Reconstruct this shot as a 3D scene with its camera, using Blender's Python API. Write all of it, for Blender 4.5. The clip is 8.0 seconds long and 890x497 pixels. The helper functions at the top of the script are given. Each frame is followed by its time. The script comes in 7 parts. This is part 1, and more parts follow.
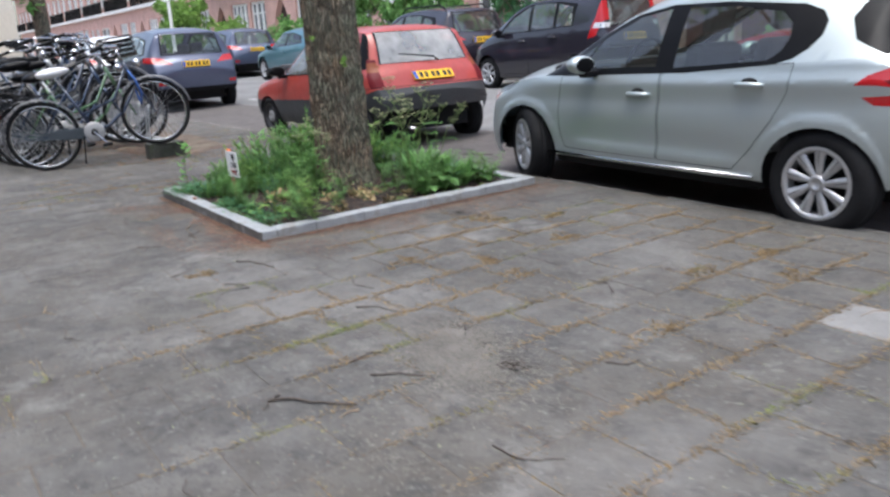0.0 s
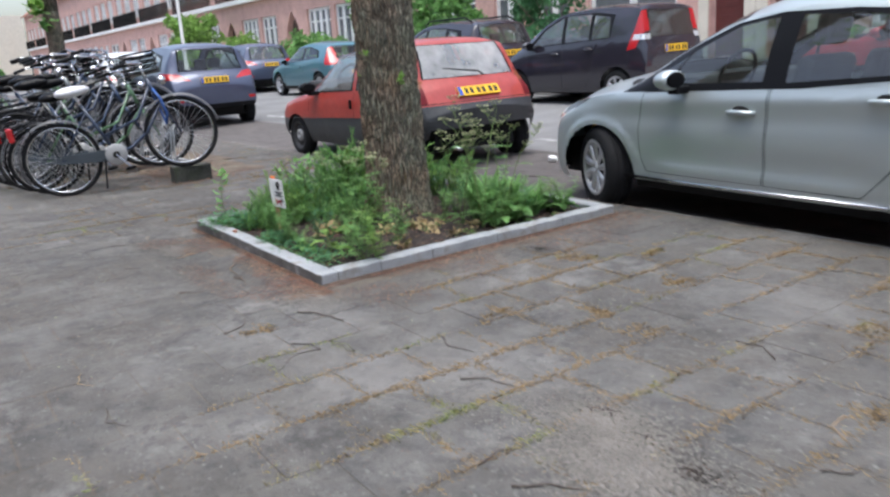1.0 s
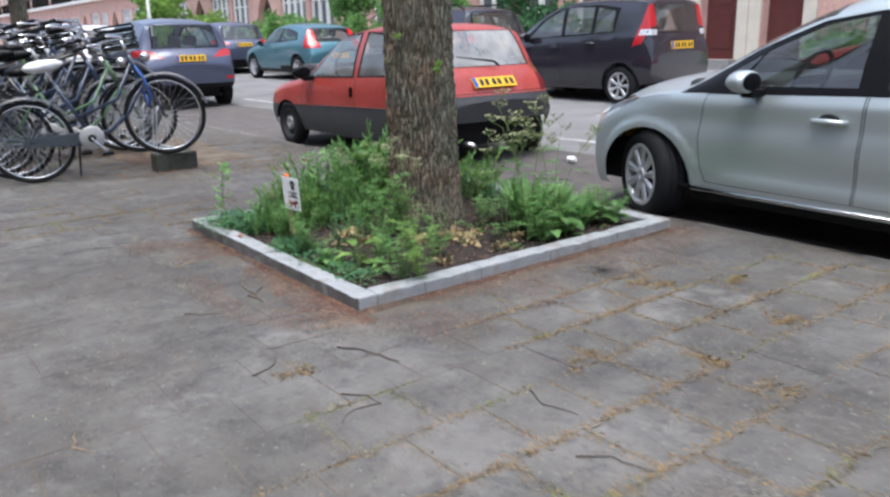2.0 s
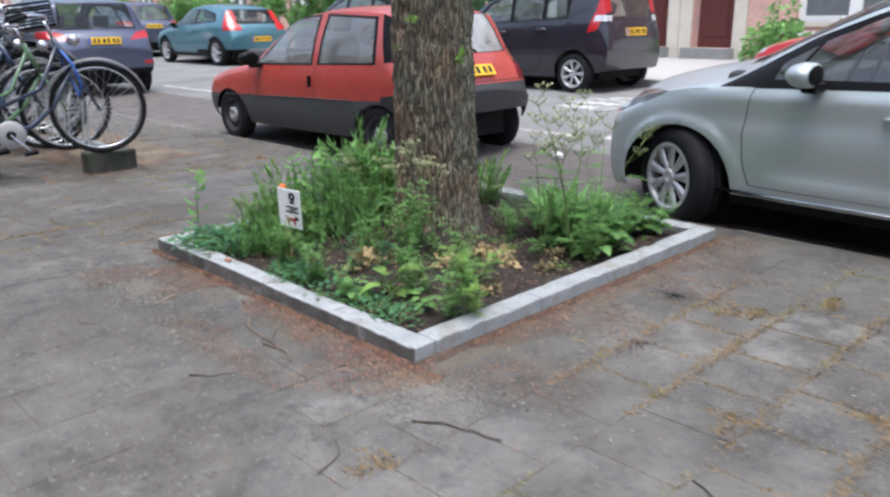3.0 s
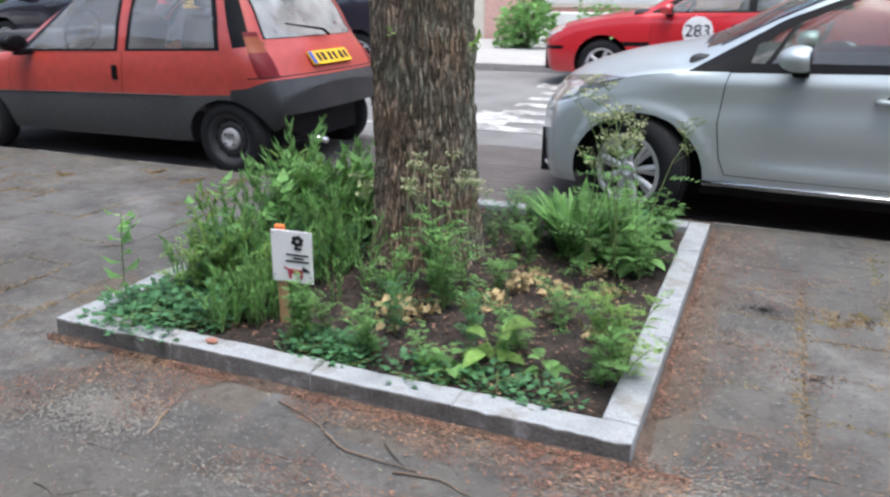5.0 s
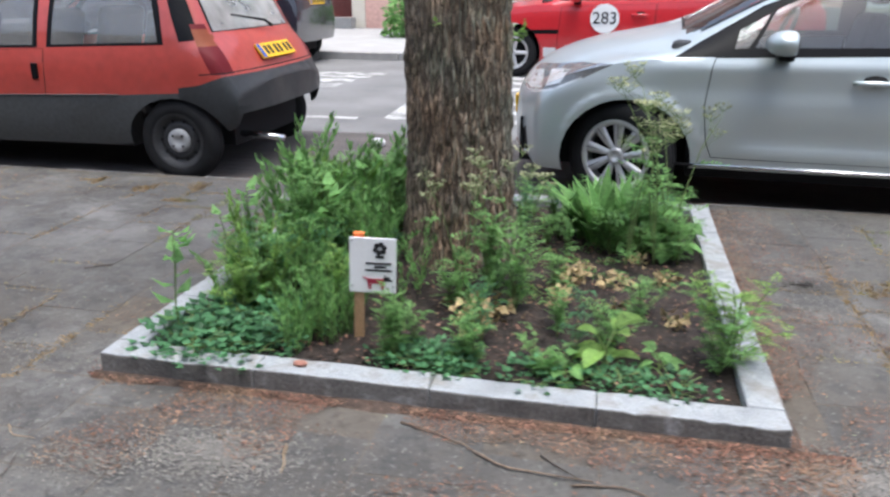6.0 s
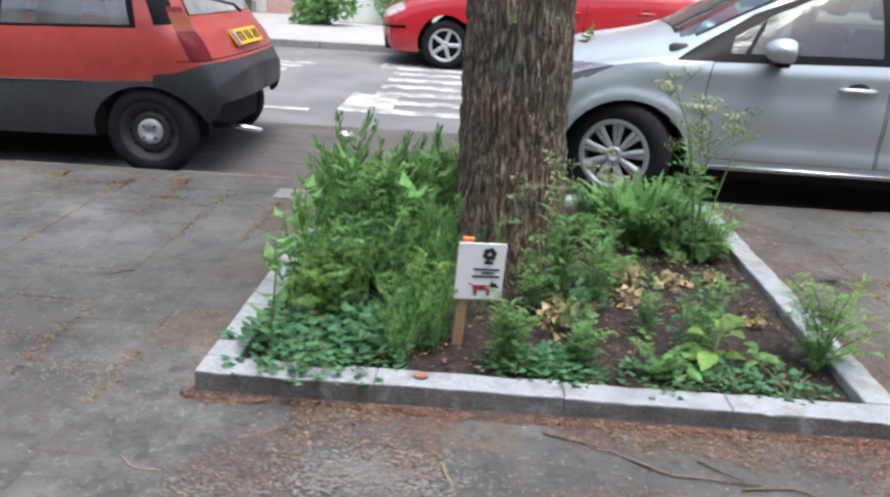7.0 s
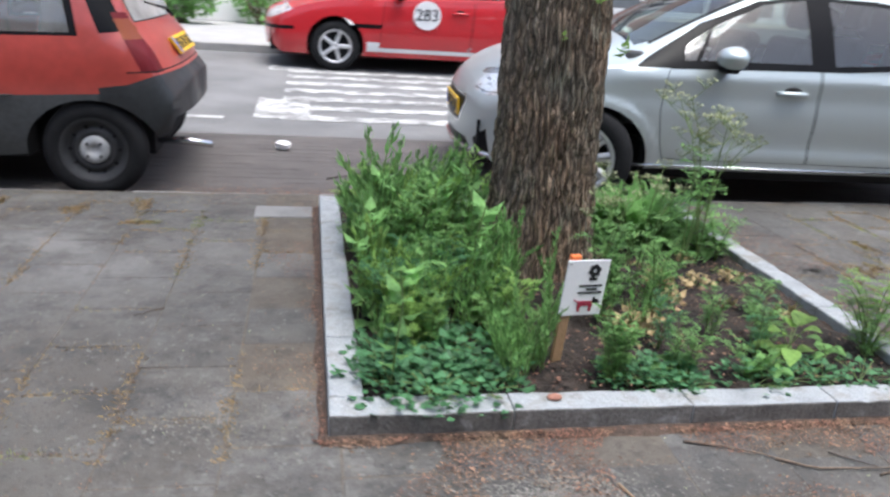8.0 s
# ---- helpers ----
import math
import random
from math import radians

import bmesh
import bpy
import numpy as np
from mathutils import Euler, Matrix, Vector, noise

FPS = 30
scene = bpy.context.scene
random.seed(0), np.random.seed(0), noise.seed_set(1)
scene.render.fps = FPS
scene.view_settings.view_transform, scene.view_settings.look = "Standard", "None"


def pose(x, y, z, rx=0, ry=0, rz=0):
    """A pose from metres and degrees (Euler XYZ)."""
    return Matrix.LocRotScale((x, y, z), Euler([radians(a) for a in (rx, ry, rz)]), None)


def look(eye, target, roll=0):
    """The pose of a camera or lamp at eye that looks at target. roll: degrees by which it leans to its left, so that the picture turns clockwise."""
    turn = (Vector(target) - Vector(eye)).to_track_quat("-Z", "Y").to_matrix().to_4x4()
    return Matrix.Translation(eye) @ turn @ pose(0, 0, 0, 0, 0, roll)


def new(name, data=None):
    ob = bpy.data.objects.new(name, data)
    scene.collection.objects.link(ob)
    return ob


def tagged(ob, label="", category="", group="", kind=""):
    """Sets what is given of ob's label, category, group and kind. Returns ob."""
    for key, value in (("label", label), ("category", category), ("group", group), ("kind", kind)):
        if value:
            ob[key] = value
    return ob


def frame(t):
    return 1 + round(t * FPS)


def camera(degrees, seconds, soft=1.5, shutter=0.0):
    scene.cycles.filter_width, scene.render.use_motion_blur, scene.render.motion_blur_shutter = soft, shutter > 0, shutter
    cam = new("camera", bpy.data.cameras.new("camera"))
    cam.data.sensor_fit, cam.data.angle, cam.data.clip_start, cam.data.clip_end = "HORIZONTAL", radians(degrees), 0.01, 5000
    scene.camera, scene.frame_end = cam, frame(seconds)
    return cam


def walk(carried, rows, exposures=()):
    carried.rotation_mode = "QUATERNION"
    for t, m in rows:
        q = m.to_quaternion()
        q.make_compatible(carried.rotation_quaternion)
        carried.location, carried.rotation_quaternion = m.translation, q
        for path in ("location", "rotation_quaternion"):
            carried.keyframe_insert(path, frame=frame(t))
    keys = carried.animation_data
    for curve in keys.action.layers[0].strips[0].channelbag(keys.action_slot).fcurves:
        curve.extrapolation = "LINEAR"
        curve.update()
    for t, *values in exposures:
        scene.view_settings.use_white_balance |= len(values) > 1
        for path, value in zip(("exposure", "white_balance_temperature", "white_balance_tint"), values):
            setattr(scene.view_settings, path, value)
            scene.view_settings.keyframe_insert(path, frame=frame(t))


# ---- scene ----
cam = camera(59.9, 8.0, soft=2.5, shutter=0.5)
PATH = [
    (0, (4.27, -1.646, 1.187), (2.688, -0.549, 0.648), -3.4),
    (0.5, (3.926, -1.655, 1.221), (2.327, -0.577, 0.693), -5.3),
    (1, (3.516, -1.619, 1.205), (1.919, -0.528, 0.699), -3.8),
    (1.5, (3.154, -1.61, 1.204), (1.577, -0.494, 0.687), -2.3),
    (3, (1.838, -1.634, 1.21), (0.465, -0.299, 0.632), -0.6),
    (3.5, (1.425, -1.698, 1.202), (0.157, -0.267, 0.615), -0.7),
    (4, (1.014, -1.727, 1.207), (-0.107, -0.187, 0.597), -1.3),
    (4.5, (0.618, -1.728, 1.205), (-0.326, -0.078, 0.583), -0.1),
    (6, (-0.511, -1.873, 1.192), (-0.912, -0.025, 0.54), 0.2),
    (6.5, (-0.855, -1.876, 1.21), (-1.148, -0.011, 0.55), 1.5),
    (7, (-1.242, -1.898, 1.198), (-1.318, -0.014, 0.529), 3.1),
    (7.5, (-1.624, -1.889, 1.196), (-1.556, -0.006, 0.527), 3.2),
    (8, (-2.072, -1.801, 1.219), (-1.719, 0.055, 0.563), 4.1),
]
walk(cam, [(t, look(eye, target, roll)) for t, eye, target, roll in PATH],
     exposures=[(0, 1.12), (1.5, 1.16), (3, 1.28), (8, 1.33)])

# ---- sky and sun: bright overcast day ----
world = bpy.data.worlds.new("overcast_sky")
scene.world = world
world.use_nodes = True
wn = world.node_tree
sky = wn.nodes.new("ShaderNodeTexSky")
sky.sky_type, sky.sun_disc = "NISHITA", False
sky.sun_elevation, sky.sun_rotation = radians(80), radians(130)
sky.air_density, sky.dust_density, sky.ozone_density = 1.0, 4.0, 1.0
grey = wn.nodes.new("ShaderNodeHueSaturation")
grey.inputs["Saturation"].default_value = 0.88
wn.links.new(sky.outputs["Color"], grey.inputs["Color"])
wn.links.new(grey.outputs["Color"], wn.nodes["Background"].inputs["Color"])
wn.nodes["Background"].inputs["Strength"].default_value = 0.15
sun = new("sun", bpy.data.lights.new("sun", "SUN"))
sun.data.energy, sun.data.angle, sun.data.color = 1.5, radians(40), (0.88, 0.945, 1.0)
sun.matrix_world = look((0, 0, 30), (-2.2, 1.6, 14.0))

# ---- materials ----
def mat(name, col, rough=0.7, metal=0.0, var=0.18, scale=6.0, fine=90.0, bump=0.0, per_object=0.0, coat=0.0, second=None, mix_scale=1.2, mix_at=0.55, mix_soft=0.12, spec=0.5, island=0.0, rvar=0.0):
    m = bpy.data.materials.new(name)
    m.use_nodes = True
    nt = m.node_tree
    n, ln = nt.nodes, nt.links
    bsdf = n["Principled BSDF"]
    bsdf.inputs["Roughness"].default_value = rough
    bsdf.inputs["Metallic"].default_value = metal
    bsdf.inputs["Coat Weight"].default_value = coat
    bsdf.inputs["Coat Roughness"].default_value = 0.06
    bsdf.inputs["Specular IOR Level"].default_value = spec
    geo = n.new("ShaderNodeNewGeometry")
    big, small = n.new("ShaderNodeTexNoise"), n.new("ShaderNodeTexNoise")
    for tex, sc in ((big, scale), (small, fine)):
        tex.inputs["Scale"].default_value = sc
        tex.inputs["Detail"].default_value = 4.0
        ln.new(geo.outputs["Position"], tex.inputs["Vector"])
    add = n.new("ShaderNodeMath"); add.operation = "ADD"
    ln.new(big.outputs["Fac"], add.inputs[0]); ln.new(small.outputs["Fac"], add.inputs[1])
    last = add.outputs[0]
    if per_object or island:
        info = n.new("ShaderNodeObjectInfo")
        src = info.outputs["Random"] if per_object else geo.outputs["Random Per Island"]
        mul = n.new("ShaderNodeMath"); mul.operation = "MULTIPLY_ADD"
        ln.new(src, mul.inputs[0])
        mul.inputs[1].default_value = (per_object or island) * 2
        ln.new(last, mul.inputs[2])
        sub = n.new("ShaderNodeMath"); sub.operation = "SUBTRACT"
        ln.new(mul.outputs[0], sub.inputs[0]); sub.inputs[1].default_value = (per_object or island)
        last = sub.outputs[0]
    rng = n.new("ShaderNodeMapRange")
    ln.new(last, rng.inputs["Value"])
    rng.inputs["From Min"].default_value, rng.inputs["From Max"].default_value = 0.6, 1.4
    rng.inputs["To Min"].default_value, rng.inputs["To Max"].default_value = 1 - var * 1.6, 1 + var * 1.6
    rng.clamp = False
    base = n.new("ShaderNodeMix"); base.data_type = "RGBA"
    base.inputs["A"].default_value = (*col, 1); base.inputs["B"].default_value = (*(second or col), 1)
    base.inputs["Factor"].default_value = 0.0
    if second:
        mx = n.new("ShaderNodeTexNoise"); mx.inputs["Scale"].default_value = mix_scale; mx.inputs["Detail"].default_value = 6.0; mx.inputs["Roughness"].default_value = 0.65
        ln.new(geo.outputs["Position"], mx.inputs["Vector"])
        st = n.new("ShaderNodeMapRange"); ln.new(mx.outputs["Fac"], st.inputs["Value"])
        st.inputs["From Min"].default_value, st.inputs["From Max"].default_value = mix_at - mix_soft, mix_at + mix_soft
        ln.new(st.outputs["Result"], base.inputs["Factor"])
    val = n.new("ShaderNodeMix"); val.data_type = "RGBA"; val.blend_type = "MULTIPLY"; val.inputs["Factor"].default_value = 1.0
    ln.new(base.outputs["Result"], val.inputs["A"]); ln.new(rng.outputs["Result"], val.inputs["B"])
    ln.new(val.outputs["Result"], bsdf.inputs["Base Color"])
    if rvar:
        rr = n.new("ShaderNodeMapRange"); ln.new(big.outputs["Fac"], rr.inputs["Value"])
        rr.inputs["From Min"].default_value, rr.inputs["From Max"].default_value = 0.3, 0.7
        rr.inputs["To Min"].default_value, rr.inputs["To Max"].default_value = max(rough - rvar, 0.02), min(rough + rvar, 1)
        ln.new(rr.outputs["Result"], bsdf.inputs["Roughness"])
    if bump:
        bp = n.new("ShaderNodeBump"); bp.inputs["Strength"].default_value = bump; bp.inputs["Distance"].default_value = 0.01
        ln.new(add.outputs[0], bp.inputs["Height"]); ln.new(bp.outputs["Normal"], bsdf.inputs["Normal"])
    return m


def glass_mat(name, tint, ior=1.45, dust_sheen=0.0):
    m = bpy.data.materials.new(name)
    m.use_nodes = True
    n, ln = m.node_tree.nodes, m.node_tree.links
    n.remove(n["Principled BSDF"])
    tr, gl, mx = n.new("ShaderNodeBsdfTransparent"), n.new("ShaderNodeBsdfGlossy"), n.new("ShaderNodeMixShader")
    lw, pw, ma = n.new("ShaderNodeLayerWeight"), n.new("ShaderNodeMath"), n.new("ShaderNodeMath")
    lw.inputs["Blend"].default_value = 0.5
    pw.operation, ma.operation = "POWER", "MULTIPLY_ADD"
    pw.inputs[1].default_value = 4.0
    f0 = ((ior - 1) / (ior + 1)) ** 2 * 1.6
    ma.inputs[1].default_value, ma.inputs[2].default_value = 1 - f0, f0
    tr.inputs["Color"].default_value = (*tint, 1)
    gl.inputs["Roughness"].default_value = 0.03
    ln.new(lw.outputs["Facing"], pw.inputs[0]); ln.new(pw.outputs[0], ma.inputs[0]); ln.new(ma.outputs[0], mx.inputs[0])
    ln.new(tr.outputs[0], mx.inputs[1]); ln.new(gl.outputs[0], mx.inputs[2])
    last = mx.outputs[0]
    if dust_sheen:
        # a pale diffuse film that stands in for the sky's reflection on the pane
        sheen_film, sheen_noise, amt, over = n.new("ShaderNodeBsdfDiffuse"), n.new("ShaderNodeTexNoise"), n.new("ShaderNodeMapRange"), n.new("ShaderNodeMixShader")
        sheen_film.inputs["Color"].default_value = (0.62, 0.62, 0.60, 1)
        sheen_noise.inputs["Scale"].default_value, sheen_noise.inputs["Detail"].default_value = 5.0, 5.0
        ln.new(n.new("ShaderNodeNewGeometry").outputs["Position"], sheen_noise.inputs["Vector"])
        ln.new(sheen_noise.outputs["Fac"], amt.inputs["Value"])
        amt.inputs["From Min"].default_value, amt.inputs["From Max"].default_value = 0.3, 0.7
        amt.inputs["To Min"].default_value, amt.inputs["To Max"].default_value = dust_sheen * .6, dust_sheen * 1.4
        ln.new(amt.outputs["Result"], over.inputs[0]); ln.new(last, over.inputs[1]); ln.new(sheen_film.outputs[0], over.inputs[2])
        last = over.outputs[0]
    ln.new(last, n["Material Output"].inputs["Surface"])
    return m


def paving(name, col, dust_sheen, stain, vary, amount):
    """Worn concrete: fine aggregate, pale dust drifts and dark stains laid over it in world space."""
    m = mat(name, col, 0.92, var=0.27, scale=9, fine=230, bump=0.7, per_object=amount if vary == "object" else 0, island=amount if vary == "island" else 0, second=dust_sheen, mix_scale=1.1, mix_at=0.60, mix_soft=0.10)
    n, ln = m.node_tree.nodes, m.node_tree.links
    bsdf = n["Principled BSDF"]
    src = bsdf.inputs["Base Color"].links[0].from_socket
    geo = n.new("ShaderNodeNewGeometry")
    for sc, at, soft, c, rough in ((0.8, 0.49, 0.12, tuple(1.0 * a * k for a, k in zip(col, (1.16, 1.04, .90))), 0.75), (3.4, 0.56, 0.09, tuple(1.38 * a * k for a, k in zip(col, (1.06, 1.02, .95))), 0.75), (12.0, 0.57, 0.06, tuple(.72 * a for a in col), 0.7), (2.3, 0.63, 0.07, stain, 0.7), (26.0, 0.68, 0.03, stain, 0.6), (45.0, 0.66, 0.04, dust_sheen, 0.5), (90.0, 0.64, 0.05, stain, 0.5), (0.75, 0.60, 0.08, tuple(.85 * a for a in dust_sheen), 0.75), (1.9, 0.63, 0.06, dust_sheen, 0.75)):
        tex, rng, mx = n.new("ShaderNodeTexNoise"), n.new("ShaderNodeMapRange"), n.new("ShaderNodeMix")
        off = n.new("ShaderNodeVectorMath"); off.operation = "ADD"; off.inputs[1].default_value = (sc * 3.1, sc, 7.0)
        ln.new(geo.outputs["Position"], off.inputs[0]); ln.new(off.outputs[0], tex.inputs["Vector"])
        tex.inputs["Scale"].default_value, tex.inputs["Detail"].default_value, tex.inputs["Roughness"].default_value = sc, 6.0, rough
        ln.new(tex.outputs["Fac"], rng.inputs["Value"])
        rng.inputs["From Min"].default_value, rng.inputs["From Max"].default_value, rng.inputs["To Max"].default_value = at - soft, at + soft, 0.75
        mx.data_type = "RGBA"; mx.inputs["B"].default_value = (*c, 1)
        ln.new(rng.outputs["Result"], mx.inputs["Factor"]); ln.new(src, mx.inputs["A"])
        src = mx.outputs["Result"]
    ln.new(src, bsdf.inputs["Base Color"])
    return m


TILE = paving("concrete_paver", (0.080, 0.079, 0.077), (0.195, 0.188, 0.179), (0.041, 0.039, 0.037), "object", 0.13)
TILE_FAR = paving("concrete_paver_joined", (0.080, 0.079, 0.077), (0.195, 0.188, 0.179), (0.041, 0.039, 0.037), "island", 0.13)
TILE_PALE = mat("pale_paver", (0.175, 0.172, 0.167), 0.9, var=0.2, bump=0.2)
SAND = paving("joint_sand", (0.092, 0.083, 0.072), (0.15, 0.128, 0.102), (0.06, 0.046, 0.037), "", 0)
BAYBRICK = mat("bay_brick", (0.092, 0.082, 0.078), 0.9, var=0.22, scale=4, fine=120, bump=0.3, island=0.10)
ASPHALT = mat("worn_road", (0.168, 0.167, 0.167), 0.9, var=0.16, scale=1.5, fine=150, bump=0.2, second=(0.120, 0.119, 0.119), mix_scale=0.7)
ROADPAINT = mat("worn_white_road_paint", (0.42, 0.42, 0.41), 0.8, var=0.25, scale=8, fine=60, second=(0.19, 0.189, 0.187), mix_scale=6, mix_at=0.51, mix_soft=0.08)
KERB = mat("grey_kerb_concrete", (0.295, 0.310, 0.320), 0.85, var=0.26, scale=8, fine=170, bump=0.5, per_object=0.03, second=(0.19, 0.185, 0.175), mix_scale=8, mix_at=0.58, mix_soft=0.07)
# darker kerb colour that holds both grime and the front face's shade
GRIMY_SHADED = mat("grimy_shaded_kerb_face", (0.12, 0.114, 0.108), 0.9, var=0.3, scale=9, fine=90, bump=0.4, second=(0.19, 0.19, 0.19), mix_scale=9, mix_at=0.62, mix_soft=0.05)
FARKERB = mat("far_kerb_stone", (0.30, 0.295, 0.285), 0.9, var=0.15, bump=0.2)
FARPAVE = mat("far_pavement", (0.33, 0.326, 0.322), 0.9, var=0.1, scale=3, fine=50, bump=0.15)
SOIL = mat("dark_garden_soil", (0.020, 0.015, 0.012), 1.0, var=0.45, scale=12, fine=70, bump=1.0, second=(0.045, 0.030, 0.023), mix_scale=14)
DIRT = mat("trodden_earth", (0.105, 0.075, 0.057), 1.0, var=0.3, scale=5, fine=60, bump=0.6, second=(0.13, 0.115, 0.085), mix_scale=2.5)
BRICK = mat("red_facade_brick", (0.60, 0.37, 0.315), 0.9, var=0.14, scale=2, fine=14, bump=0.2)
BRICK_NEAR = mat("dark_unseen_wall_brick", (0.075, 0.066, 0.060), 0.9, var=0.14, scale=2, fine=14, bump=0.2)
WHITE = mat("white_painted_wood", (0.82, 0.81, 0.79), 0.6, var=0.06, scale=3)
CREAM = mat("cream_stone", (0.62, 0.57, 0.48), 0.8, var=0.08, scale=3, bump=0.1)
STONE = mat("grey_plinth_stone", (0.25, 0.25, 0.245), 0.8, var=0.12)
REDDOOR = mat("dark_red_door_paint", (0.10, 0.022, 0.018), 0.45, var=0.12)
# door brown with the shade of the deep arch put into it
ARCHSHADE = mat("dark_brown_arch_shade", (0.06, 0.035, 0.028), 0.7)
ROOFTILE = mat("roof_tiles", (0.25, 0.11, 0.08), 0.9, var=0.2, scale=3, fine=10, bump=0.3)
BARK = mat("furrowed_bark", (0.315, 0.212, 0.142), 0.95, var=0.38, scale=18, fine=150, bump=0.6, second=(0.25, 0.215, 0.17), mix_scale=3.0, mix_at=0.54)
bn, bl = BARK.node_tree.nodes, BARK.node_tree.links
bgeo, bmap, bwarp, badd, btex, brng, bmix = bn.new("ShaderNodeNewGeometry"), bn.new("ShaderNodeMapping"), bn.new("ShaderNodeTexNoise"), bn.new("ShaderNodeVectorMath"), bn.new("ShaderNodeTexVoronoi"), bn.new("ShaderNodeMapRange"), bn.new("ShaderNodeMix")
bwarp.inputs["Scale"].default_value, bwarp.inputs["Detail"].default_value = 16.0, 6.0
bl.new(bgeo.outputs["Position"], bwarp.inputs["Vector"])
badd.operation = "MULTIPLY_ADD"; badd.inputs[1].default_value = (0.045, 0.045, 0.045)
bl.new(bwarp.outputs["Color"], badd.inputs[0]); bl.new(bgeo.outputs["Position"], badd.inputs[2])
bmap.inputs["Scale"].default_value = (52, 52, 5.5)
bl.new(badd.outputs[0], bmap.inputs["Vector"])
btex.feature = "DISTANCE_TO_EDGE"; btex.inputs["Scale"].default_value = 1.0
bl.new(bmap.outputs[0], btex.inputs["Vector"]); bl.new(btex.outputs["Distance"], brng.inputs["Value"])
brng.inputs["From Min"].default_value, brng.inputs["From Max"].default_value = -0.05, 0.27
# near-black along the furrows paints in the shade between bark plates
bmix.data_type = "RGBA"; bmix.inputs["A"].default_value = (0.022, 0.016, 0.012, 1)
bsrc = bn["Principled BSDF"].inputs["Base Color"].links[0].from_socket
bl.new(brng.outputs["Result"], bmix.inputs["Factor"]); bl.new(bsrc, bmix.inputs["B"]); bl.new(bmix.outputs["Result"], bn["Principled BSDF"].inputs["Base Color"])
# green algae and grey lichen on the side of the trunk that faces up the street
balg, bsep, bpat, bsum, bamt, bgreen = bn.new("ShaderNodeNewGeometry"), bn.new("ShaderNodeSeparateXYZ"), bn.new("ShaderNodeTexNoise"), bn.new("ShaderNodeMath"), bn.new("ShaderNodeMapRange"), bn.new("ShaderNodeMix")
bl.new(balg.outputs["Normal"], bsep.inputs[0]); bpat.inputs["Scale"].default_value, bpat.inputs["Detail"].default_value = 5.0, 6.0
bl.new(balg.outputs["Position"], bpat.inputs["Vector"])
bsum.operation = "MULTIPLY_ADD"; bsum.inputs[1].default_value = 0.28
bl.new(bsep.outputs["X"], bsum.inputs[0]); bl.new(bpat.outputs["Fac"], bsum.inputs[2])
bl.new(bsum.outputs[0], bamt.inputs["Value"])
bamt.inputs["From Min"].default_value, bamt.inputs["From Max"].default_value, bamt.inputs["To Max"].default_value = 0.56, 0.88, 0.85
bgreen.data_type = "RGBA"; bgreen.inputs["B"].default_value = (0.215, 0.23, 0.17, 1)
bl.new(bamt.outputs["Result"], bgreen.inputs["Factor"]); bl.new(bsrc, bgreen.inputs["A"]); bl.new(bgreen.outputs["Result"], bmix.inputs["B"])
bbump = bn.new("ShaderNodeBump"); bbump.inputs["Strength"].default_value = 1.0; bbump.inputs["Distance"].default_value = 0.006
bl.new(brng.outputs["Result"], bbump.inputs["Height"]); bl.new(bn["Principled BSDF"].inputs["Normal"].links[0].from_socket, bbump.inputs["Normal"]); bl.new(bbump.outputs["Normal"], bn["Principled BSDF"].inputs["Normal"])
LEAF = [mat("leaf_fresh_green", (0.172, 0.335, 0.108), 0.55, spec=0.25, var=0.3, scale=9, fine=60, island=0.35),
        mat("leaf_deep_green", (0.085, 0.215, 0.095), 0.5, spec=0.3, var=0.3, scale=9, fine=60, island=0.35),
        mat("leaf_yellow_green", (0.205, 0.345, 0.088), 0.55, spec=0.25, var=0.3, scale=9, fine=60, island=0.35),
        mat("seed_head_pale", (0.34, 0.36, 0.20), 0.8, var=0.25, scale=20, island=0.4),
        mat("leaf_withered", (0.36, 0.27, 0.14), 0.9, var=0.3, scale=20, island=0.4)]
for lm in LEAF[:3]:
    lb = lm.node_tree.nodes["Principled BSDF"]
    thin, both = lm.node_tree.nodes.new("ShaderNodeBsdfTranslucent"), lm.node_tree.nodes.new("ShaderNodeMixShader")
    both.inputs[0].default_value = 0.46
    lm.node_tree.links.new(lb.inputs["Base Color"].links[0].from_socket, thin.inputs["Color"])
    lm.node_tree.links.new(lb.outputs[0], both.inputs[1]); lm.node_tree.links.new(thin.outputs[0], both.inputs[2])
    lm.node_tree.links.new(both.outputs[0], lm.node_tree.nodes["Material Output"].inputs["Surface"])
STEM = mat("green_stem", (0.13, 0.19, 0.06), 0.7, var=0.2)
LITTER = mat("reddish_leaf_litter", (0.175, 0.088, 0.060), 0.95, var=0.35, scale=15, fine=80, island=0.5, second=(0.19, 0.125, 0.08), mix_scale=6)
MOSS = mat("dry_joint_grass", (0.25, 0.172, 0.085), 0.95, var=0.3, scale=8, island=0.4, second=(0.17, 0.21, 0.06), mix_scale=1.7, mix_at=0.58, mix_soft=0.05)
TWIG = mat("dead_twig", (0.07, 0.055, 0.045), 0.95, var=0.3)
BROWNTWIG = mat("brown_twig", (0.15, 0.11, 0.08), 0.95, var=0.3)
PALETWIG = mat("peeled_twig", (0.30, 0.21, 0.13), 0.9, var=0.2)
BANK = mat("soil_and_litter", (0.075, 0.052, 0.04), 1.0, var=0.4, scale=30, fine=160, bump=0.9, second=(0.11, 0.075, 0.058), mix_scale=25)
GRIT = mat("pale_sand_grit", (0.185, 0.172, 0.155), 1.0, var=0.2, island=0.3)
RUBBER = mat("tyre_rubber", (0.012, 0.012, 0.013), 0.85, spec=0.25, var=0.25, scale=10, bump=0.1)
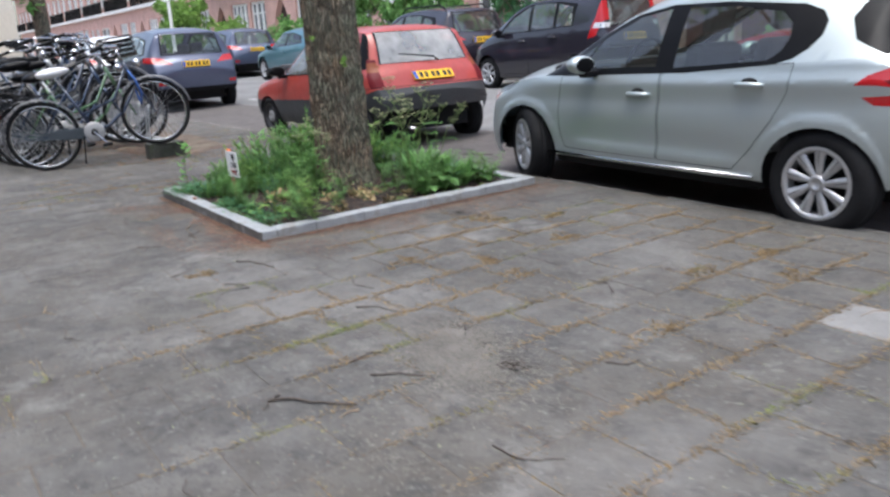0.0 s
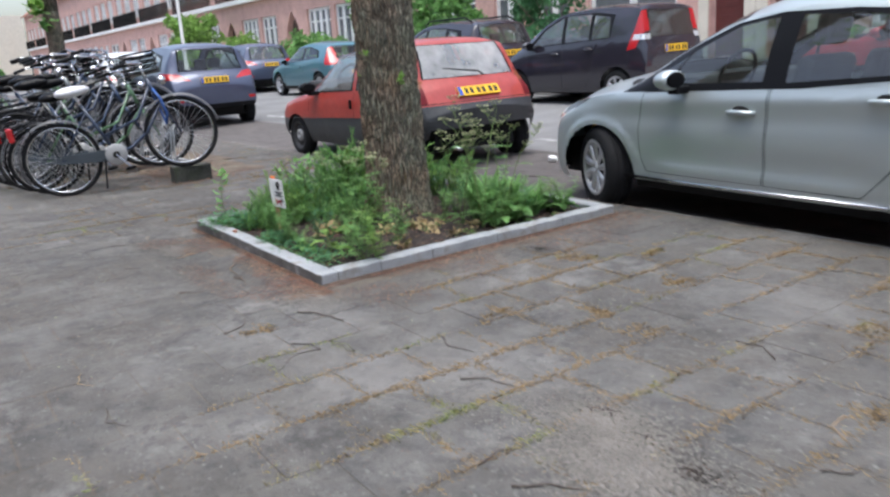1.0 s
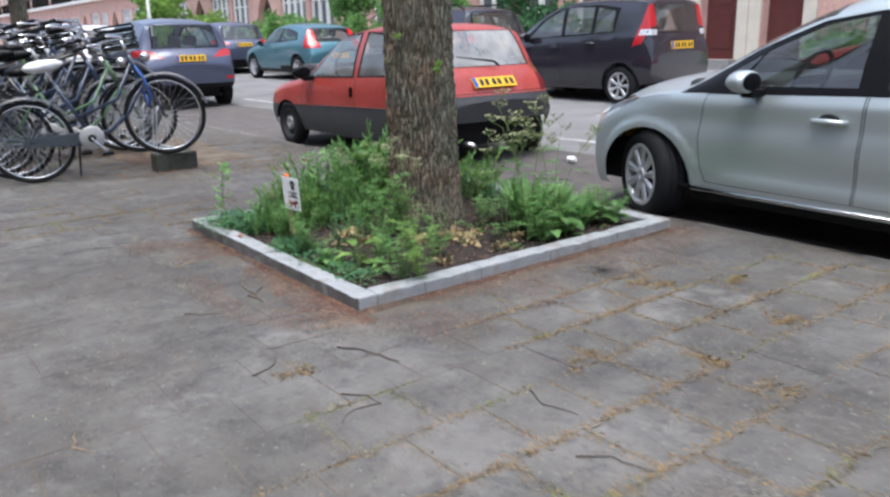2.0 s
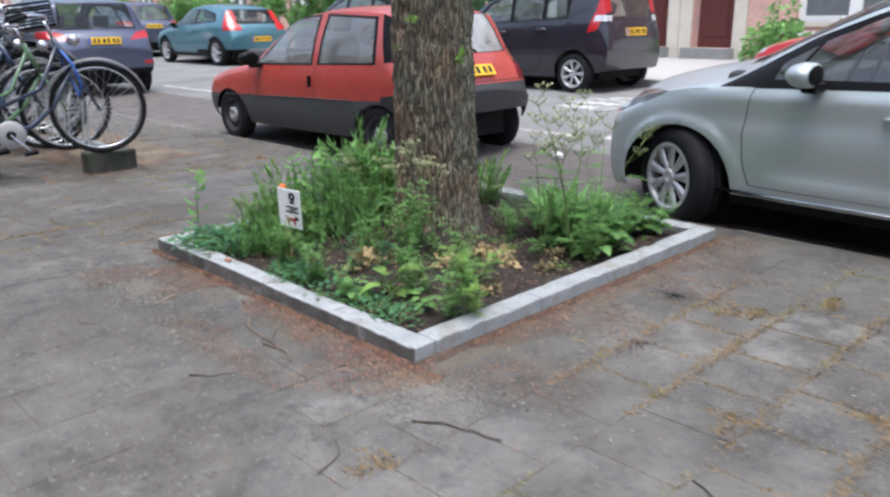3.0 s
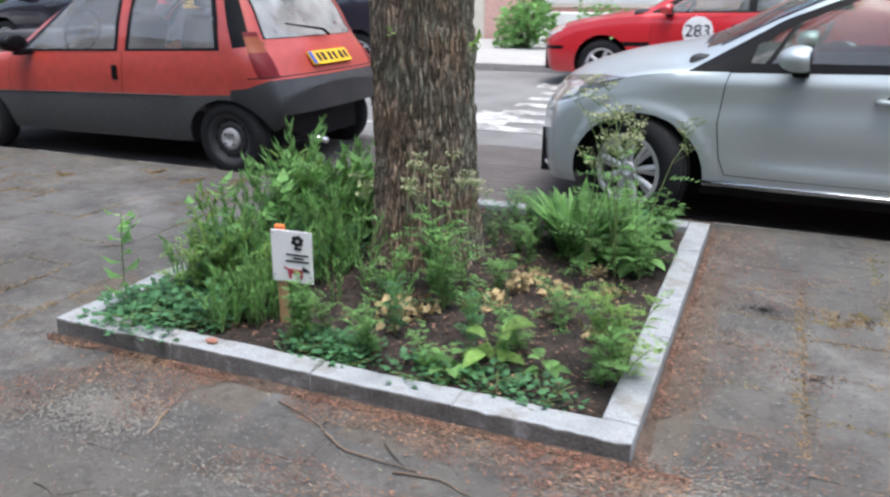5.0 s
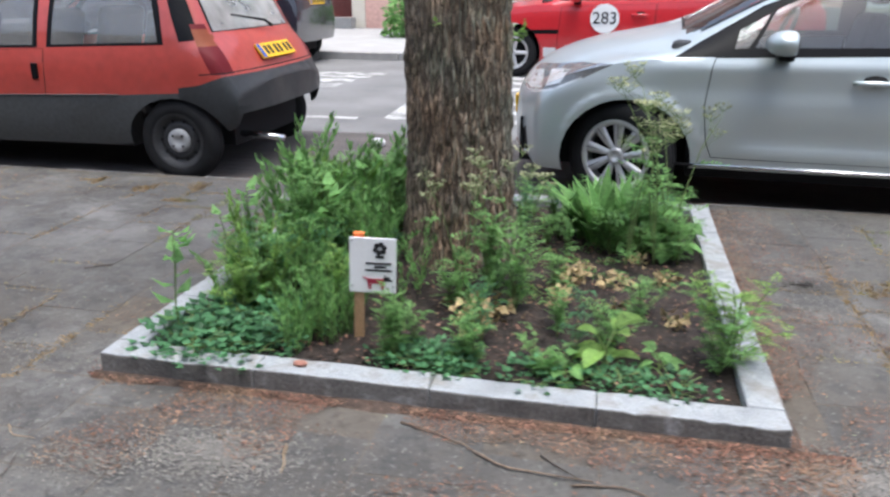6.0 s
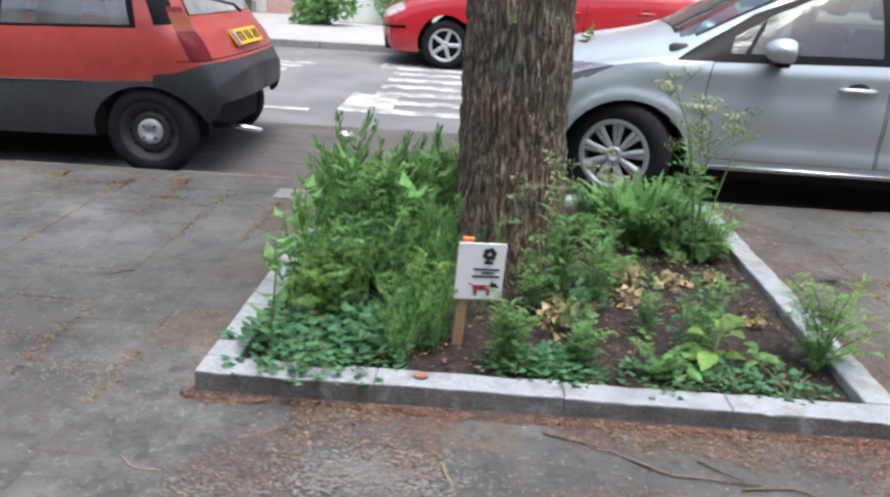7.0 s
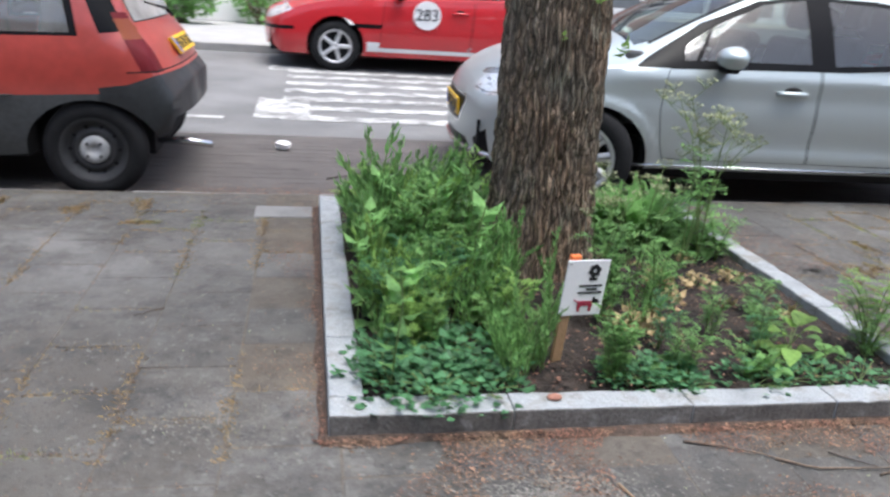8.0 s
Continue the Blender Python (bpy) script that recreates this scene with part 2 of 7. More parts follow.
BLACK = mat("black_plastic", (0.006, 0.006, 0.007), 0.38, var=0.2, spec=0.12)
SEAM = mat("panel_gap_black", (0.006, 0.006, 0.006), 0.9, var=0.0)
BUMPERGREY = mat("dark_bumper_plastic", (0.026, 0.028, 0.030), 0.5, var=0.2, scale=5, fine=40, rvar=0.12)
GREYPLASTIC = mat("weathered_grey_plastic", (0.058, 0.061, 0.062), 0.55, var=0.2, scale=5, fine=40, rvar=0.15)
UNDER = mat("underbody_black", (0.006, 0.006, 0.007), 0.95, var=0.0)
CHROME = mat("bright_metal", (0.62, 0.62, 0.63), 0.22, 1.0, var=0.05)
RIMSILVER = mat("silver_wheel_paint", (0.54, 0.54, 0.55), 0.35, 0.6, var=0.08)
STEELWHEEL = mat("black_steel_wheel", (0.035, 0.035, 0.037), 0.6, 0.2, var=0.2)
CAPGREY = mat("grey_hub_cap", (0.38, 0.38, 0.38), 0.55, 0.2, var=0.12)
REDLIGHT = mat("red_lamp_lens", (0.42, 0.012, 0.016), 0.2, var=0.05, coat=0.5)
DARKRED = mat("dark_red_lamp_lens", (0.13, 0.008, 0.012), 0.5, var=0.05, spec=0.2)
AMBER = mat("amber_lamp_lens", (0.22, 0.05, 0.016), 0.4, var=0.05, coat=0.1, spec=0.25)
HEADDARK = mat("headlamp_inside", (0.18, 0.185, 0.19), 0.15, 0.3, var=0.2, scale=20, coat=1.0)
CLEARLENS = mat("headlamp_lens", (0.78, 0.80, 0.81), 0.18, 0.35, var=0.2, scale=24, coat=1.0, second=(0.05, 0.05, 0.055), mix_scale=24, mix_at=0.58, mix_soft=0.03)
PLATE = mat("yellow_number_plate", (0.85, 0.50, 0.02), 0.4, var=0.05)
PLATEBLUE = mat("blue_plate_band", (0.02, 0.09, 0.45), 0.4, var=0.05)
INK = mat("black_ink", (0.012, 0.012, 0.014), 0.6, var=0.0)
SEAT = mat("car_seat_cloth", (0.045, 0.046, 0.05), 0.9, var=0.2)
SIGNWHITE = mat("white_sign_plastic", (0.80, 0.80, 0.80), 0.45, var=0.03)
SIGNRED = mat("red_print", (0.35, 0.03, 0.06), 0.6, var=0.05)
STAKE = mat("raw_wood_stake", (0.42, 0.26, 0.14), 0.85, var=0.2, scale=8, fine=120)
ORANGE = mat("orange_paint", (0.85, 0.20, 0.05), 0.7, var=0.1)
GLASS = glass_mat("car_glass", (0.74, 0.80, 0.77), 1.5)
# the last value sets how much painted sky sheen the glass gets
CLEARGLASS = glass_mat("clear_car_glass", (0.90, 0.92, 0.92), 1.75, 0.17)
REARGLASS = glass_mat("pale_sheen_rear_car_glass", (0.88, 0.90, 0.90), 2.0, 0.42)
DIMGLASS = glass_mat("green_car_glass", (0.54, 0.63, 0.60), 1.7, 0.02)
DARKGLASS = glass_mat("tinted_car_glass", (0.68, 0.75, 0.74), 1.85, 0.05)
PANE = mat("window_pane_dark", (0.16, 0.17, 0.18), 0.08, var=0.1, coat=0.5)


def paint(name, col, metal=0.0, rough=0.3, dirt=0.12, coat=0.7):
    return mat(name, col, rough, metal, var=dirt, scale=2.2, fine=18, coat=coat)


# ---- mesh helpers ----
def ob_from(name, verts, faces, material, parent=None, smooth=False, label=""):
    me = bpy.data.meshes.new(name)
    me.from_pydata([tuple(v) for v in verts], [], [tuple(f) for f in faces])
    me.materials.append(material)
    if smooth:
        me.shade_smooth()
    me.update()
    ob = new(name, me)
    ob.parent = parent
    if label:
        tagged(ob, label)
    return ob


def part(name, bm, material, parent=None, label="", smooth=False):
    me = bpy.data.meshes.new(name)
    bm.to_mesh(me)
    bm.free()
    me.materials.append(material)
    if smooth:
        me.shade_smooth()
    ob = new(name, me)
    ob.parent = parent
    if label:
        tagged(ob, label)
    return ob


def empty(name, m=None, label="", category="", group="", kind=""):
    ob = new(name)
    ob.empty_display_size = 0.1
    if m is not None:
        ob.matrix_world = m
    return tagged(ob, label, category, group, kind)


def box(bm, lo, hi, bevel=0.0, m=None):
    lo, hi = Vector(lo), Vector(hi)
    r = bmesh.ops.create_cube(bm, size=1.0, matrix=Matrix.Translation((lo + hi) / 2) @ Matrix.Diagonal((*(hi - lo), 1)))
    vs = r["verts"]
    if bevel:
        es = list({e for v in vs for e in v.link_edges})
        out = bmesh.ops.bevel(bm, geom=es, offset=bevel, segments=2, affect="EDGES", profile=0.5)
        vs = list({v for f in out["faces"] for v in f.verts} | {v for v in vs if v.is_valid})
    if m is not None:
        bmesh.ops.transform(bm, matrix=m, verts=[v for v in vs if v.is_valid])
    return bm


def boxbm(lo, hi, bevel=0.0, m=None):
    return box(bmesh.new(), lo, hi, bevel, m)


def tube(bm, pts, radii, n=8, closed=False):
    """A tube through points, with a radius at each."""
    pts = [Vector(p) for p in pts]
    if not hasattr(radii, "__len__"):
        radii = [radii] * len(pts)
    rings = []
    up = None
    for i, p in enumerate(pts):
        if closed:
            d = pts[(i + 1) % len(pts)] - pts[i - 1]
        else:
            d = pts[min(i + 1, len(pts) - 1)] - pts[max(i - 1, 0)]
        d.normalize()
        if up is None:
            up = d.orthogonal().normalized()
        up = (up - d * up.dot(d))
        up = up.normalized() if up.length > 1e-6 else d.orthogonal().normalized()
        side = d.cross(up)
        rings.append([bm.verts.new(p + (up * math.cos(a) + side * math.sin(a)) * radii[i]) for a in (2 * math.pi * k / n for k in range(n))])
    m = len(rings)
    for i in range(m if closed else m - 1):
        a, b = rings[i], rings[(i + 1) % m]
        for k in range(n):
            bm.faces.new((a[k], a[(k + 1) % n], b[(k + 1) % n], b[k]))
    if not closed:
        bm.faces.new(rings[0][::-1])
        bm.faces.new(rings[-1])
    return bm


def lathe(bm, prof, n=32, m=None):
    """Profile of (radius, y) turned round the y axis."""
    rings = []
    for r, y in prof:
        rings.append([bm.verts.new((m or Matrix()) @ Vector((r * math.cos(a), y, r * math.sin(a)))) for a in (2 * math.pi * k / n for k in range(n))])
    for a, b in zip(rings, rings[1:]):
        for k in range(n):
            bm.faces.new((a[k], a[(k + 1) % n], b[(k + 1) % n], b[k]))
    return bm


def curve(pts):
    """A smooth monotone curve through (x, y) points."""
    xs, ys = np.array([p[0] for p in pts], float), np.array([p[1] for p in pts], float)
    h, d = np.diff(xs), np.diff(ys) / np.diff(xs)
    s = np.zeros(len(xs))
    s[0], s[-1] = d[0], d[-1]
    for i in range(1, len(xs) - 1):
        if d[i - 1] * d[i] > 0:
            w1, w2 = 2 * h[i] + h[i - 1], h[i] + 2 * h[i - 1]
            s[i] = (w1 + w2) / (w1 / d[i - 1] + w2 / d[i])

    def f(x):
        x = min(max(x, xs[0]), xs[-1])
        i = min(int(np.searchsorted(xs, x, side="right")) - 1, len(xs) - 2)
        t = (x - xs[i]) / h[i]
        return float((1 + 2 * t) * (1 - t) ** 2 * ys[i] + t * (1 - t) ** 2 * h[i] * s[i] + t * t * (3 - 2 * t) * ys[i + 1] + t * t * (t - 1) * h[i] * s[i + 1])
    return f

# ---- ground, road, pavements ----
def road_z(y):
    return float(np.interp(y, [2.2, 2.6, 4.2, 7.0, 9.2], [-0.02, -0.03, 0.02, 0.10, 0.12]))


def pave_z(x):
    """The pavement lies a little above the bay and falls gently along the street."""
    return .042 + .004 * max(x, -12.2)


def strip(name, x0, x1, ys, zf, material, nx=40, kind="structure", label=""):
    verts, faces = [], []
    xs = np.linspace(x0, x1, nx + 1)
    for x in xs:
        for y in ys:
            verts.append((x, y, zf(y)))
    k = len(ys)
    for i in range(nx):
        for j in range(k - 1):
            faces.append((i * k + j, (i + 1) * k + j, (i + 1) * k + j + 1, i * k + j + 1))
    ob = ob_from(name, verts, faces, material)
    return tagged(ob, label, name, kind=kind)


strip("ground", -900, 900, np.linspace(-900, 900, 11), lambda y: -0.12, FARPAVE, 10, label="grey ground that runs out to the horizon")
strip("road", -140, 60, [4.15, 4.6, 5.4, 6.2, 7.0, 8.0, 9.15], road_z, ASPHALT, 60, label="worn pale grey road with patched surface")
strip("parking_bay", -140, 60, [2.44, 2.7, 3.2, 3.7, 4.15], lambda y: road_z(y) - 0.001, BAYBRICK, 60, label="sandy bed below the parking bay bricks")
pavement = strip("pavement", -12.2, 9.3, [-9.6, -5.5, -3, 0, 2.44], lambda y: -0.0017, SAND, 60, label="grey concrete paver pavement with mossy joints")
pavement.matrix_world = Matrix.Translation((0, 0, .042)) @ Matrix.Rotation(-.004, 4, "Y")
far_pave = strip("far_pavement", -140, 60, [9.3, 11, 13, 15.2], lambda y: 0.22, FARPAVE, 60, label="pale pavement on the far side of the street")
fk = bmesh.new()
for i in range(60):
    box(fk, (-60 + i * 1.2, 9.15, -0.1), (-60 + i * 1.2 + 1.19, 9.31, 0.225), 0.012)
box(fk, (-140, 9.15, -0.1), (-60.01, 9.31, 0.225))
box(fk, (12.01, 9.15, -0.1), (60, 9.31, 0.225))
tagged(part("far_kerb", fk, FARKERB), "grey stone kerb along the far pavement", "kerb", kind="structure")

# white road markings: worn crossing bars and the edge line of the bays
def marking(name, x0, x1, y0, y1, label, wavy=0.0, n=None):
    n = n or max(2, int((x1 - x0) / 0.06))
    verts, faces = [], []
    ph = random.uniform(0, 6)
    for i in range(n + 1):
        x = x0 + (x1 - x0) * i / n
        o0 = wavy * math.sin(x * 21 + ph) + random.uniform(-0.006, 0.006)
        o1 = wavy * math.sin(x * 21 + ph + 0.7) + random.uniform(-0.006, 0.006)
        verts += [(x, y0 + o0, road_z(y0 + o0) + 0.005), (x, y1 + o1, road_z(y1 + o1) + 0.005)]
    for i in range(n):
        faces.append((2 * i, 2 * i + 2, 2 * i + 3, 2 * i + 1))
    ob = ob_from(name, verts, faces, ROADPAINT)
    return tagged(ob, label, "road marking", kind="structure")


marking("trim_crossing_block", -2.52, -2.05, 4.75, 7.9, "worn white block at the end of the road crossing marks", 0.03)
for i in range(7):
    y = 4.70 + i * 0.44
    marking("trim_crossing_bar", -2.3, 6.0, y, y + 0.20, "worn white wavy bar painted on the road", 0.022)
for x0, x1 in ((-3.6, -2.75), (-7.6, -6.7), (-12, -8.6), (-20, -13)):
    marking("trim_bay_line", x0, x1, 4.66, 4.76, "worn white line along the parking bays")
for y0, y1, x0, x1 in ((6.35, 6.62, -4.35, -3.55), (6.75, 7.0, -4.5, -3.5), (7.12, 7.30, -4.4, -3.4), (7.38, 7.60, -4.25, -3.3)):
    marking("trim_worn_patch", x0, x1, y0, y1, "worn white patch of old road marking", 0.03)

# bricks of the parking bay
bv, bf = [], []
rb = random.Random(5)
for j in range(16):
    y = 2.46 + j * 0.105
    for i in range(62):
        x = -9.6 + i * 0.205 + (0.1 if j % 2 else 0)
        z = road_z(y) + rb.uniform(-0.001, 0.001)
        k = len(bv)
        a, b, c, d = x + 0.001, x + 0.204, y + 0.001, y + 0.104
        bv += [(a, c, z - 0.004), (b, c, z - 0.004), (b, d, z - 0.004), (a, d, z - 0.004), (a + .0012, c + .0012, z), (b - .0012, c + .0012, z), (b - .0012, d - .0012, z), (a + .0012, d - .0012, z)]
        bf += [(k, k + 1, k + 5, k + 4), (k + 1, k + 2, k + 6, k + 5), (k + 2, k + 3, k + 7, k + 6), (k + 3, k, k + 4, k + 7), (k + 4, k + 5, k + 6, k + 7)]
tagged(ob_from("bay_bricks", bv, bf, BAYBRICK), "dark brown brick paving of the parking bay", "brick paving", kind="stuff")
bayrest = strip("bay_surface", -140, -9.6, [2.46, 3.2, 4.14], road_z, BAYBRICK, 40, label="brown brick parking bay further along the street")
bayrest2 = strip("bay_surface", 3.1, 60, [2.46, 3.2, 4.14], road_z, BAYBRICK, 20, label="brown brick parking bay further along the street")

# ---- cars ----
SIDE = curve([(0, 0.93), (0.12, 0.968), (0.45, 1.0), (0.8, 0.988), (1, 0.955)])


def inside(p, poly):
    x, y = p
    hit = False
    for (x0, y0), (x1, y1) in zip(poly, poly[1:] + poly[:1]):
        if (y0 > y) != (y1 > y) and x < (x1 - x0) * (y - y0) / (y1 - y0) + x0:
            hit = not hit
    return hit


def grown(poly, d):
    cx, cy = sum(p[0] for p in poly) / len(poly), sum(p[1] for p in poly) / len(poly)
    out = []
    for x, y in poly:
        r = math.hypot(x - cx, y - cy)
        out.append((cx + (x - cx) * (1 + d / r), cy + (y - cy) * (1 + d / r)))
    return out


def circle(cx, cz, r, n=24):
    return [(cx + r * math.cos(2 * math.pi * i / n), cz + r * math.sin(2 * math.pi * i / n)) for i in range(n)]


def ellipse(cx, cz, rx, rz, n=28):
    return [(cx + rx * math.cos(2 * math.pi * i / n), cz + rz * math.sin(2 * math.pi * i / n)) for i in range(n)]


AX = {"y": (0, 2), "x": (1, 2), "z": (0, 1)}


def cut(bm, lay, axis, poly, tag, cond=None):
    """Cuts the outline into the body, seen along an axis, and marks the faces inside it."""
    a, b = AX[axis]
    lo = (min(p[0] for p in poly), min(p[1] for p in poly))
    hi = (max(p[0] for p in poly), max(p[1] for p in poly))
    sel = []
    for f in bm.faces:
        ca = [v.co[a] for v in f.verts]
        cb = [v.co[b] for v in f.verts]
        if max(ca) > lo[0] and min(ca) < hi[0] and max(cb) > lo[1] and min(cb) < hi[1] and (cond is None or cond(f.calc_center_median(), f.normal)):
            sel.append(f)
    for p, q in zip(poly, poly[1:] + poly[:1]):
        if math.hypot(q[0] - p[0], q[1] - p[1]) < 1e-5:
            continue
        co, no = Vector((0, 0, 0)), Vector((0, 0, 0))
        co[a], co[b] = p
        no[a], no[b] = q[1] - p[1], p[0] - q[0]
        geom = list({e for f in sel for e in f.edges} | {v for f in sel for v in f.verts}) + sel
        res = bmesh.ops.bisect_plane(bm, geom=geom, dist=1e-5, plane_co=co, plane_no=no)
        sel = [g for g in res["geom"] if isinstance(g, bmesh.types.BMFace)]
    for f in sel:
        c = f.calc_center_median()
        if inside((c[a], c[b]), poly):
            f[lay] = tag


def wheel(parent, x, y, r, width, rim_r, style, steer=0.0, label=""):
    """A wheel with its face towards -y when y < 0."""
    side = -1 if y < 0 else 1
    w = empty("wheel")
    w.parent = parent
    w.matrix_local = pose(x, y, r, 0, 0, steer) @ Matrix.Diagonal((1, -side, 1, 1))
    # local: outer face at y = 0, inside at y = +width
    bm = bmesh.new()
    h = width
    lathe(bm, [(rim_r - 0.01, 0.02), (rim_r, 0.008), (rim_r + 0.012, 0.002), (rim_r + (r - rim_r) * .5, -0.004), (r - 0.03, 0.008), (r - 0.01, 0.022), (r - .003, 0.045), (r, h * .35), (r - .006, h * .355), (r - .006, h * .40), (r, h * .405), (r, h * .6), (r - .006, h * .605), (r - .006, h * .65), (r, h * .655), (r - .003, h - .04), (r - 0.02, h - .01), (rim_r, h)], 40)
    part("tyre", bm, RUBBER, w, smooth=True)
    if style == "steel":
        bm = bmesh.new()
        lathe(bm, [(rim_r + .004, 0.003), (rim_r - .012, 0.006), (rim_r - .03, 0.03), (rim_r - .05, 0.05), (rim_r * .66, 0.03), (rim_r * .55, 0.022), (rim_r * .42, 0.04), (0.001, 0.04)], 32)
        part("rim", bm, STEELWHEEL, w, "black pressed steel wheel", smooth=True)
        bm = bmesh.new()
        lathe(bm, [(rim_r * .44, 0.034), (rim_r * .43, 0.016), (rim_r * .36, 0.008), (rim_r * .16, 0.004), (rim_r * .15, 0.012), (0.001, 0.012)], 24)
        part("hub_cap", bm, CAPGREY, w, "dull grey hub cap", smooth=True)
        for i in range(10):
            a = 2 * math.pi * i / 10
            part("slot", boxbm((-.012, -.002, -.007), (.012, .004, .007), 0, Matrix.Rotation(a, 4, "Y") @ Matrix.Translation((rim_r * .72, 0.036, 0))), UNDER, w)
        for i in range(4):
            a = 2 * math.pi * (i + .5) / 4
            bm = bmesh.new()
            lathe(bm, [(.009, 0.012), (.009, -.002), (.001, -.003)], 8, Matrix.Rotation(a, 4, "Y") @ Matrix.Translation((rim_r * .27, 0.004, 0)))
            part("bolt", bm, STEELWHEEL, w)
        return w
    bm = bmesh.new()
    lathe(bm, [(rim_r + .004, 0.003), (rim_r - .012, 0.004), (rim_r - .022, 0.02), (rim_r - .03, 0.10)], 40)
    part("rim", bm, RIMSILVER, w, smooth=True)
    bm = bmesh.new()
    lathe(bm, [(rim_r - .02, 0.075), (0.001, 0.075)], 32)
    part("brake_backing", bm, UNDER, w)
    n, pair = {"cover": (9, False), "five": (5, False), "seven": (7, False)}[style]
    bm = bmesh.new()
    grooves = []
    for i in range(n):
        a = 2 * math.pi * i / n
        m = Matrix.Rotation(a, 4, "Y")
        ri, ro = rim_r * .18, rim_r - .008
        wi, wo = {"cover": (.030, .072), "five": (.05, .042), "seven": (.03, .06)}[style]
        tw = 0.026 if style == "cover" else 0.0
        vs = []
        for r_, ww, dep, sk in ((ri, wi, .012, 0), (rim_r * .55, (wi + wo) / 2, .010, tw * .6), (ro, wo, .006, tw)):
            vs.append([bm.verts.new(m @ Vector((r_, yy, s * ww / 2 + sk))) for s, yy in ((-1, dep + .012), (-.75, dep), (.75, dep), (1, dep + .012))])
        for p, q in zip(vs, vs[1:]):
            for k in range(3):
                bm.faces.new((p[k], p[k + 1], q[k + 1], q[k]))
        if style == "cover":
            # a shallow groove splits every blade
            g = [bm.verts.new(m @ Vector((r_, yy, zz))) for r_, yy, zz in ((rim_r * .5, .0085, .008), (ro * .95, .003, tw - .003), (ro * .95, .003, tw + .003), (rim_r * .5, .0085, .011))]
            grooves.append([tuple(v.co) for v in g])
            bmesh.ops.delete(bm, geom=g, context="VERTS")
    part("spokes", bm, RIMSILVER, w, "silver spoked wheel cover", smooth=True)
    for g in grooves:
        ob_from("groove", g, [(0, 1, 2, 3)], STEELWHEEL, w)
    if style == "cover":
        bm = bmesh.new()
        lathe(bm, [(rim_r + .003, .0015), (rim_r - .008, -.001), (rim_r - .020, .002), (rim_r - .026, .012)], 40)
        part("cover_ring", bm, RIMSILVER, w, smooth=True)
    bm = bmesh.new()
    lathe(bm, [(rim_r * .24, 0.02), (rim_r * .23, 0.006), (rim_r * .13, 0.002), (rim_r * .12, .008), (0.001, 0.008)], 24)
    part("hub_cap", bm, RIMSILVER, w, smooth=True)
    return w


def car(name, at, spec, label, category="car"):
    """A car with its nose at local x = 0 and its tail at x = length."""
    s = spec
    L, fo, wb = s["L"], s["fo"], s["wb"]
    top, belt, sill, half, roofw = curve(s["top"]), curve(s["belt"]), curve(s["sill"]), curve(s["half"]), curve(s["roofw"])
    bm = bmesh.new()
    lay = bm.faces.layers.int.new("tag")
    xs = sorted(set(np.round(np.concatenate([np.linspace(0, L, s.get("n", 64)), np.linspace(0, .25, 8), np.linspace(L - .45, L, 16)]), 4)))
    nose_r, nose_f = s.get("nose_round", .22), s.get("nose_flat", .5)
    tail_r, tail_f = s.get("tail_round", .12), s.get("tail_flat", .6)

    def place(x, y, z, w):
        """Rounds the nose and the tail in plan and in side view."""
        fx, rx = max(0.0, 1 - x / .7), max(0.0, 1 - (L - x) / .6)
        q = min(1.0, abs(y) / w)
        dx = fx ** 2 * (nose_r * (nose_f + (1 - nose_f) * q ** 2.6) + s.get("nose_rake", .10) * ((z - s.get("nose_z", .5)) / .35) ** 2)
        dx -= rx ** 2 * (tail_r * (tail_f + (1 - tail_f) * q ** 3) + s.get("tail_rake", .05) * ((z - s.get("tail_z", .55)) / .35) ** 2)
        return (x + dx, y, z)

    rows = []
    crown0 = s.get("crown", 0.075)
    for x in xs:
        zs, zb, zt, w, wr = sill(x), belt(x), top(x), half(x), roofw(x)
        crown = min(crown0, max(0.02, (zt - zb) * 0.75))
        ze = zt - crown
        row = []
        for v in np.linspace(0, 1, s.get("nv", 9)):
            z = zs + (zb - zs) * v
            row.append((w * SIDE(v) + (s["relief"](x, z) if "relief" in s else 0.0), z))
        wbelt = row[-1][0]
        for v in np.linspace(0, 1, 6)[1:]:
            row.append((wbelt + (wr - wbelt) * v + 0.016 * math.sin(math.pi * v), zb + (ze - zb) * v))
        for v in np.linspace(0, 1, 8)[1:]:
            row.append((wr * (1 - v), ze + crown * (1 - (1 - v) ** 3)))
        pts = [(y, z) for y, z in row] + [(-y, z) for y, z in row[-2::-1]]
        out = [bm.verts.new(place(x, y, z, w)) for y, z in pts]
        rows.append(out)
    for a, b in zip(rows, rows[1:]):
        for k in range(len(a) - 1):
            bm.faces.new((a[k], b[k], b[k + 1], a[k + 1]))
    n = len(rows[0])
    for row, x in ((rows[0], xs[0]), (rows[-1], xs[-1])):
        w, mid, cells = half(x), n // 2, 10
        lines = []
        for k in range(mid):
            y, z = row[k].co.y, row[k].co.z
            lines.append([row[k]] + [bm.verts.new(place(x, y * (1 - 2 * j / cells), z, w)) for j in range(1, cells)] + [row[n - 1 - k]])
        for p, q in zip(lines, lines[1:]):
            for j in range(cells):
                bm.faces.new((p[j], p[j + 1], q[j + 1], q[j]))
        for j in range(cells):
            bm.faces.new((lines[-1][j], lines[-1][j + 1], row[mid]))
    bmesh.ops.recalc_face_normals(bm, faces=bm.faces)
    names = [("body", s["paint"], "")]
    sided = set()

    def tag_of(nm, material, lab="", by_side=False):
        names.append((nm, material, lab))
        if by_side:
            sided.add(len(names) - 1)
        return len(names) - 1

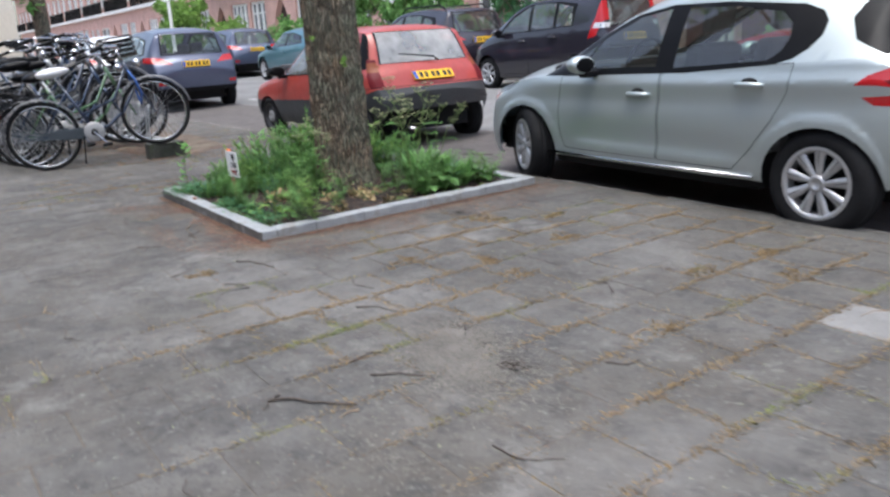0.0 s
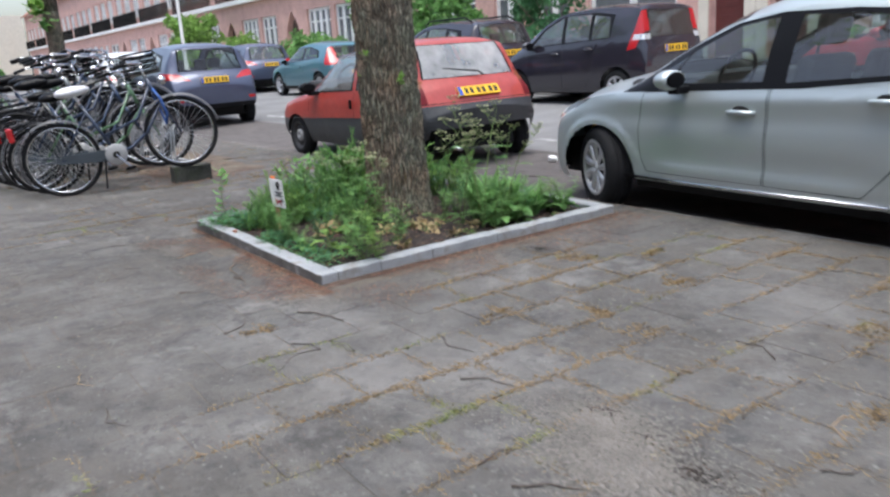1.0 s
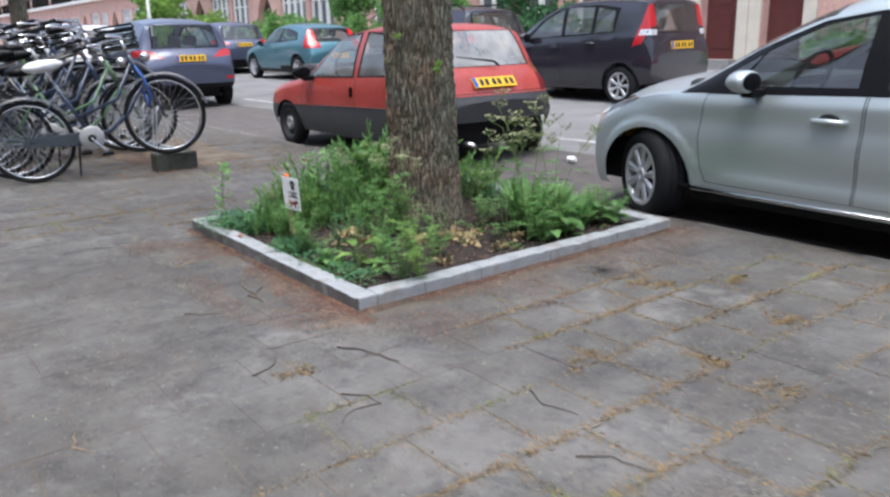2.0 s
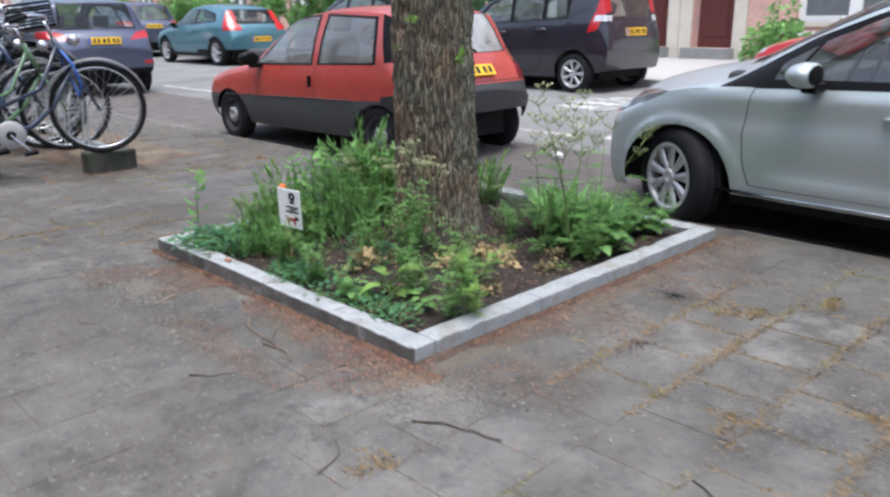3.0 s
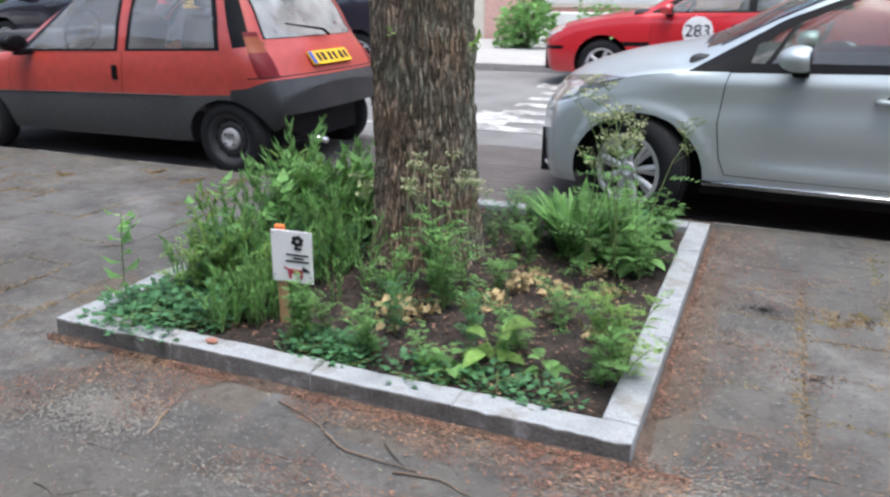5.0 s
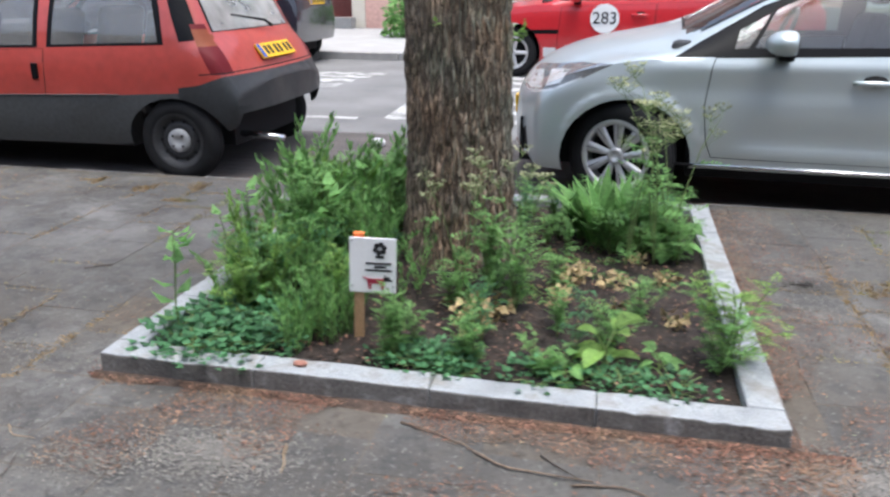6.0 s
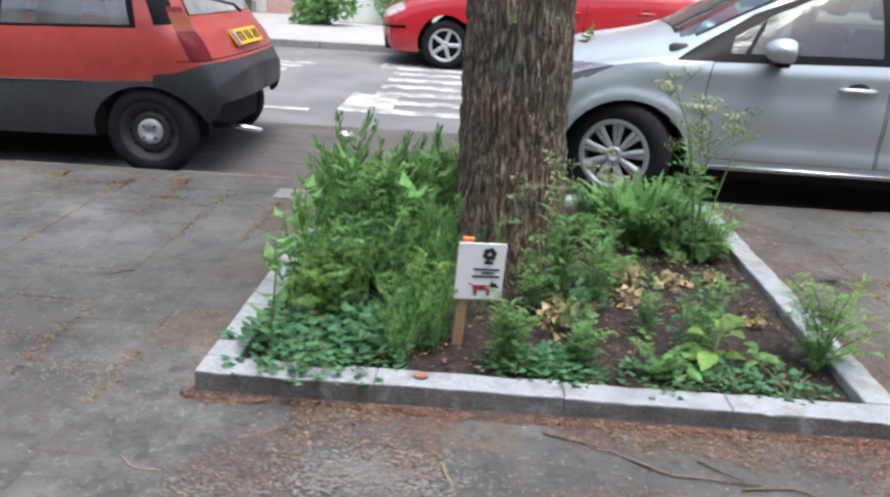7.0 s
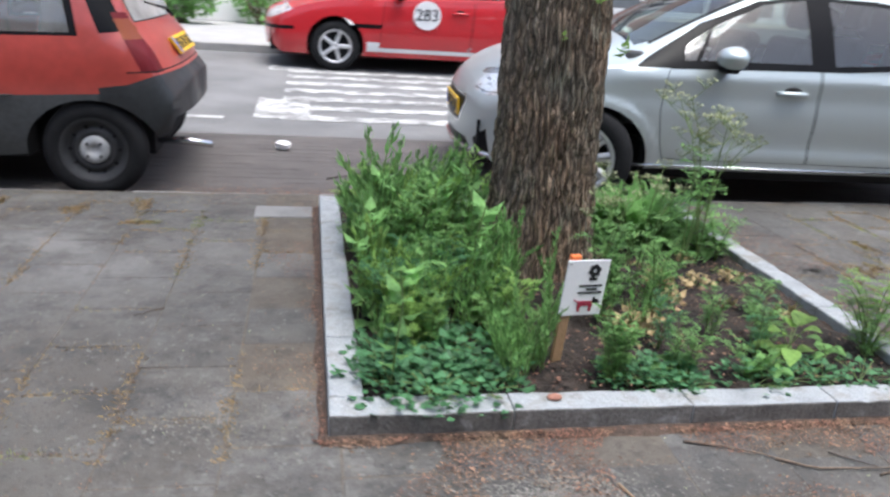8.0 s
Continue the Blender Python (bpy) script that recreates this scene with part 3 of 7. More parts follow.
    for nm, axis, poly, material, lab, cond in s.get("zones", ()):
        cut(bm, lay, axis, poly, tag_of(nm, material, lab, axis == "y" and cond is not None), cond)
    seam = tag_of("seam", SEAM)
    side_cond = lambda c, no: abs(no.y) > 0.3
    for poly in s.get("doors", ()):
        cut(bm, lay, "y", grown(poly, .006), seam, side_cond)
        door_tag = tag_of("door", s["paint"], "", True)
        old = {f: f[lay] for f in bm.faces if f[lay] not in (0, seam)}
        cut(bm, lay, "y", poly, door_tag, side_cond)
        # the lower trim keeps its own colour across the door
        for nm, axis, zp, material, lab, cond in s.get("trim", ()):
            cut(bm, lay, "y", [(max(x, min(p[0] for p in poly)), z) for x, z in zp], tag_of("door_trim", material, lab, True), side_cond)
    black = tag_of("window_trim", BLACK, "", True)
    for poly in s.get("frames", ()):
        cut(bm, lay, "y", poly, black, lambda c, no: abs(no.y) > 0.25 and c.z > .6)
    for poly in s["windows"]:
        cut(bm, lay, "y", poly, tag_of("window", s.get("glass", GLASS), "", True), lambda c, no: abs(no.y) > 0.25 and c.z > .6)
    for nm, axis, poly, frame_grow, cond in s.get("screens", ()):
        cut(bm, lay, axis, grown(poly, frame_grow), tag_of("screen_seal", BLACK), cond)
        cut(bm, lay, axis, poly, tag_of(nm, s.get("rear_glass", s.get("glass", GLASS)) if nm == "rear_window" else s.get("glass", GLASS)), cond)
    for nm, axis, poly, material, lab, cond in s.get("details", ()):
        cut(bm, lay, axis, poly, tag_of(nm, material, lab, axis == "y"), cond)
    arch = tag_of("hole", SEAM)
    r = s["r"]
    for cx in (fo, fo + wb):
        if s.get("lip"):
            cut(bm, lay, "y", circle(cx, r + .01, r + .045 + s["lip"], 28), tag_of("wheel_arch", s["lip_mat"], "", True), lambda c, no: c.z < 1.0 and abs(no.y) > .2)
        cut(bm, lay, "y", ellipse(cx + (s.get("arch_shift", 0) if cx == fo else 0), *s.get("arch_front" if cx == fo and "arch_front" in s else "arch", (r + .01, r + .045, r + .045))), arch, lambda c, no: c.z < 1.0 and abs(c.y) > .3)
    root = empty(name, at, label, category)
    groups = {}
    for f in bm.faces:
        t = f[lay]
        if t == arch:
            continue
        key = (t, (1 if f.calc_center_median().y > 0 else -1) if t in sided else 0)
        groups.setdefault(key, []).append(f)
    pieces = []
    for (t, sd), fs in groups.items():
        todo, comps = set(fs), []
        while todo:
            stack = [todo.pop()]
            comp = list(stack)
            while stack:
                for e in stack.pop().edges:
                    for g in e.link_faces:
                        if g in todo:
                            todo.discard(g)
                            stack.append(g)
                            comp.append(g)
            comps.append(comp)
        comps.sort(key=len, reverse=True)
        pieces += [(t, c) for c in comps[:8] if len(c) > 0]
    for t, fs in pieces:
        idx, verts, faces = {}, [], []
        for f in fs:
            loop = []
            for v in f.verts:
                if v not in idx:
                    idx[v] = len(verts)
                    verts.append(v.co.copy())
                loop.append(idx[v])
            faces.append(loop)
        nm, material, lab = names[t]
        ob = ob_from(nm, verts, faces, material, root, True, lab)
        ob.data.set_sharp_from_angle(angle=radians(38))
        if "glass" in material.name:
            ob.visible_shadow = False
    bm.free()
    W = max(p[1] for p in s["half"])
    # floor pan, wheel wells, seats and dashboard
    ub = bmesh.new()
    box(ub, (.22, -W + .28, .20), (fo + wb + r, W - .28, .46))
    box(ub, (fo + r + .08, -W + .08, .21), (fo + wb - r - .08, W - .08, .42))
    box(ub, (fo + wb + r + .1, -W + .2, .44), (L - .25, W - .2, .52))
    part("underbody", ub, UNDER, root)
    if s.get("inside", True):
        db = bmesh.new()
        xd = s["dash"]
        box(db, (xd - .3, -W + .14, .5), (xd + .18, W - .14, .93), .04)
        part("dashboard", db, SEAT, root)
        sw = bmesh.new()
        tube(sw, [Vector((xd + .3 + .06 * math.sin(a), -.36 + .17 * math.cos(a), .93 + .16 * math.sin(a))) for a in np.linspace(0, 2 * math.pi, 17)[:-1]], .014, 6, True)
        box(sw, (xd + .27, -.5, .90), (xd + .30, -.22, .95))
        part("steering_wheel", sw, BLACK, root)
        for xr, ys in ((xd + .75, (-.36, .36)), (xd + 1.6, (-.36, .36))):
            for yy in ys:
                sb = bmesh.new()
                box(sb, (xr - .42, yy - .24, .36), (xr + .05, yy + .24, .56), .05)
                box(sb, (0, -.23, 0), (.13, .23, .58), .05, Matrix.Translation((xr - .02, yy, .5)) @ Matrix.Rotation(radians(14), 4, "Y"))
                box(sb, (0, -.13, 0), (.09, .13, .19), .04, Matrix.Translation((xr + .14, yy, 1.11)) @ Matrix.Rotation(radians(10), 4, "Y"))
                part("car_seat", sb, SEAT, root)
    for cx, st in ((fo, s.get("steer", 0)), (fo + wb, 0)):
        wy = half(cx) - s.get("wheel_in", .012)
        wheel(root, cx, -wy, r, s.get("tw", .18), s["rim"], s["style"], st)
        wheel(root, cx, wy, r, s.get("tw", .18), s["rim"], s["style"], st)
    # mirrors and handles
    if "mirror" in s:
        mx, mz = s["mirror"]
        for sd in (-1, 1):
            y0 = sd * (half(mx) * .955)
            mr = empty("mirror")
            mr.parent = root
            sb = bmesh.new()
            bmesh.ops.create_uvsphere(sb, u_segments=16, v_segments=10, radius=1, matrix=Matrix.Translation((mx, y0 + sd * .12, mz + .04)) @ Matrix.Diagonal((.10, .105, .064, 1)))
            for v in sb.verts:
                v.co.x = min(v.co.x, mx + .045)
            part("mirror_shell", sb, s.get("mirror_mat", s["paint"]), mr, smooth=True)
            sb = boxbm((mx - .03, min(y0 - sd * .02, y0 + sd * .12), mz - .05), (mx + .05, max(y0 - sd * .02, y0 + sd * .12), mz + .0), .015)
            part("mirror_foot", sb, BLACK, mr)
            sb = bmesh.new()
            bmesh.ops.create_uvsphere(sb, u_segments=16, v_segments=8, radius=1, matrix=Matrix.Translation((mx + .046, y0 + sd * .12, mz + .04)) @ Matrix.Diagonal((.006, .085, .05, 1)))
            part("mirror_glass", sb, BLACK, mr)
    for hx, hz in s.get("handles", ()):
        for sd in (-1, 1):
            yy = sd * half(hx) * 0.992
            sb = bmesh.new()
            tube(sb, [(hx - .095, yy - sd * .012, hz), (hx - .07, yy + sd * .02, hz + .002), (hx, yy + sd * .027, hz + .004), (hx + .07, yy + sd * .02, hz + .002), (hx + .095, yy - sd * .012, hz)], [.012, .015, .016, .015, .012], 8)
            part("handle", sb, s.get("handle_mat", s["paint"]), root, smooth=True)
            sb = bmesh.new()
            bmesh.ops.create_uvsphere(sb, u_segments=12, v_segments=6, radius=1, matrix=Matrix.Translation((hx, yy - sd * .004, hz + .012)) @ Matrix.Diagonal((.06, .009, .03, 1)))
            part("handle_recess", sb, SEAM, root)
    for nm, px, pz, tilt in s.get("plates", ()):
        pl = empty("number_plate")
        pl.parent = root
        sgn = 1 if nm == "rear" else -1
        pl.matrix_local = Matrix.Translation((px, 0, pz)) @ Matrix.Rotation(radians(tilt) * sgn, 4, "Y") @ (Matrix() if sgn > 0 else Matrix.Rotation(math.pi, 4, "Z"))
        part("plate_blank", boxbm((-.01, -.26, -.055), (.006, .26, .055), .003), PLATE, pl, "yellow plate")
        part("plate_band", boxbm((-.008, -.257, -.05), (.0085, -.215, .05)), PLATEBLUE, pl, "blue band")
        for k in range(6):
            yk = -.18 + k * .066 + (k // 2) * .02
            part("plate_bar", boxbm((-.008, yk, -.034), (.0088, yk + .04, .034)), INK, pl, "black bar")
    return root

SILVER = paint("silver_metallic_paint", (0.495, 0.55, 0.55), 0.66, 0.42, 0.0, 0.6)
FADEDRED = paint("faded_red_paint", (0.40, 0.050, 0.036), 0.0, 0.42, 0.12)
BLUEGREY = paint("blue_grey_metallic_paint", (0.070, 0.084, 0.135), 0.4, 0.35, 0.05)
TEAL = paint("teal_metallic_paint", (0.075, 0.20, 0.25), 0.45, 0.35, 0.05)
BLACKPAINT = mat("black_car_paint", (0.020, 0.018, 0.027), 0.2, var=0.1, scale=2, coat=0.7, spec=0.5)
BRIGHTRED = paint("bright_red_paint", (0.48, 0.015, 0.022), 0.0, 0.3, 0.05)
WHITEPAINT = paint("white_car_paint", (0.70, 0.71, 0.72), 0.0, 0.3, 0.05)

rear_side = lambda ymin: (lambda c, no: abs(c.y) > ymin)
up = lambda zmin: (lambda c, no: c.z > zmin and no.z > 0.12)

def step_up(a, b, v):
    t = min(max((v - a) / (b - a), 0.0), 1.0)
    return t * t * (3 - 2 * t)


def silver_relief(x, z):
    """Flared wheel arches, a shoulder line and the scooped lower edge of the doors."""
    out = 0.0
    for cx, wide in ((.848, 1.10), (3.34, 1.06)):
        d = math.hypot((x - cx) / wide, z - .29)
        out = max(out, .011 * (1 - step_up(.372, .395, d)))
    along_doors = step_up(1.28, 1.55, x) * (1 - step_up(2.70, 3.0, x))
    out += along_doors * (.016 * (1 - step_up(.36, .42, z)) - .010 * math.exp(-((z - .46) / .07) ** 2))
    crest = .80 + .035 * (x - 1.2) / 1.8
    out += .009 * step_up(.7, 1.2, x) * math.exp(-((z - crest) / .035) ** 2) - .008 * step_up(.7, 1.2, x) * math.exp(-((z - crest + .11) / .06) ** 2)
    return out


silver = dict(arch_front=(.290, .358, .335), arch_shift=.048, nv=26, relief=silver_relief, zones=[("sill_base", "y", [(1.02, .05), (3.02, .05), (3.02, .272), (1.02, .262)], BLACK, "black sill base", None)], L=3.96, fo=.80, wb=2.54, r=.305, rim=.20, tw=.19, style="cover", steer=-21, paint=SILVER, n=110, crown=.115, arch=(.290, .338, .322),
    top=[(0, .60), (.06, .69), (.25, .80), (.6, .90), (.95, .97), (1.08, 1.005), (1.5, 1.22), (1.85, 1.37), (2.15, 1.43), (2.6, 1.45), (3.15, 1.42), (3.5, 1.36), (3.68, 1.19), (3.82, 1.02), (3.92, .95), (3.96, .90)],
    belt=[(0, .52), (.3, .68), (.6, .77), (.95, .835), (1.3, .855), (2.2, .88), (3.1, .945), (3.55, .96), (3.96, .82)],
    sill=[(0, .25), (.3, .20), (1.2, .21), (2.6, .22), (3.5, .27), (3.96, .34)],
    half=[(0, .70), (.25, .81), (.6, .85), (1.2, .855), (2.6, .86), (3.3, .855), (3.75, .80), (3.96, .72)],
    roofw=[(0, .52), (.5, .66), (1.08, .71), (1.5, .65), (2.0, .60), (2.8, .60), (3.5, .54), (3.96, .56)],
    frames=[[(1.07, .848), (1.75, .868), (2.4, .884), (3.02, .936), (3.13, .965), (3.21, 1.02), (3.255, 1.09), (3.25, 1.16), (3.20, 1.215), (3.08, 1.255), (2.6, 1.295), (2.15, 1.30), (1.85, 1.255), (1.5, 1.11)]],
    windows=[[(1.37, .90), (1.44, .903), (1.54, 1.075), (1.39, .985)], [(1.47, .905), (2.16, .92), (2.14, 1.275), (1.88, 1.235), (1.57, 1.095)], [(2.31, .915), (2.98, .96), (3.05, 1.01), (3.075, 1.08), (3.05, 1.16), (2.97, 1.22), (2.65, 1.265), (2.29, 1.278)]],
    screens=[("windscreen", "z", [(1.12, -.62), (1.12, .62), (1.86, .54), (1.86, -.54)], .03, up(.97)), ("rear_window", "x", [(-.50, 1.03), (.50, 1.03), (.46, 1.31), (-.46, 1.31)], .04, lambda c, no: c.x > 3.4 and c.z > .95)],
    doors=[[(1.27, .80), (1.25, .60), (1.275, .42), (1.31, .33), (2.21, .33), (2.215, .88), (1.285, .85)], [(2.228, .33), (2.80, .33), (2.93, .47), (3.05, .63), (3.14, .80), (3.15, .945), (2.235, .885)]],
    details=[("headlight", "y", [(.14, .655), (.26, .610), (.44, .655), (.60, .725), (.76, .805), (.58, .800), (.34, .765), (.18, .715)], HEADDARK, "headlamp with a dark inside and chrome reflectors", lambda c, no: abs(c.y) > .36),
             ("reflector", "y", [(.18, .665), (.27, .630), (.36, .655), (.34, .735), (.22, .71)], CLEARLENS, "chrome lamp reflector", lambda c, no: abs(c.y) > .36),
             ("reflector", "y", [(.39, .672), (.47, .695), (.52, .765), (.39, .745)], CLEARLENS, "chrome lamp reflector", lambda c, no: abs(c.y) > .36),
             ("lamp_edge", "y", [(.16, .668), (.26, .622), (.44, .667), (.60, .737), (.60, .725), (.44, .655), (.26, .610), (.14, .655)], CLEARLENS, "bright lamp edge", lambda c, no: abs(c.y) > .36),
             ("tail_light", "y", [(3.50, .835), (3.56, .885), (3.66, .925), (3.99, .935), (3.99, .725), (3.72, .725), (3.66, .775), (3.70, .825), (3.60, .835)], REDLIGHT, "red wraparound lamp", lambda c, no: abs(c.y) > .4 and c.x > 3.3),
             ("tail_light", "y", [(3.54, .775), (3.66, .785), (3.72, .765), (3.99, .765), (3.99, .725), (3.60, .735)], REDLIGHT, "red wraparound lamp", lambda c, no: abs(c.y) > .4 and c.x > 3.3),
             ("lamp_band", "y", [(3.64, .862), (3.99, .867), (3.99, .844), (3.66, .842)], DARKRED, "dark red band", lambda c, no: abs(c.y) > .4 and c.x > 3.3),
             ("rear_quarter_dark", "y", [(3.37, 1.17), (3.44, 1.06), (3.60, .985), (3.76, 1.0), (3.70, 1.2), (3.52, 1.31), (3.40, 1.28)], BLACK, "", lambda c, no: abs(c.y) > .3 and c.x > 3.25),
             ("grille_frame", "x", [(-.34, .585), (.34, .585), (.38, .55), (.26, .395), (-.26, .395), (-.38, .55)], CHROME, "bright grille surround", lambda c, no: c.x < .3),
             ("grille", "x", [(-.32, .572), (.32, .572), (.355, .547), (.245, .408), (-.245, .408), (-.355, .547)], BLACK, "black front grille", lambda c, no: c.x < .3),
             ("air_intake", "x", [(-.46, .268), (.46, .268), (.40, .325), (-.40, .325)], BLACK, "", lambda c, no: c.x < .35),
             ("fog_lamp_recess", "x", [(-.66, .28), (-.52, .27), (-.50, .34), (-.63, .42)], BLACK, "black fog lamp recess", lambda c, no: c.x < .7),
             ("fog_lamp_recess", "x", [(.66, .28), (.52, .27), (.50, .34), (.63, .42)], BLACK, "black fog lamp recess", lambda c, no: c.x < .7)],
    lip=0.0, dash=1.35, mirror=(1.60, .90), glass=DIMGLASS, handles=[(2.05, .745), (2.90, .825)],
    plates=[("front", .139, .49, 4), ("rear", 3.89, .72, -8)], nose_round=.30, nose_flat=.44, nose_rake=.06, nose_z=.42)
silver_car = car("silver_hatchback", Matrix.Translation((-1.25, 3.36, -.03)) @ Matrix.Rotation(radians(-2.6), 4, "Z"), silver, "silver five door hatchback parked beside the tree bed")
tb = bmesh.new()
tube(tb, [(1.06, -.845, .285), (2.0, -.852, .285), (2.95, -.85, .295)], .011, 6)
part("sill_trim", tb, CHROME, silver_car, "bright trim strip along the sill", True)
tb = bmesh.new()
tube(tb, [(.33, -.70, .262), (.24, -.56, .255), (.163, -.28, .252), (.146, 0, .25), (.163, .28, .252), (.24, .56, .255), (.33, .70, .262)], [.014, .02, .022, .022, .022, .02, .014], 8)
part("bumper_lip", tb, CHROME, silver_car, "bright lower bumper strip", True)

red = dict(L=3.70, fo=.70, wb=2.41, r=.266, rim=.172, tw=.155, style="steel", paint=FADEDRED, n=64, crown=.055, arch=(.25, .335, .285),
    top=[(0, .60), (.05, .64), (.3, .715), (.8, .80), (1.05, .85), (1.4, 1.06), (1.66, 1.21), (1.88, 1.285), (2.4, 1.335), (2.9, 1.325), (3.10, 1.295), (3.2, 1.19), (3.36, .95), (3.48, .84), (3.62, .67), (3.70, .62)],
    belt=[(0, .54), (.4, .665), (.95, .755), (1.4, .78), (2.9, .835), (3.2, .84), (3.45, .77), (3.6, .63), (3.70, .55)],
    sill=[(0, .28), (.3, .22), (1.0, .21), (2.6, .22), (3.2, .29), (3.5, .325), (3.63, .36), (3.70, .44)],
    half=[(0, .68), (.25, .75), (.7, .785), (2.6, .79), (3.3, .775), (3.70, .70)],
    roofw=[(0, .62), (.6, .68), (1.0, .69), (1.6, .61), (2.9, .59), (3.2, .60), (3.5, .62), (3.70, .60)],
    zones=[("lower_cladding", "y", [(-.2, .1), (4, .1), (4, .60), (3.3, .575), (2.8, .55), (1.7, .515), (.9, .485), (-.2, .47)], GREYPLASTIC, "weathered grey lower body panels", None),
           ("rear_bumper", "y", [(3.16, .1), (4, .1), (4, .69), (3.44, .67), (3.30, .62), (3.16, .60)], BUMPERGREY, "dark grey plastic bumper", lambda c, no: c.x > 3.0)],
    trim=[("door_trim", "y", [(1.0, .1), (2.24, .1), (2.24, .533), (1.7, .515), (1.0, .489)], GREYPLASTIC, "grey door base", None)],
    doors=[[(1.09, .60), (1.13, .24), (2.20, .24), (2.225, .60), (2.225, .815), (1.13, .775)]],
    frames=[[(1.18, .79), (2.185, .822), (2.185, 1.262), (1.70, 1.225)], [(2.25, .825), (3.07, .852), (3.03, 1.06), (2.97, 1.238), (2.27, 1.265)], [(3.02, 1.262), (3.12, 1.255), (3.29, .885), (3.17, .87), (3.11, 1.02)]],
    windows=[[(1.27, .81), (2.15, .838), (2.15, 1.242), (1.73, 1.208)], [(2.285, .842), (3.03, .868), (2.99, 1.05), (2.935, 1.218), (2.305, 1.245)]],
    screens=[("windscreen", "z", [(1.08, -.62), (1.08, .62), (1.70, .55), (1.70, -.55)], .02, up(.86)), ("rear_window", "x", [(-.56, .93), (.56, .93), (.50, 1.25), (-.50, 1.25)], .025, lambda c, no: c.x > 3.05 and c.z > .86)],
    details=[("tail_light", "y", [(3.22, .975), (3.30, .975), (3.475, .68), (3.375, .68)], DARKRED, "dark red upright tail lamp", lambda c, no: abs(c.y) > .60 and c.x > 3.0),
             ("indicator", "y", [(3.235, .945), (3.315, .945), (3.375, .845), (3.285, .845)], AMBER, "amber lamp", lambda c, no: abs(c.y) > .60 and c.x > 3.0),
             ("headlight", "y", [(0, .52), (.12, .52), (.12, .62), (0, .62)], CLEARLENS, "", lambda c, no: abs(c.y) > .45),
             ("hatch_seam", "y", [(3.30, .685), (3.72, .705), (3.72, .697), (3.30, .677)], SEAM, "", lambda c, no: c.x > 3.2)],
    dash=1.15, mirror=(1.30, .82), mirror_mat=BLACK, plates=[("rear", 3.472, .785, -38)], rear_glass=REARGLASS, nose_round=.12, nose_rake=.03, tail_round=.19, tail_flat=.68, tail_rake=.02, glass=CLEARGLASS)
red_car = car("red_hatchback", Matrix.Translation((-6.30, 3.26, -.03)), red, "faded red old three door hatchback with grey lower panels")
hb = boxbm((2.15, -.802, .63), (2.19, -.779, .73), .006)
part("door_handle", hb, BLACK, red_car, "black upright door handle")
for sd in (-1, 1):
    hb = bmesh.new()
    tube(hb, [(.62, sd * .787, .484), (1.7, sd * .793, .518), (2.75, sd * .795, .549)], .004, 5)
    part("side_strip", hb, GREYPLASTIC, red_car, "thin grey strip above the cladding", True)
hb = bmesh.new()
tube(hb, [(3.40, .12, .93), (3.37, .08, .97), (3.33, -.34, 1.02)], [.012, .01, .006], 6)
part("wiper", hb, BLACK, red_car, "black rear wiper")
hb = bmesh.new()
tube(hb, [(3.30, -.42, .27), (3.55, -.42, .26), (3.68, -.42, .245)], .022, 8)
part("exhaust", hb, CHROME, red_car, "bright exhaust tail pipe", True)

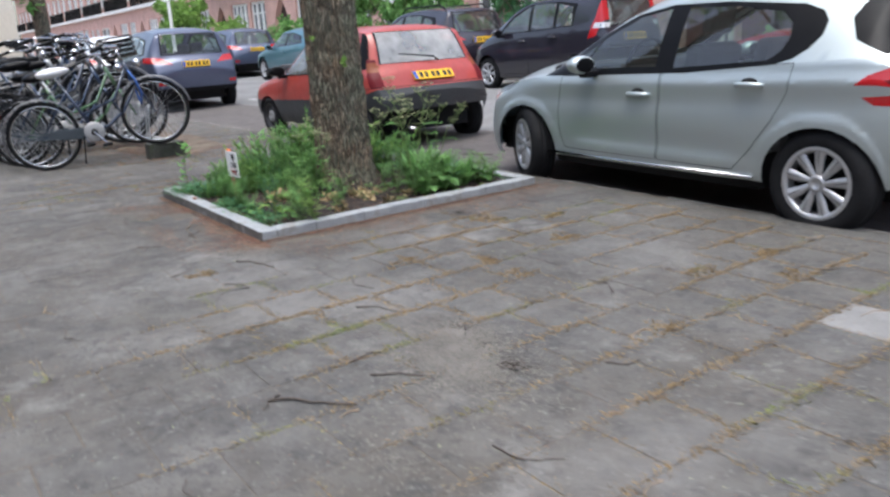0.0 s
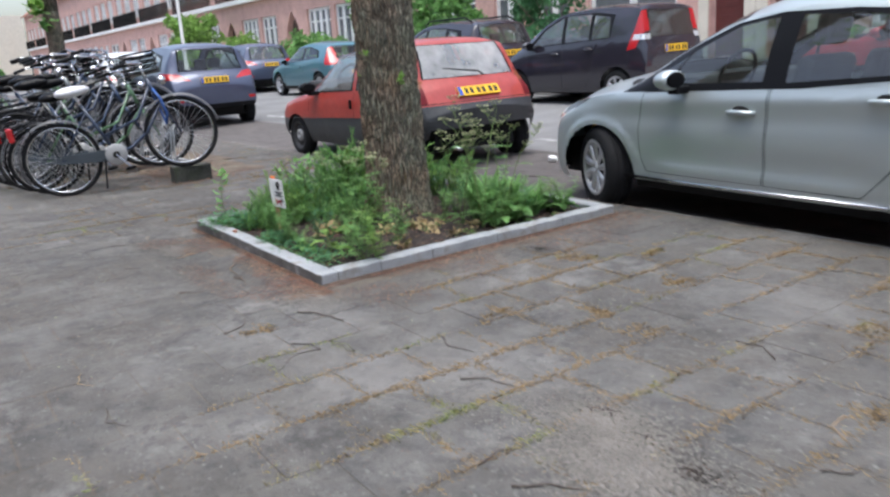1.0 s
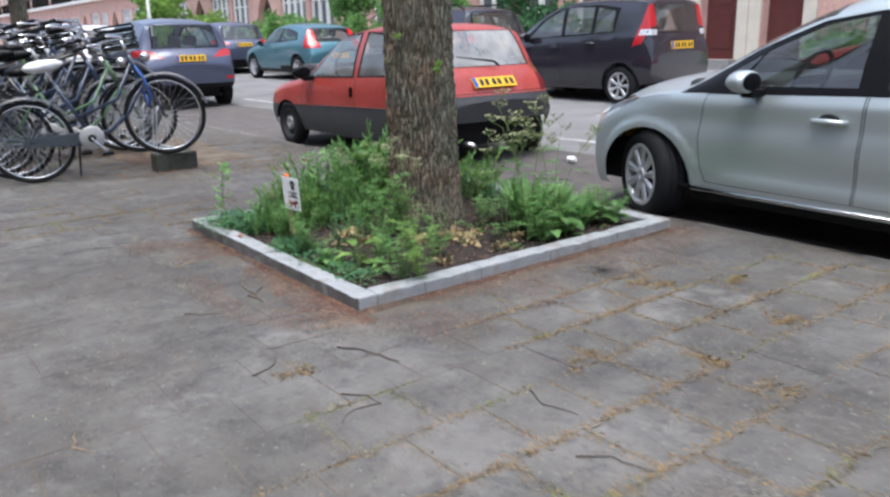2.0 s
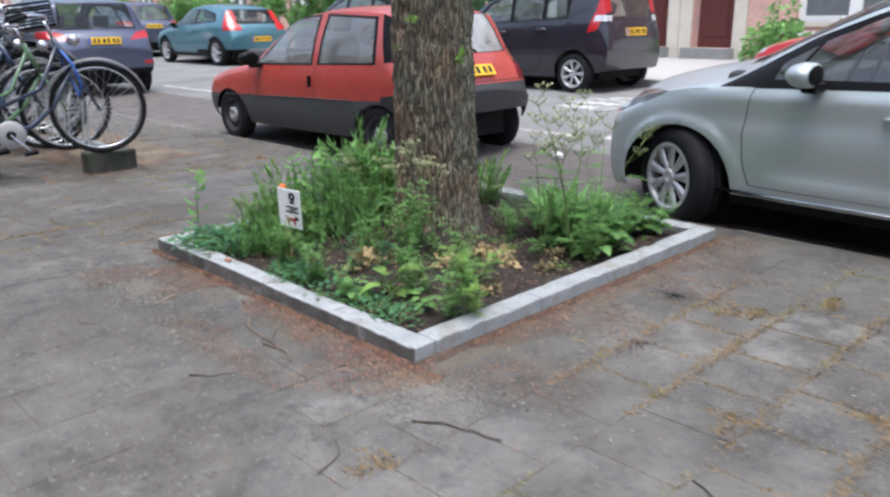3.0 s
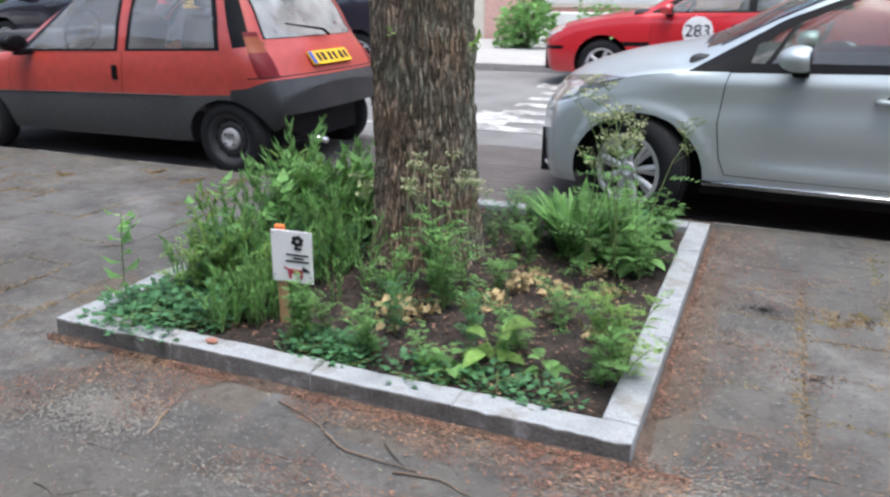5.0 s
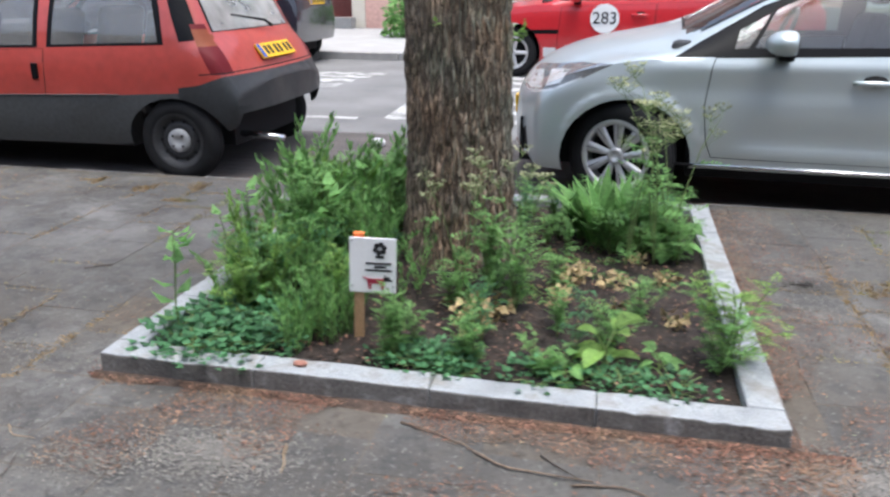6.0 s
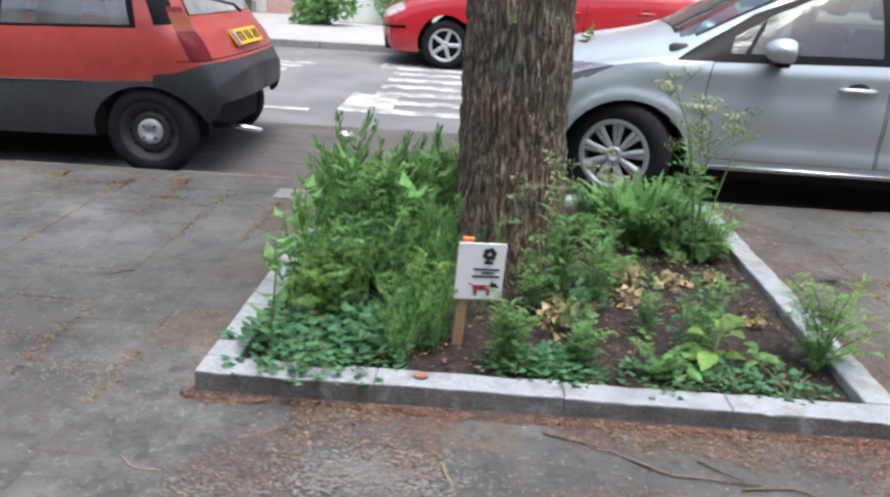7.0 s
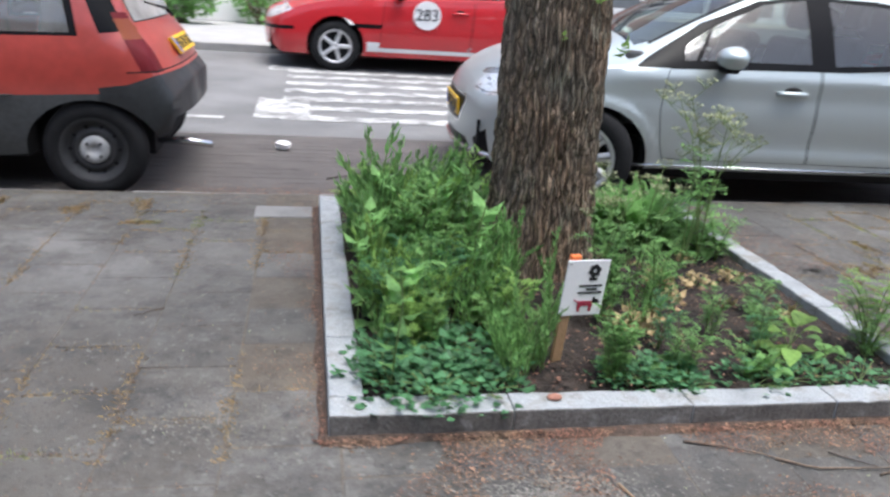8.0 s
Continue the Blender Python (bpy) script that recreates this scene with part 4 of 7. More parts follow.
mpv = dict(L=3.66, fo=.72, wb=2.36, r=.29, rim=.195, tw=.18, style="seven", paint=BLACKPAINT, n=56, crown=.06,
    top=[(0, .66), (.1, .78), (.4, .92), (.75, 1.05), (1.2, 1.30), (1.6, 1.50), (2.0, 1.575), (2.6, 1.59), (3.3, 1.56), (3.5, 1.52), (3.55, 1.30), (3.60, 1.03), (3.63, .95), (3.66, .80)],
    belt=[(0, .58), (.4, .78), (.9, .91), (1.5, .96), (2.6, 1.02), (3.3, 1.06), (3.55, .95), (3.66, .70)],
    sill=[(0, .28), (.3, .22), (2.6, .23), (3.4, .30), (3.74, .36)],
    half=[(0, .66), (.25, .77), (.6, .81), (2.6, .82), (3.3, .80), (3.66, .70)],
    roofw=[(0, .5), (.7, .66), (1.2, .66), (1.7, .60), (3.3, .58), (3.6, .62), (3.74, .62)],
    frames=[[(.98, .98), (1.9, 1.01), (2.95, 1.07), (2.95, 1.42), (2.5, 1.48), (1.75, 1.46), (1.35, 1.28)]],
    windows=[[(1.12, 1.0), (1.86, 1.03), (1.80, 1.44), (1.42, 1.27)], [(1.93, 1.035), (2.48, 1.06), (2.44, 1.45), (1.88, 1.455)], [(2.55, 1.065), (2.92, 1.09), (2.86, 1.38), (2.52, 1.44)]],
    screens=[("windscreen", "z", [(.9, -.6), (.9, .6), (1.62, .54), (1.62, -.54)], .02, up(1.08)), ("rear_window", "x", [(-.52, 1.06), (.52, 1.06), (.48, 1.45), (-.48, 1.45)], .02, lambda c, no: c.x > 3.4)],
    doors=[[(1.0, .88), (.98, .30), (1.86, .30), (1.90, .98)], [(1.88, .30), (2.40, .30), (2.58, .60), (2.62, 1.02), (1.91, .985)]],
    details=[("tail_light", "y", [(3.30, .86), (3.44, .90), (3.62, 1.48), (3.44, 1.50), (3.40, 1.20)], REDLIGHT, "tall red tail lamp", lambda c, no: abs(c.y) > .5 and c.x > 3.1),
             ("reverse_lamp", "y", [(3.38, 1.02), (3.58, 1.02), (3.58, 1.10), (3.40, 1.10)], CLEARLENS, "", lambda c, no: abs(c.y) > .5 and c.x > 3.1),
             ("headlight", "y", [(.05, .66), (.3, .70), (.45, .86), (.15, .80)], CLEARLENS, "", lambda c, no: abs(c.y) > .4)],
    lip=.05, lip_mat=BLACKPAINT, dash=1.1, mirror=(1.15, .98), handles=[(1.72, .86), (2.5, .91)], plates=[("rear", 3.612, .87, -6)], glass=DARKGLASS, tail_round=.06, tail_rake=.02, tail_z=.7)
mpv_car = car("black_mini_van", Matrix.Translation((-8.16, 8.50, .09)), mpv, "glossy black small van shaped car parked opposite")

saloon = dict(L=4.6, fo=.98, wb=2.54, r=.292, rim=.19, tw=.19, style="five", paint=BRIGHTRED, n=60, crown=.06,
    top=[(0, .56), (.08, .66), (.4, .76), (.9, .86), (1.35, .93), (1.8, 1.18), (2.15, 1.34), (2.6, 1.42), (3.2, 1.40), (3.8, 1.22), (4.2, 1.02), (4.5, .95), (4.6, .85)],
    belt=[(0, .50), (.4, .68), (1.2, .84), (2.4, .88), (3.6, .92), (4.3, .90), (4.6, .78)],
    sill=[(0, .26), (.3, .19), (3.0, .19), (4.2, .28), (4.6, .36)],
    half=[(0, .66), (.3, .80), (.8, .85), (3.2, .86), (4.2, .80), (4.6, .70)],
    roofw=[(0, .5), (.8, .68), (1.4, .70), (2.2, .58), (3.2, .56), (4.0, .6), (4.6, .6)],
    frames=[[(1.5, .89), (2.6, .91), (3.6, .95), (3.55, 1.12), (3.1, 1.28), (2.5, 1.32), (2.1, 1.24)]],
    windows=[[(1.64, .905), (2.56, .925), (2.54, 1.30), (2.14, 1.22)], [(2.64, .93), (3.45, .96), (3.4, 1.12), (3.05, 1.25), (2.62, 1.30)]],
    screens=[("windscreen", "z", [(1.42, -.6), (1.42, .6), (2.15, .53), (2.15, -.53)], .02, up(.95)), ("rear_window", "z", [(3.4, -.5), (3.4, .5), (4.1, .5), (4.1, -.5)], .02, up(.98))],
    doors=[[(1.55, .82), (1.5, .30), (2.58, .30), (2.62, .87)], [(2.60, .30), (3.2, .30), (3.4, .6), (3.5, .90), (2.64, .875)]],
    zones=[("side_moulding", "y", [(.95, .51), (3.9, .55), (3.9, .60), (.95, .56)], BLACK, "black side moulding", None),
           ("white_sill", "y", [(1.35, .25), (3.1, .25), (3.1, .36), (1.35, .36)], WHITEPAINT, "white stripe along the sill", None)],
    details=[("headlight", "y", [(.02, .56), (.22, .56), (.48, .68), (.42, .74), (.05, .68)], CLEARLENS, "clear headlamp", lambda c, no: abs(c.y) > .38),
             ("front_moulding", "y", [(-.1, .44), (.5, .46), (.5, .50), (-.1, .48)], BLACK, "", lambda c, no: c.x < .8),
             ("grille", "x", [(-.3, .54), (.3, .54), (.3, .64), (-.3, .64)], BLACK, "", lambda c, no: c.x < .3)],
    dash=1.6, mirror=(1.72, .90), handles=[(2.45, .74), (3.32, .77)], glass=DARKGLASS, nose_round=.26, nose_rake=.05)
saloon_car = car("red_saloon", Matrix.Translation((-2.74, 8.50, .10)), saloon, "bright red saloon with a white number roundel on its door")
rd = bmesh.new()
lathe(rd, [(.001, 0), (.165, 0), (.165, .006), (.001, .006)], 36)
roundel = part("roundel", rd, SIGNWHITE, saloon_car, "white round number sticker")
roundel.matrix_local = Matrix.Translation((2.05, -.873, .70))
txt = bpy.data.curves.new("number", "FONT")
txt.body, txt.size, txt.align_x, txt.align_y, txt.extrude = "283", .19, "CENTER", "CENTER", .002
txt.materials.append(INK)
tob = new("number", txt)
tob.parent = saloon_car
tob.matrix_local = Matrix.Translation((2.05, -.877, .70)) @ pose(0, 0, 0, 90, 0, 0)
tagged(tob, "black numerals 283")

compact = dict(L=4.1, fo=.80, wb=2.6, r=.31, rim=.2, tw=.19, style="five", paint=BLUEGREY, n=52, crown=.06,
    top=[(0, .66), (.1, .76), (.5, .92), (.95, 1.06), (1.4, 1.32), (1.8, 1.52), (2.2, 1.59), (2.8, 1.60), (3.5, 1.55), (3.68, 1.50), (3.80, 1.26), (3.92, 1.04), (4.0, .96), (4.1, .80)],
    belt=[(0, .58), (.4, .78), (1.0, .92), (2.0, .98), (3.4, 1.06), (3.85, 1.0), (4.1, .72)],
    sill=[(0, .28), (.3, .22), (2.8, .23), (3.7, .30), (4.1, .38)],
    half=[(0, .68), (.25, .80), (.6, .86), (2.8, .88), (3.6, .87), (4.1, .78)],
    roofw=[(0, .5), (.8, .68), (1.4, .66), (1.8, .61), (3.4, .59), (3.8, .64), (4.1, .66)],
    frames=[[(1.15, 1.0), (2.2, 1.03), (3.5, 1.10), (3.3, 1.38), (2.6, 1.47), (1.9, 1.45), (1.5, 1.27)]],
    windows=[[(1.3, 1.01), (2.1, 1.04), (2.05, 1.44), (1.6, 1.27)], [(2.2, 1.05), (2.85, 1.08), (2.8, 1.43), (2.15, 1.45)], [(2.92, 1.09), (3.36, 1.12), (3.2, 1.34), (2.9, 1.40)]],
    screens=[("windscreen", "z", [(1.02, -.62), (1.02, .62), (1.8, .56), (1.8, -.56)], .02, up(1.1)), ("rear_window", "x", [(-.58, 1.08), (.58, 1.08), (.52, 1.46), (-.52, 1.46)], .03, lambda c, no: c.x > 3.5)],
    doors=[[(1.15, .88), (1.12, .30), (2.1, .30), (2.15, .99)], [(2.12, .30), (2.7, .30), (2.9, .6), (3.0, 1.04), (2.17, .995)]],
    details=[("tail_light", "x", [(.42, .90), (.86, .94), (.86, 1.06), (.60, 1.03)], REDLIGHT, "red wraparound tail lamp", lambda c, no: c.x > 3.5),
             ("tail_light", "x", [(-.42, .90), (-.86, .94), (-.86, 1.06), (-.60, 1.03)], REDLIGHT, "red wraparound tail lamp", lambda c, no: c.x > 3.5),
             ("reflector", "x", [(.62, .52), (.76, .52), (.76, .58), (.62, .58)], REDLIGHT, "", lambda c, no: c.x > 3.7),
             ("reflector", "x", [(-.62, .52), (-.76, .52), (-.76, .58), (-.62, .58)], REDLIGHT, "", lambda c, no: c.x > 3.7),
             ("bumper_base", "x", [(-.9, .3), (.9, .3), (.9, .46), (-.9, .46)], BLACK, "black bumper base", lambda c, no: c.x > 3.7)],
    dash=1.25, mirror=(1.35, .98), handles=[(1.95, .86), (2.75, .90)], plates=[("rear", 4.03, .90, -10)], glass=GLASS, tail_round=.10, tail_rake=.02, tail_z=.7)
compact_car = car("blue_grey_mpv", Matrix.Translation((-15.0, 3.36, -.02)), compact, "blue grey tall hatchback parked behind the bicycles")

coupe = dict(compact, L=4.25, fo=.88, wb=2.64, r=.32, rim=.215, paint=TEAL,
    top=[(0, .60), (.1, .70), (.5, .84), (1.1, .96), (1.25, 1.0), (1.7, 1.24), (2.1, 1.39), (2.6, 1.44), (3.3, 1.41), (3.7, 1.34), (3.9, 1.14), (4.08, .98), (4.16, .9), (4.25, .72)],
    belt=[(0, .52), (.4, .7), (1.2, .88), (2.4, .92), (3.4, .98), (4.0, .92), (4.25, .66)],
    frames=[[(1.35, .92), (2.4, .95), (3.55, 1.02), (3.4, 1.2), (2.8, 1.31), (2.2, 1.32), (1.8, 1.2)]],
    windows=[[(1.5, .94), (2.5, .97), (2.46, 1.30), (2.2, 1.3), (1.85, 1.19)], [(2.6, .98), (3.45, 1.03), (3.32, 1.18), (2.8, 1.28), (2.58, 1.29)]],
    screens=[("windscreen", "z", [(1.3, -.62), (1.3, .62), (2.1, .56), (2.1, -.56)], .02, up(1.02)), ("rear_window", "x", [(-.46, .98), (.46, .98), (.5, 1.28), (-.5, 1.28)], .06, lambda c, no: c.x > 3.6)],
    doors=[[(1.4, .84), (1.36, .30), (2.58, .30), (2.62, .93)]],
    zones=[("lower_body", "y", [(-.2, .1), (4.5, .1), (4.5, .40), (-.2, .36)], BLACK, "dark lower body", None)],
    details=[("tail_light", "y", [(3.85, .82), (4.25, .82), (4.1, 1.0), (3.92, 1.24), (3.72, 1.3), (3.80, 1.05)], REDLIGHT, "tall red tail lamp", lambda c, no: abs(c.y) > .5 and c.x > 3.5)],
    mirror=(1.6, .92), handles=[(2.45, .80)], plates=[("rear", 4.195, .62, -6)], dash=1.45)
coupe_car = car("teal_hatchback", Matrix.Translation((-19.0, 8.55, .10)), coupe, "teal metallic hatchback parked opposite")

estate = dict(compact, paint=BLACKPAINT, glass=DARKGLASS)
estate_car = car("black_estate", Matrix.Translation((-12.6, 8.55, .10)), estate, "black car with roof rails parked opposite")
for sd in (-1, 1):
    rl_bm = bmesh.new()
    tube(rl_bm, [(1.9, sd * .56, 1.53), (2.05, sd * .56, 1.62), (3.3, sd * .55, 1.62), (3.5, sd * .55, 1.52)], .018, 6)
    part("roof_rail", rl_bm, BLACK, estate_car)
car("dark_hatchback", Matrix.Translation((-24.6, 8.55, .10)), dict(compact, paint=BLUEGREY, glass=DARKGLASS), "dark blue car parked opposite further along")
car("white_hatchback", Matrix.Translation((-20.6, 3.4, -.02)), dict(compact, paint=WHITEPAINT, glass=DARKGLASS), "white car parked along the bay further off")
car("white_hatchback", Matrix.Translation((-26.5, 3.4, -.02)), dict(coupe, paint=WHITEPAINT, glass=DARKGLASS), "white low car parked along the bay further off")

# ---- houses ----
def wall_with_holes(x0, x1, z0, z1, y0, y1, holes):
    """A wall slab along x with rectangular openings (xa, xb, za, zb) right through it."""
    bm = bmesh.new()
    xs = sorted({x0, x1, *[h[0] for h in holes], *[h[1] for h in holes]})
    zs = sorted({z0, z1, *[h[2] for h in holes], *[h[3] for h in holes]})
    for xa, xb in zip(xs, xs[1:]):
        run = None
        for za, zb in zip(zs, zs[1:]):
            c = ((xa + xb) / 2, (za + zb) / 2)
            solid = not any(h[0] < c[0] < h[1] and h[2] < c[1] < h[3] for h in holes)
            if solid:
                run = (run[0], zb) if run else (za, zb)
            if run and (not solid or zb == zs[-1]):
                box(bm, (xa, y0, run[0]), (xb, y1, run[1]))
                run = None
    return bm


def window(parent, xa, xb, za, zb, y, lights=1, frame_mat=None):
    frame_mat = frame_mat or WHITE
    w = empty("window")
    w.parent = parent
    bm = bmesh.new()
    t = .13
    for a, b in (((xa, za), (xb, za + t)), ((xa, zb - t), (xb, zb)), ((xa, za + t), (xa + t, zb - t)), ((xb - t, za + t), (xb, zb - t))):
        box(bm, (a[0], y, a[1]), (b[0], y + .09, b[1]))
    for i in range(1, lights):
        xm = xa + (xb - xa) * i / lights
        box(bm, (xm - t * .9, y - .01, za + t), (xm + t * .9, y + .09, zb - t))
    if zb - za > 1.6:
        zm = za + (zb - za) * .74
        box(bm, (xa + t, y + .005, zm - .035), (xb - t, y + .085, zm + .035))
    part("window_frame", bm, frame_mat, w)
    part("pane", boxbm((xa + .02, y + .05, za + .02), (xb - .02, y + .062, zb - .02)), PANE, w)
    part("sill", boxbm((xa - .08, y - .20, za - .08), (xb + .08, y + .02, za)), CREAM, w)
    return w


def arch_fill(bm, xa, xb, zspring, ztop, y0, y1):
    """Brick corners that turn a square opening into a pointed arch."""
    xm = (xa + xb) / 2
    n = 6
    for sgn, xe in ((1, xa), (-1, xb)):
        pts = [(xe, zspring)]
        for i in range(n + 1):
            u = i / n
            pts.append((xe + sgn * (xm - xa) * u ** 1.6, zspring + (ztop - zspring) * u))
        pts.append((xe, ztop))
        pts = [p for i, p in enumerate(pts) if i == 0 or p != pts[i - 1]]
        a = [bm.verts.new((x, y0, z)) for x, z in pts]
        b = [bm.verts.new((x, y1, z)) for x, z in pts]
        bm.faces.new(a if sgn < 0 else a[::-1])
        bm.faces.new(b[::-1] if sgn < 0 else b)
        for i in range(len(pts)):
            j = (i + 1) % len(pts)
            bm.faces.new((a[i], a[j], b[j], b[i]))


def house(x0, x1, Y, style, label):
    h = empty("house", Matrix.Translation((0, 0, 0)), label, "house", "houses across the street")
    w = x1 - x0
    g = .22
    holes, wins, doors = [], [], []
    if style == "arch":
        xa, xb = x0 + .7, x0 + 2.3
        holes.append((xa, xb, g, 3.35)); doors.append((xa, xb, g, 3.35, True))
        for a, b, n in ((x0 + 3.2, x0 + 5.6, 4), (x0 + 6.0, x1 - .4, 3)):
            holes.append((a, b, 1.0, 3.3)); wins.append((a, b, 1.0, 3.3, n))
    elif style == "doors":
        for k in range(2):
            xa = x0 + .5 + k * 1.6
            holes.append((xa, xa + .95, .45, 2.9)); doors.append((xa, xa + .95, .45, 2.9, False))
        holes.append((x0 + 4.4, x1 - .7, 1.0, 3.0)); wins.append((x0 + 4.4, x1 - .7, 1.0, 3.0, 3))
    else:
        for a, b, n in ((x0 + .5, x0 + 1.9, 2), (x0 + 2.6, x0 + 4.0, 2), (x0 + 4.8, x1 - .5, 2)):
            holes.append((a, b, .75, 3.2)); wins.append((a, b, .75, 3.2, n))
    for a, b in ((x0 + .6, x0 + w * .3), (x0 + w * .38, x0 + w * .62), (x0 + w * .7, x1 - .6)):
        holes.append((a, b, 4.9, 6.8)); wins.append((a, b, 4.9, 6.8, 3))
    bm = wall_with_holes(x0, x1, -.1, 8.6, Y, Y + .32, holes)
    for xa, xb, za, zb, arched in doors:
        if arched:
            arch_fill(bm, xa, xb, zb - 1.2, zb, Y, Y + .32)
    part("wall", bm, BRICK, h, "red brick wall")
    part("plinth", boxbm((x0, Y - .05, g - .02), (x1, Y - .003, .75 if style != "doors" else .5)), STONE, h, "grey stone plinth") if not doors else None
    for xa, xb, za, zb, n in wins:
        window(h, xa, xb, za, zb, Y + .12, n)
    for xa, xb, za, zb, arched in doors:
        d = empty("door")
        d.parent = h
        if arched:
            part("door_leaf", boxbm((xa, Y + .30, za), (xb, Y + .36, zb)), ARCHSHADE, d, "brown door deep in a pointed arch, darkened with its shade")
        else:
            part("door_leaf", boxbm((xa + .06, Y + .16, za), (xb - .06, Y + .21, zb - .06), .01), REDDOOR, d, "dark red panelled door")
            for zc in (za + .25, za + 1.25):
                part("door_panel", boxbm((xa + .2, Y + .145, zc), (xb - .2, Y + .158, zc + .8), .006), REDDOOR, d)
            part("door_step", boxbm((xa - .1, Y - .35, g), (xb + .1, Y - .003, za)), STONE, d, "grey stone step")
            part("door_post", boxbm((xa - .32, Y - .04, g), (xa - .02, Y - .004, zb + .2), .01), CREAM, d, "cream stone post")
            part("door_post", boxbm((xb + .02, Y - .04, g), (xb + .32, Y - .004, zb + .2), .01), CREAM, d, "cream stone post")
    part("cornice", boxbm((x0, Y - .35, 4.15), (x1, Y - .004, 4.38), .02), WHITE, h, "white ledge under the balcony")
    b = empty("balcony")
    b.parent = h
    part("balcony_rail", boxbm((x0 + .5, Y - .40, 5.25), (x1 - .5, Y - .34, 5.32)), BLACK, b)
    bars = bmesh.new()
    k = int((w - 1) / .14)
    for i in range(k + 1):
        xx = x0 + .5 + (w - 1) * i / k
        box(bars, (xx - .012, Y - .385, 4.38), (xx + .012, Y - .355, 5.25))
    part("balcony_grille", bars, BLACK, b, "black iron bars")
    rf = bmesh.new()
    vs = [rf.verts.new(p) for p in ((x0, Y - .4, 8.6), (x1, Y - .4, 8.6), (x1, Y + 3, 11), (x0, Y + 3, 11), (x0, Y - .4, 8.45), (x1, Y - .4, 8.45), (x1, Y + 3, 10.8), (x0, Y + 3, 10.8))]
    for f in ((0, 1, 2, 3), (7, 6, 5, 4), (0, 4, 5, 1), (2, 6, 7, 3), (1, 5, 6, 2), (0, 3, 7, 4)):
        rf.faces.new([vs[i] for i in f])
    part("roof", rf, ROOFTILE, h, "red tiled roof")
    return h


FY = 15.2
edges = [-9.4 + 8.4 * i for i in range(-13, 6)]
for i, x0 in enumerate(edges):
    k = i - 13
    style = "doors" if k == 0 else ("plain" if k in (-1, -2, 1, 2) else ("arch" if k % 2 else "plain"))
    if k in (-4, -6):
        style = "arch"
    house(x0, x0 + 8.4, FY, style, {"doors": "brick house with dark red doors between cream posts", "plain": "red brick row house with tall white windows", "arch": "red brick row house with a pointed arch doorway"}[style])
# unseen plain wall, added to block low sky and darken reflections
tagged(part("wall_near_unseen", wall_with_holes(-120, 60, -.1, 7.0, -9.95, -9.6, []), BRICK_NEAR), "plain brown brick wall added out of view for the near houses", "wall", kind="structure")
# plain closing wall; its cream colour stands in for bright distant haze
tagged(part("wall_street_end", boxbm((-121, -9.6, -.1), (-120.4, 15.2, 9)), CREAM), "plain cream wall closing the far street end, haze in its colour", "wall", kind="structure")

# low pale garden walls on the far pavement
for xa, xb in ((-4.6, 3.0), (-13.2, -9.6), (-21.5, -14.4)):
    gw = boxbm((xa, 13.5, .22), (xb, 13.75, .85), .02)
    tagged(part("garden_wall", gw, WHITE if xa > -5 else BRICK), "low garden wall on the far pavement", "wall", kind="structure")


# ---- foliage helpers ----
def leaf_quad(verts, faces, p, d, side, length, width, droop=0.3):
    """A pointed leaf of two folded halves, from p along d."""
    k = len(verts)
    n = d.cross(side)
    mid = p + d * length * .5 + n * (-droop * length * .12)
    tip = p + d * length + n * (-droop * length * .5)
    verts += [p, mid + side * width * .5 + n * width * .12, tip, mid - side * width * .5 + n * width * .12, mid]
    faces += [(k, k + 1, k + 4), (k + 1, k + 2, k + 4), (k + 4, k + 2, k + 3), (k, k + 4, k + 3)]


def rnd_dir(r, zlo=-1.0, zhi=1.0):
    z = r.uniform(zlo, zhi)
    a = r.uniform(0, 2 * math.pi)
    q = math.sqrt(max(0, 1 - z * z))
    return Vector((q * math.cos(a), q * math.sin(a), z))


def clump_leaves(verts, faces, r, centre, rad, count, size, squash=1.0):
    for _ in range(count):
        d = rnd_dir(r)
        p = centre + Vector((d.x, d.y, d.z * squash)) * rad * r.uniform(.35, 1.0) ** .6
        ld = (rnd_dir(r) + d * .6 - Vector((0, 0, .3))).normalized()
        sd = ld.orthogonal().normalized()
        sd = (Matrix.Rotation(r.uniform(0, 6.28), 3, ld) @ sd)
        s = size * r.uniform(.6, 1.3)
        leaf_quad(verts, faces, p, ld, sd, s, s * .6)


def bush(x, y, z, w, d, h, seed, label, mat_i=0, count=90, size=.16):
    r = random.Random(seed)
    b = empty("bush", Matrix.Translation((x, y, z)), label, "bush", "bushes across the street")
    st = bmesh.new()
    for _ in range(7):
        tube(st, [(r.uniform(-.1, .1) * w, r.uniform(-.1, .1) * d, 0), (r.uniform(-.3, .3) * w, r.uniform(-.3, .3) * d, h * .45), (r.uniform(-.45, .45) * w, r.uniform(-.4, .4) * d, h * .8)], [.03, .02, .008], 5)
    part("branch_frame", st, BARK, b)
    v, f = [], []
    for _ in range(int(8 + w * h * 3.0)):
        c = Vector((r.uniform(-.46, .46) * w, r.uniform(-.45, .45) * d, r.uniform(.12, .92) * h))
        clump_leaves(v, f, r, c, r.uniform(.22, .42), count, size)
    ob_from("foliage", v, f, LEAF[mat_i], b)
    return b


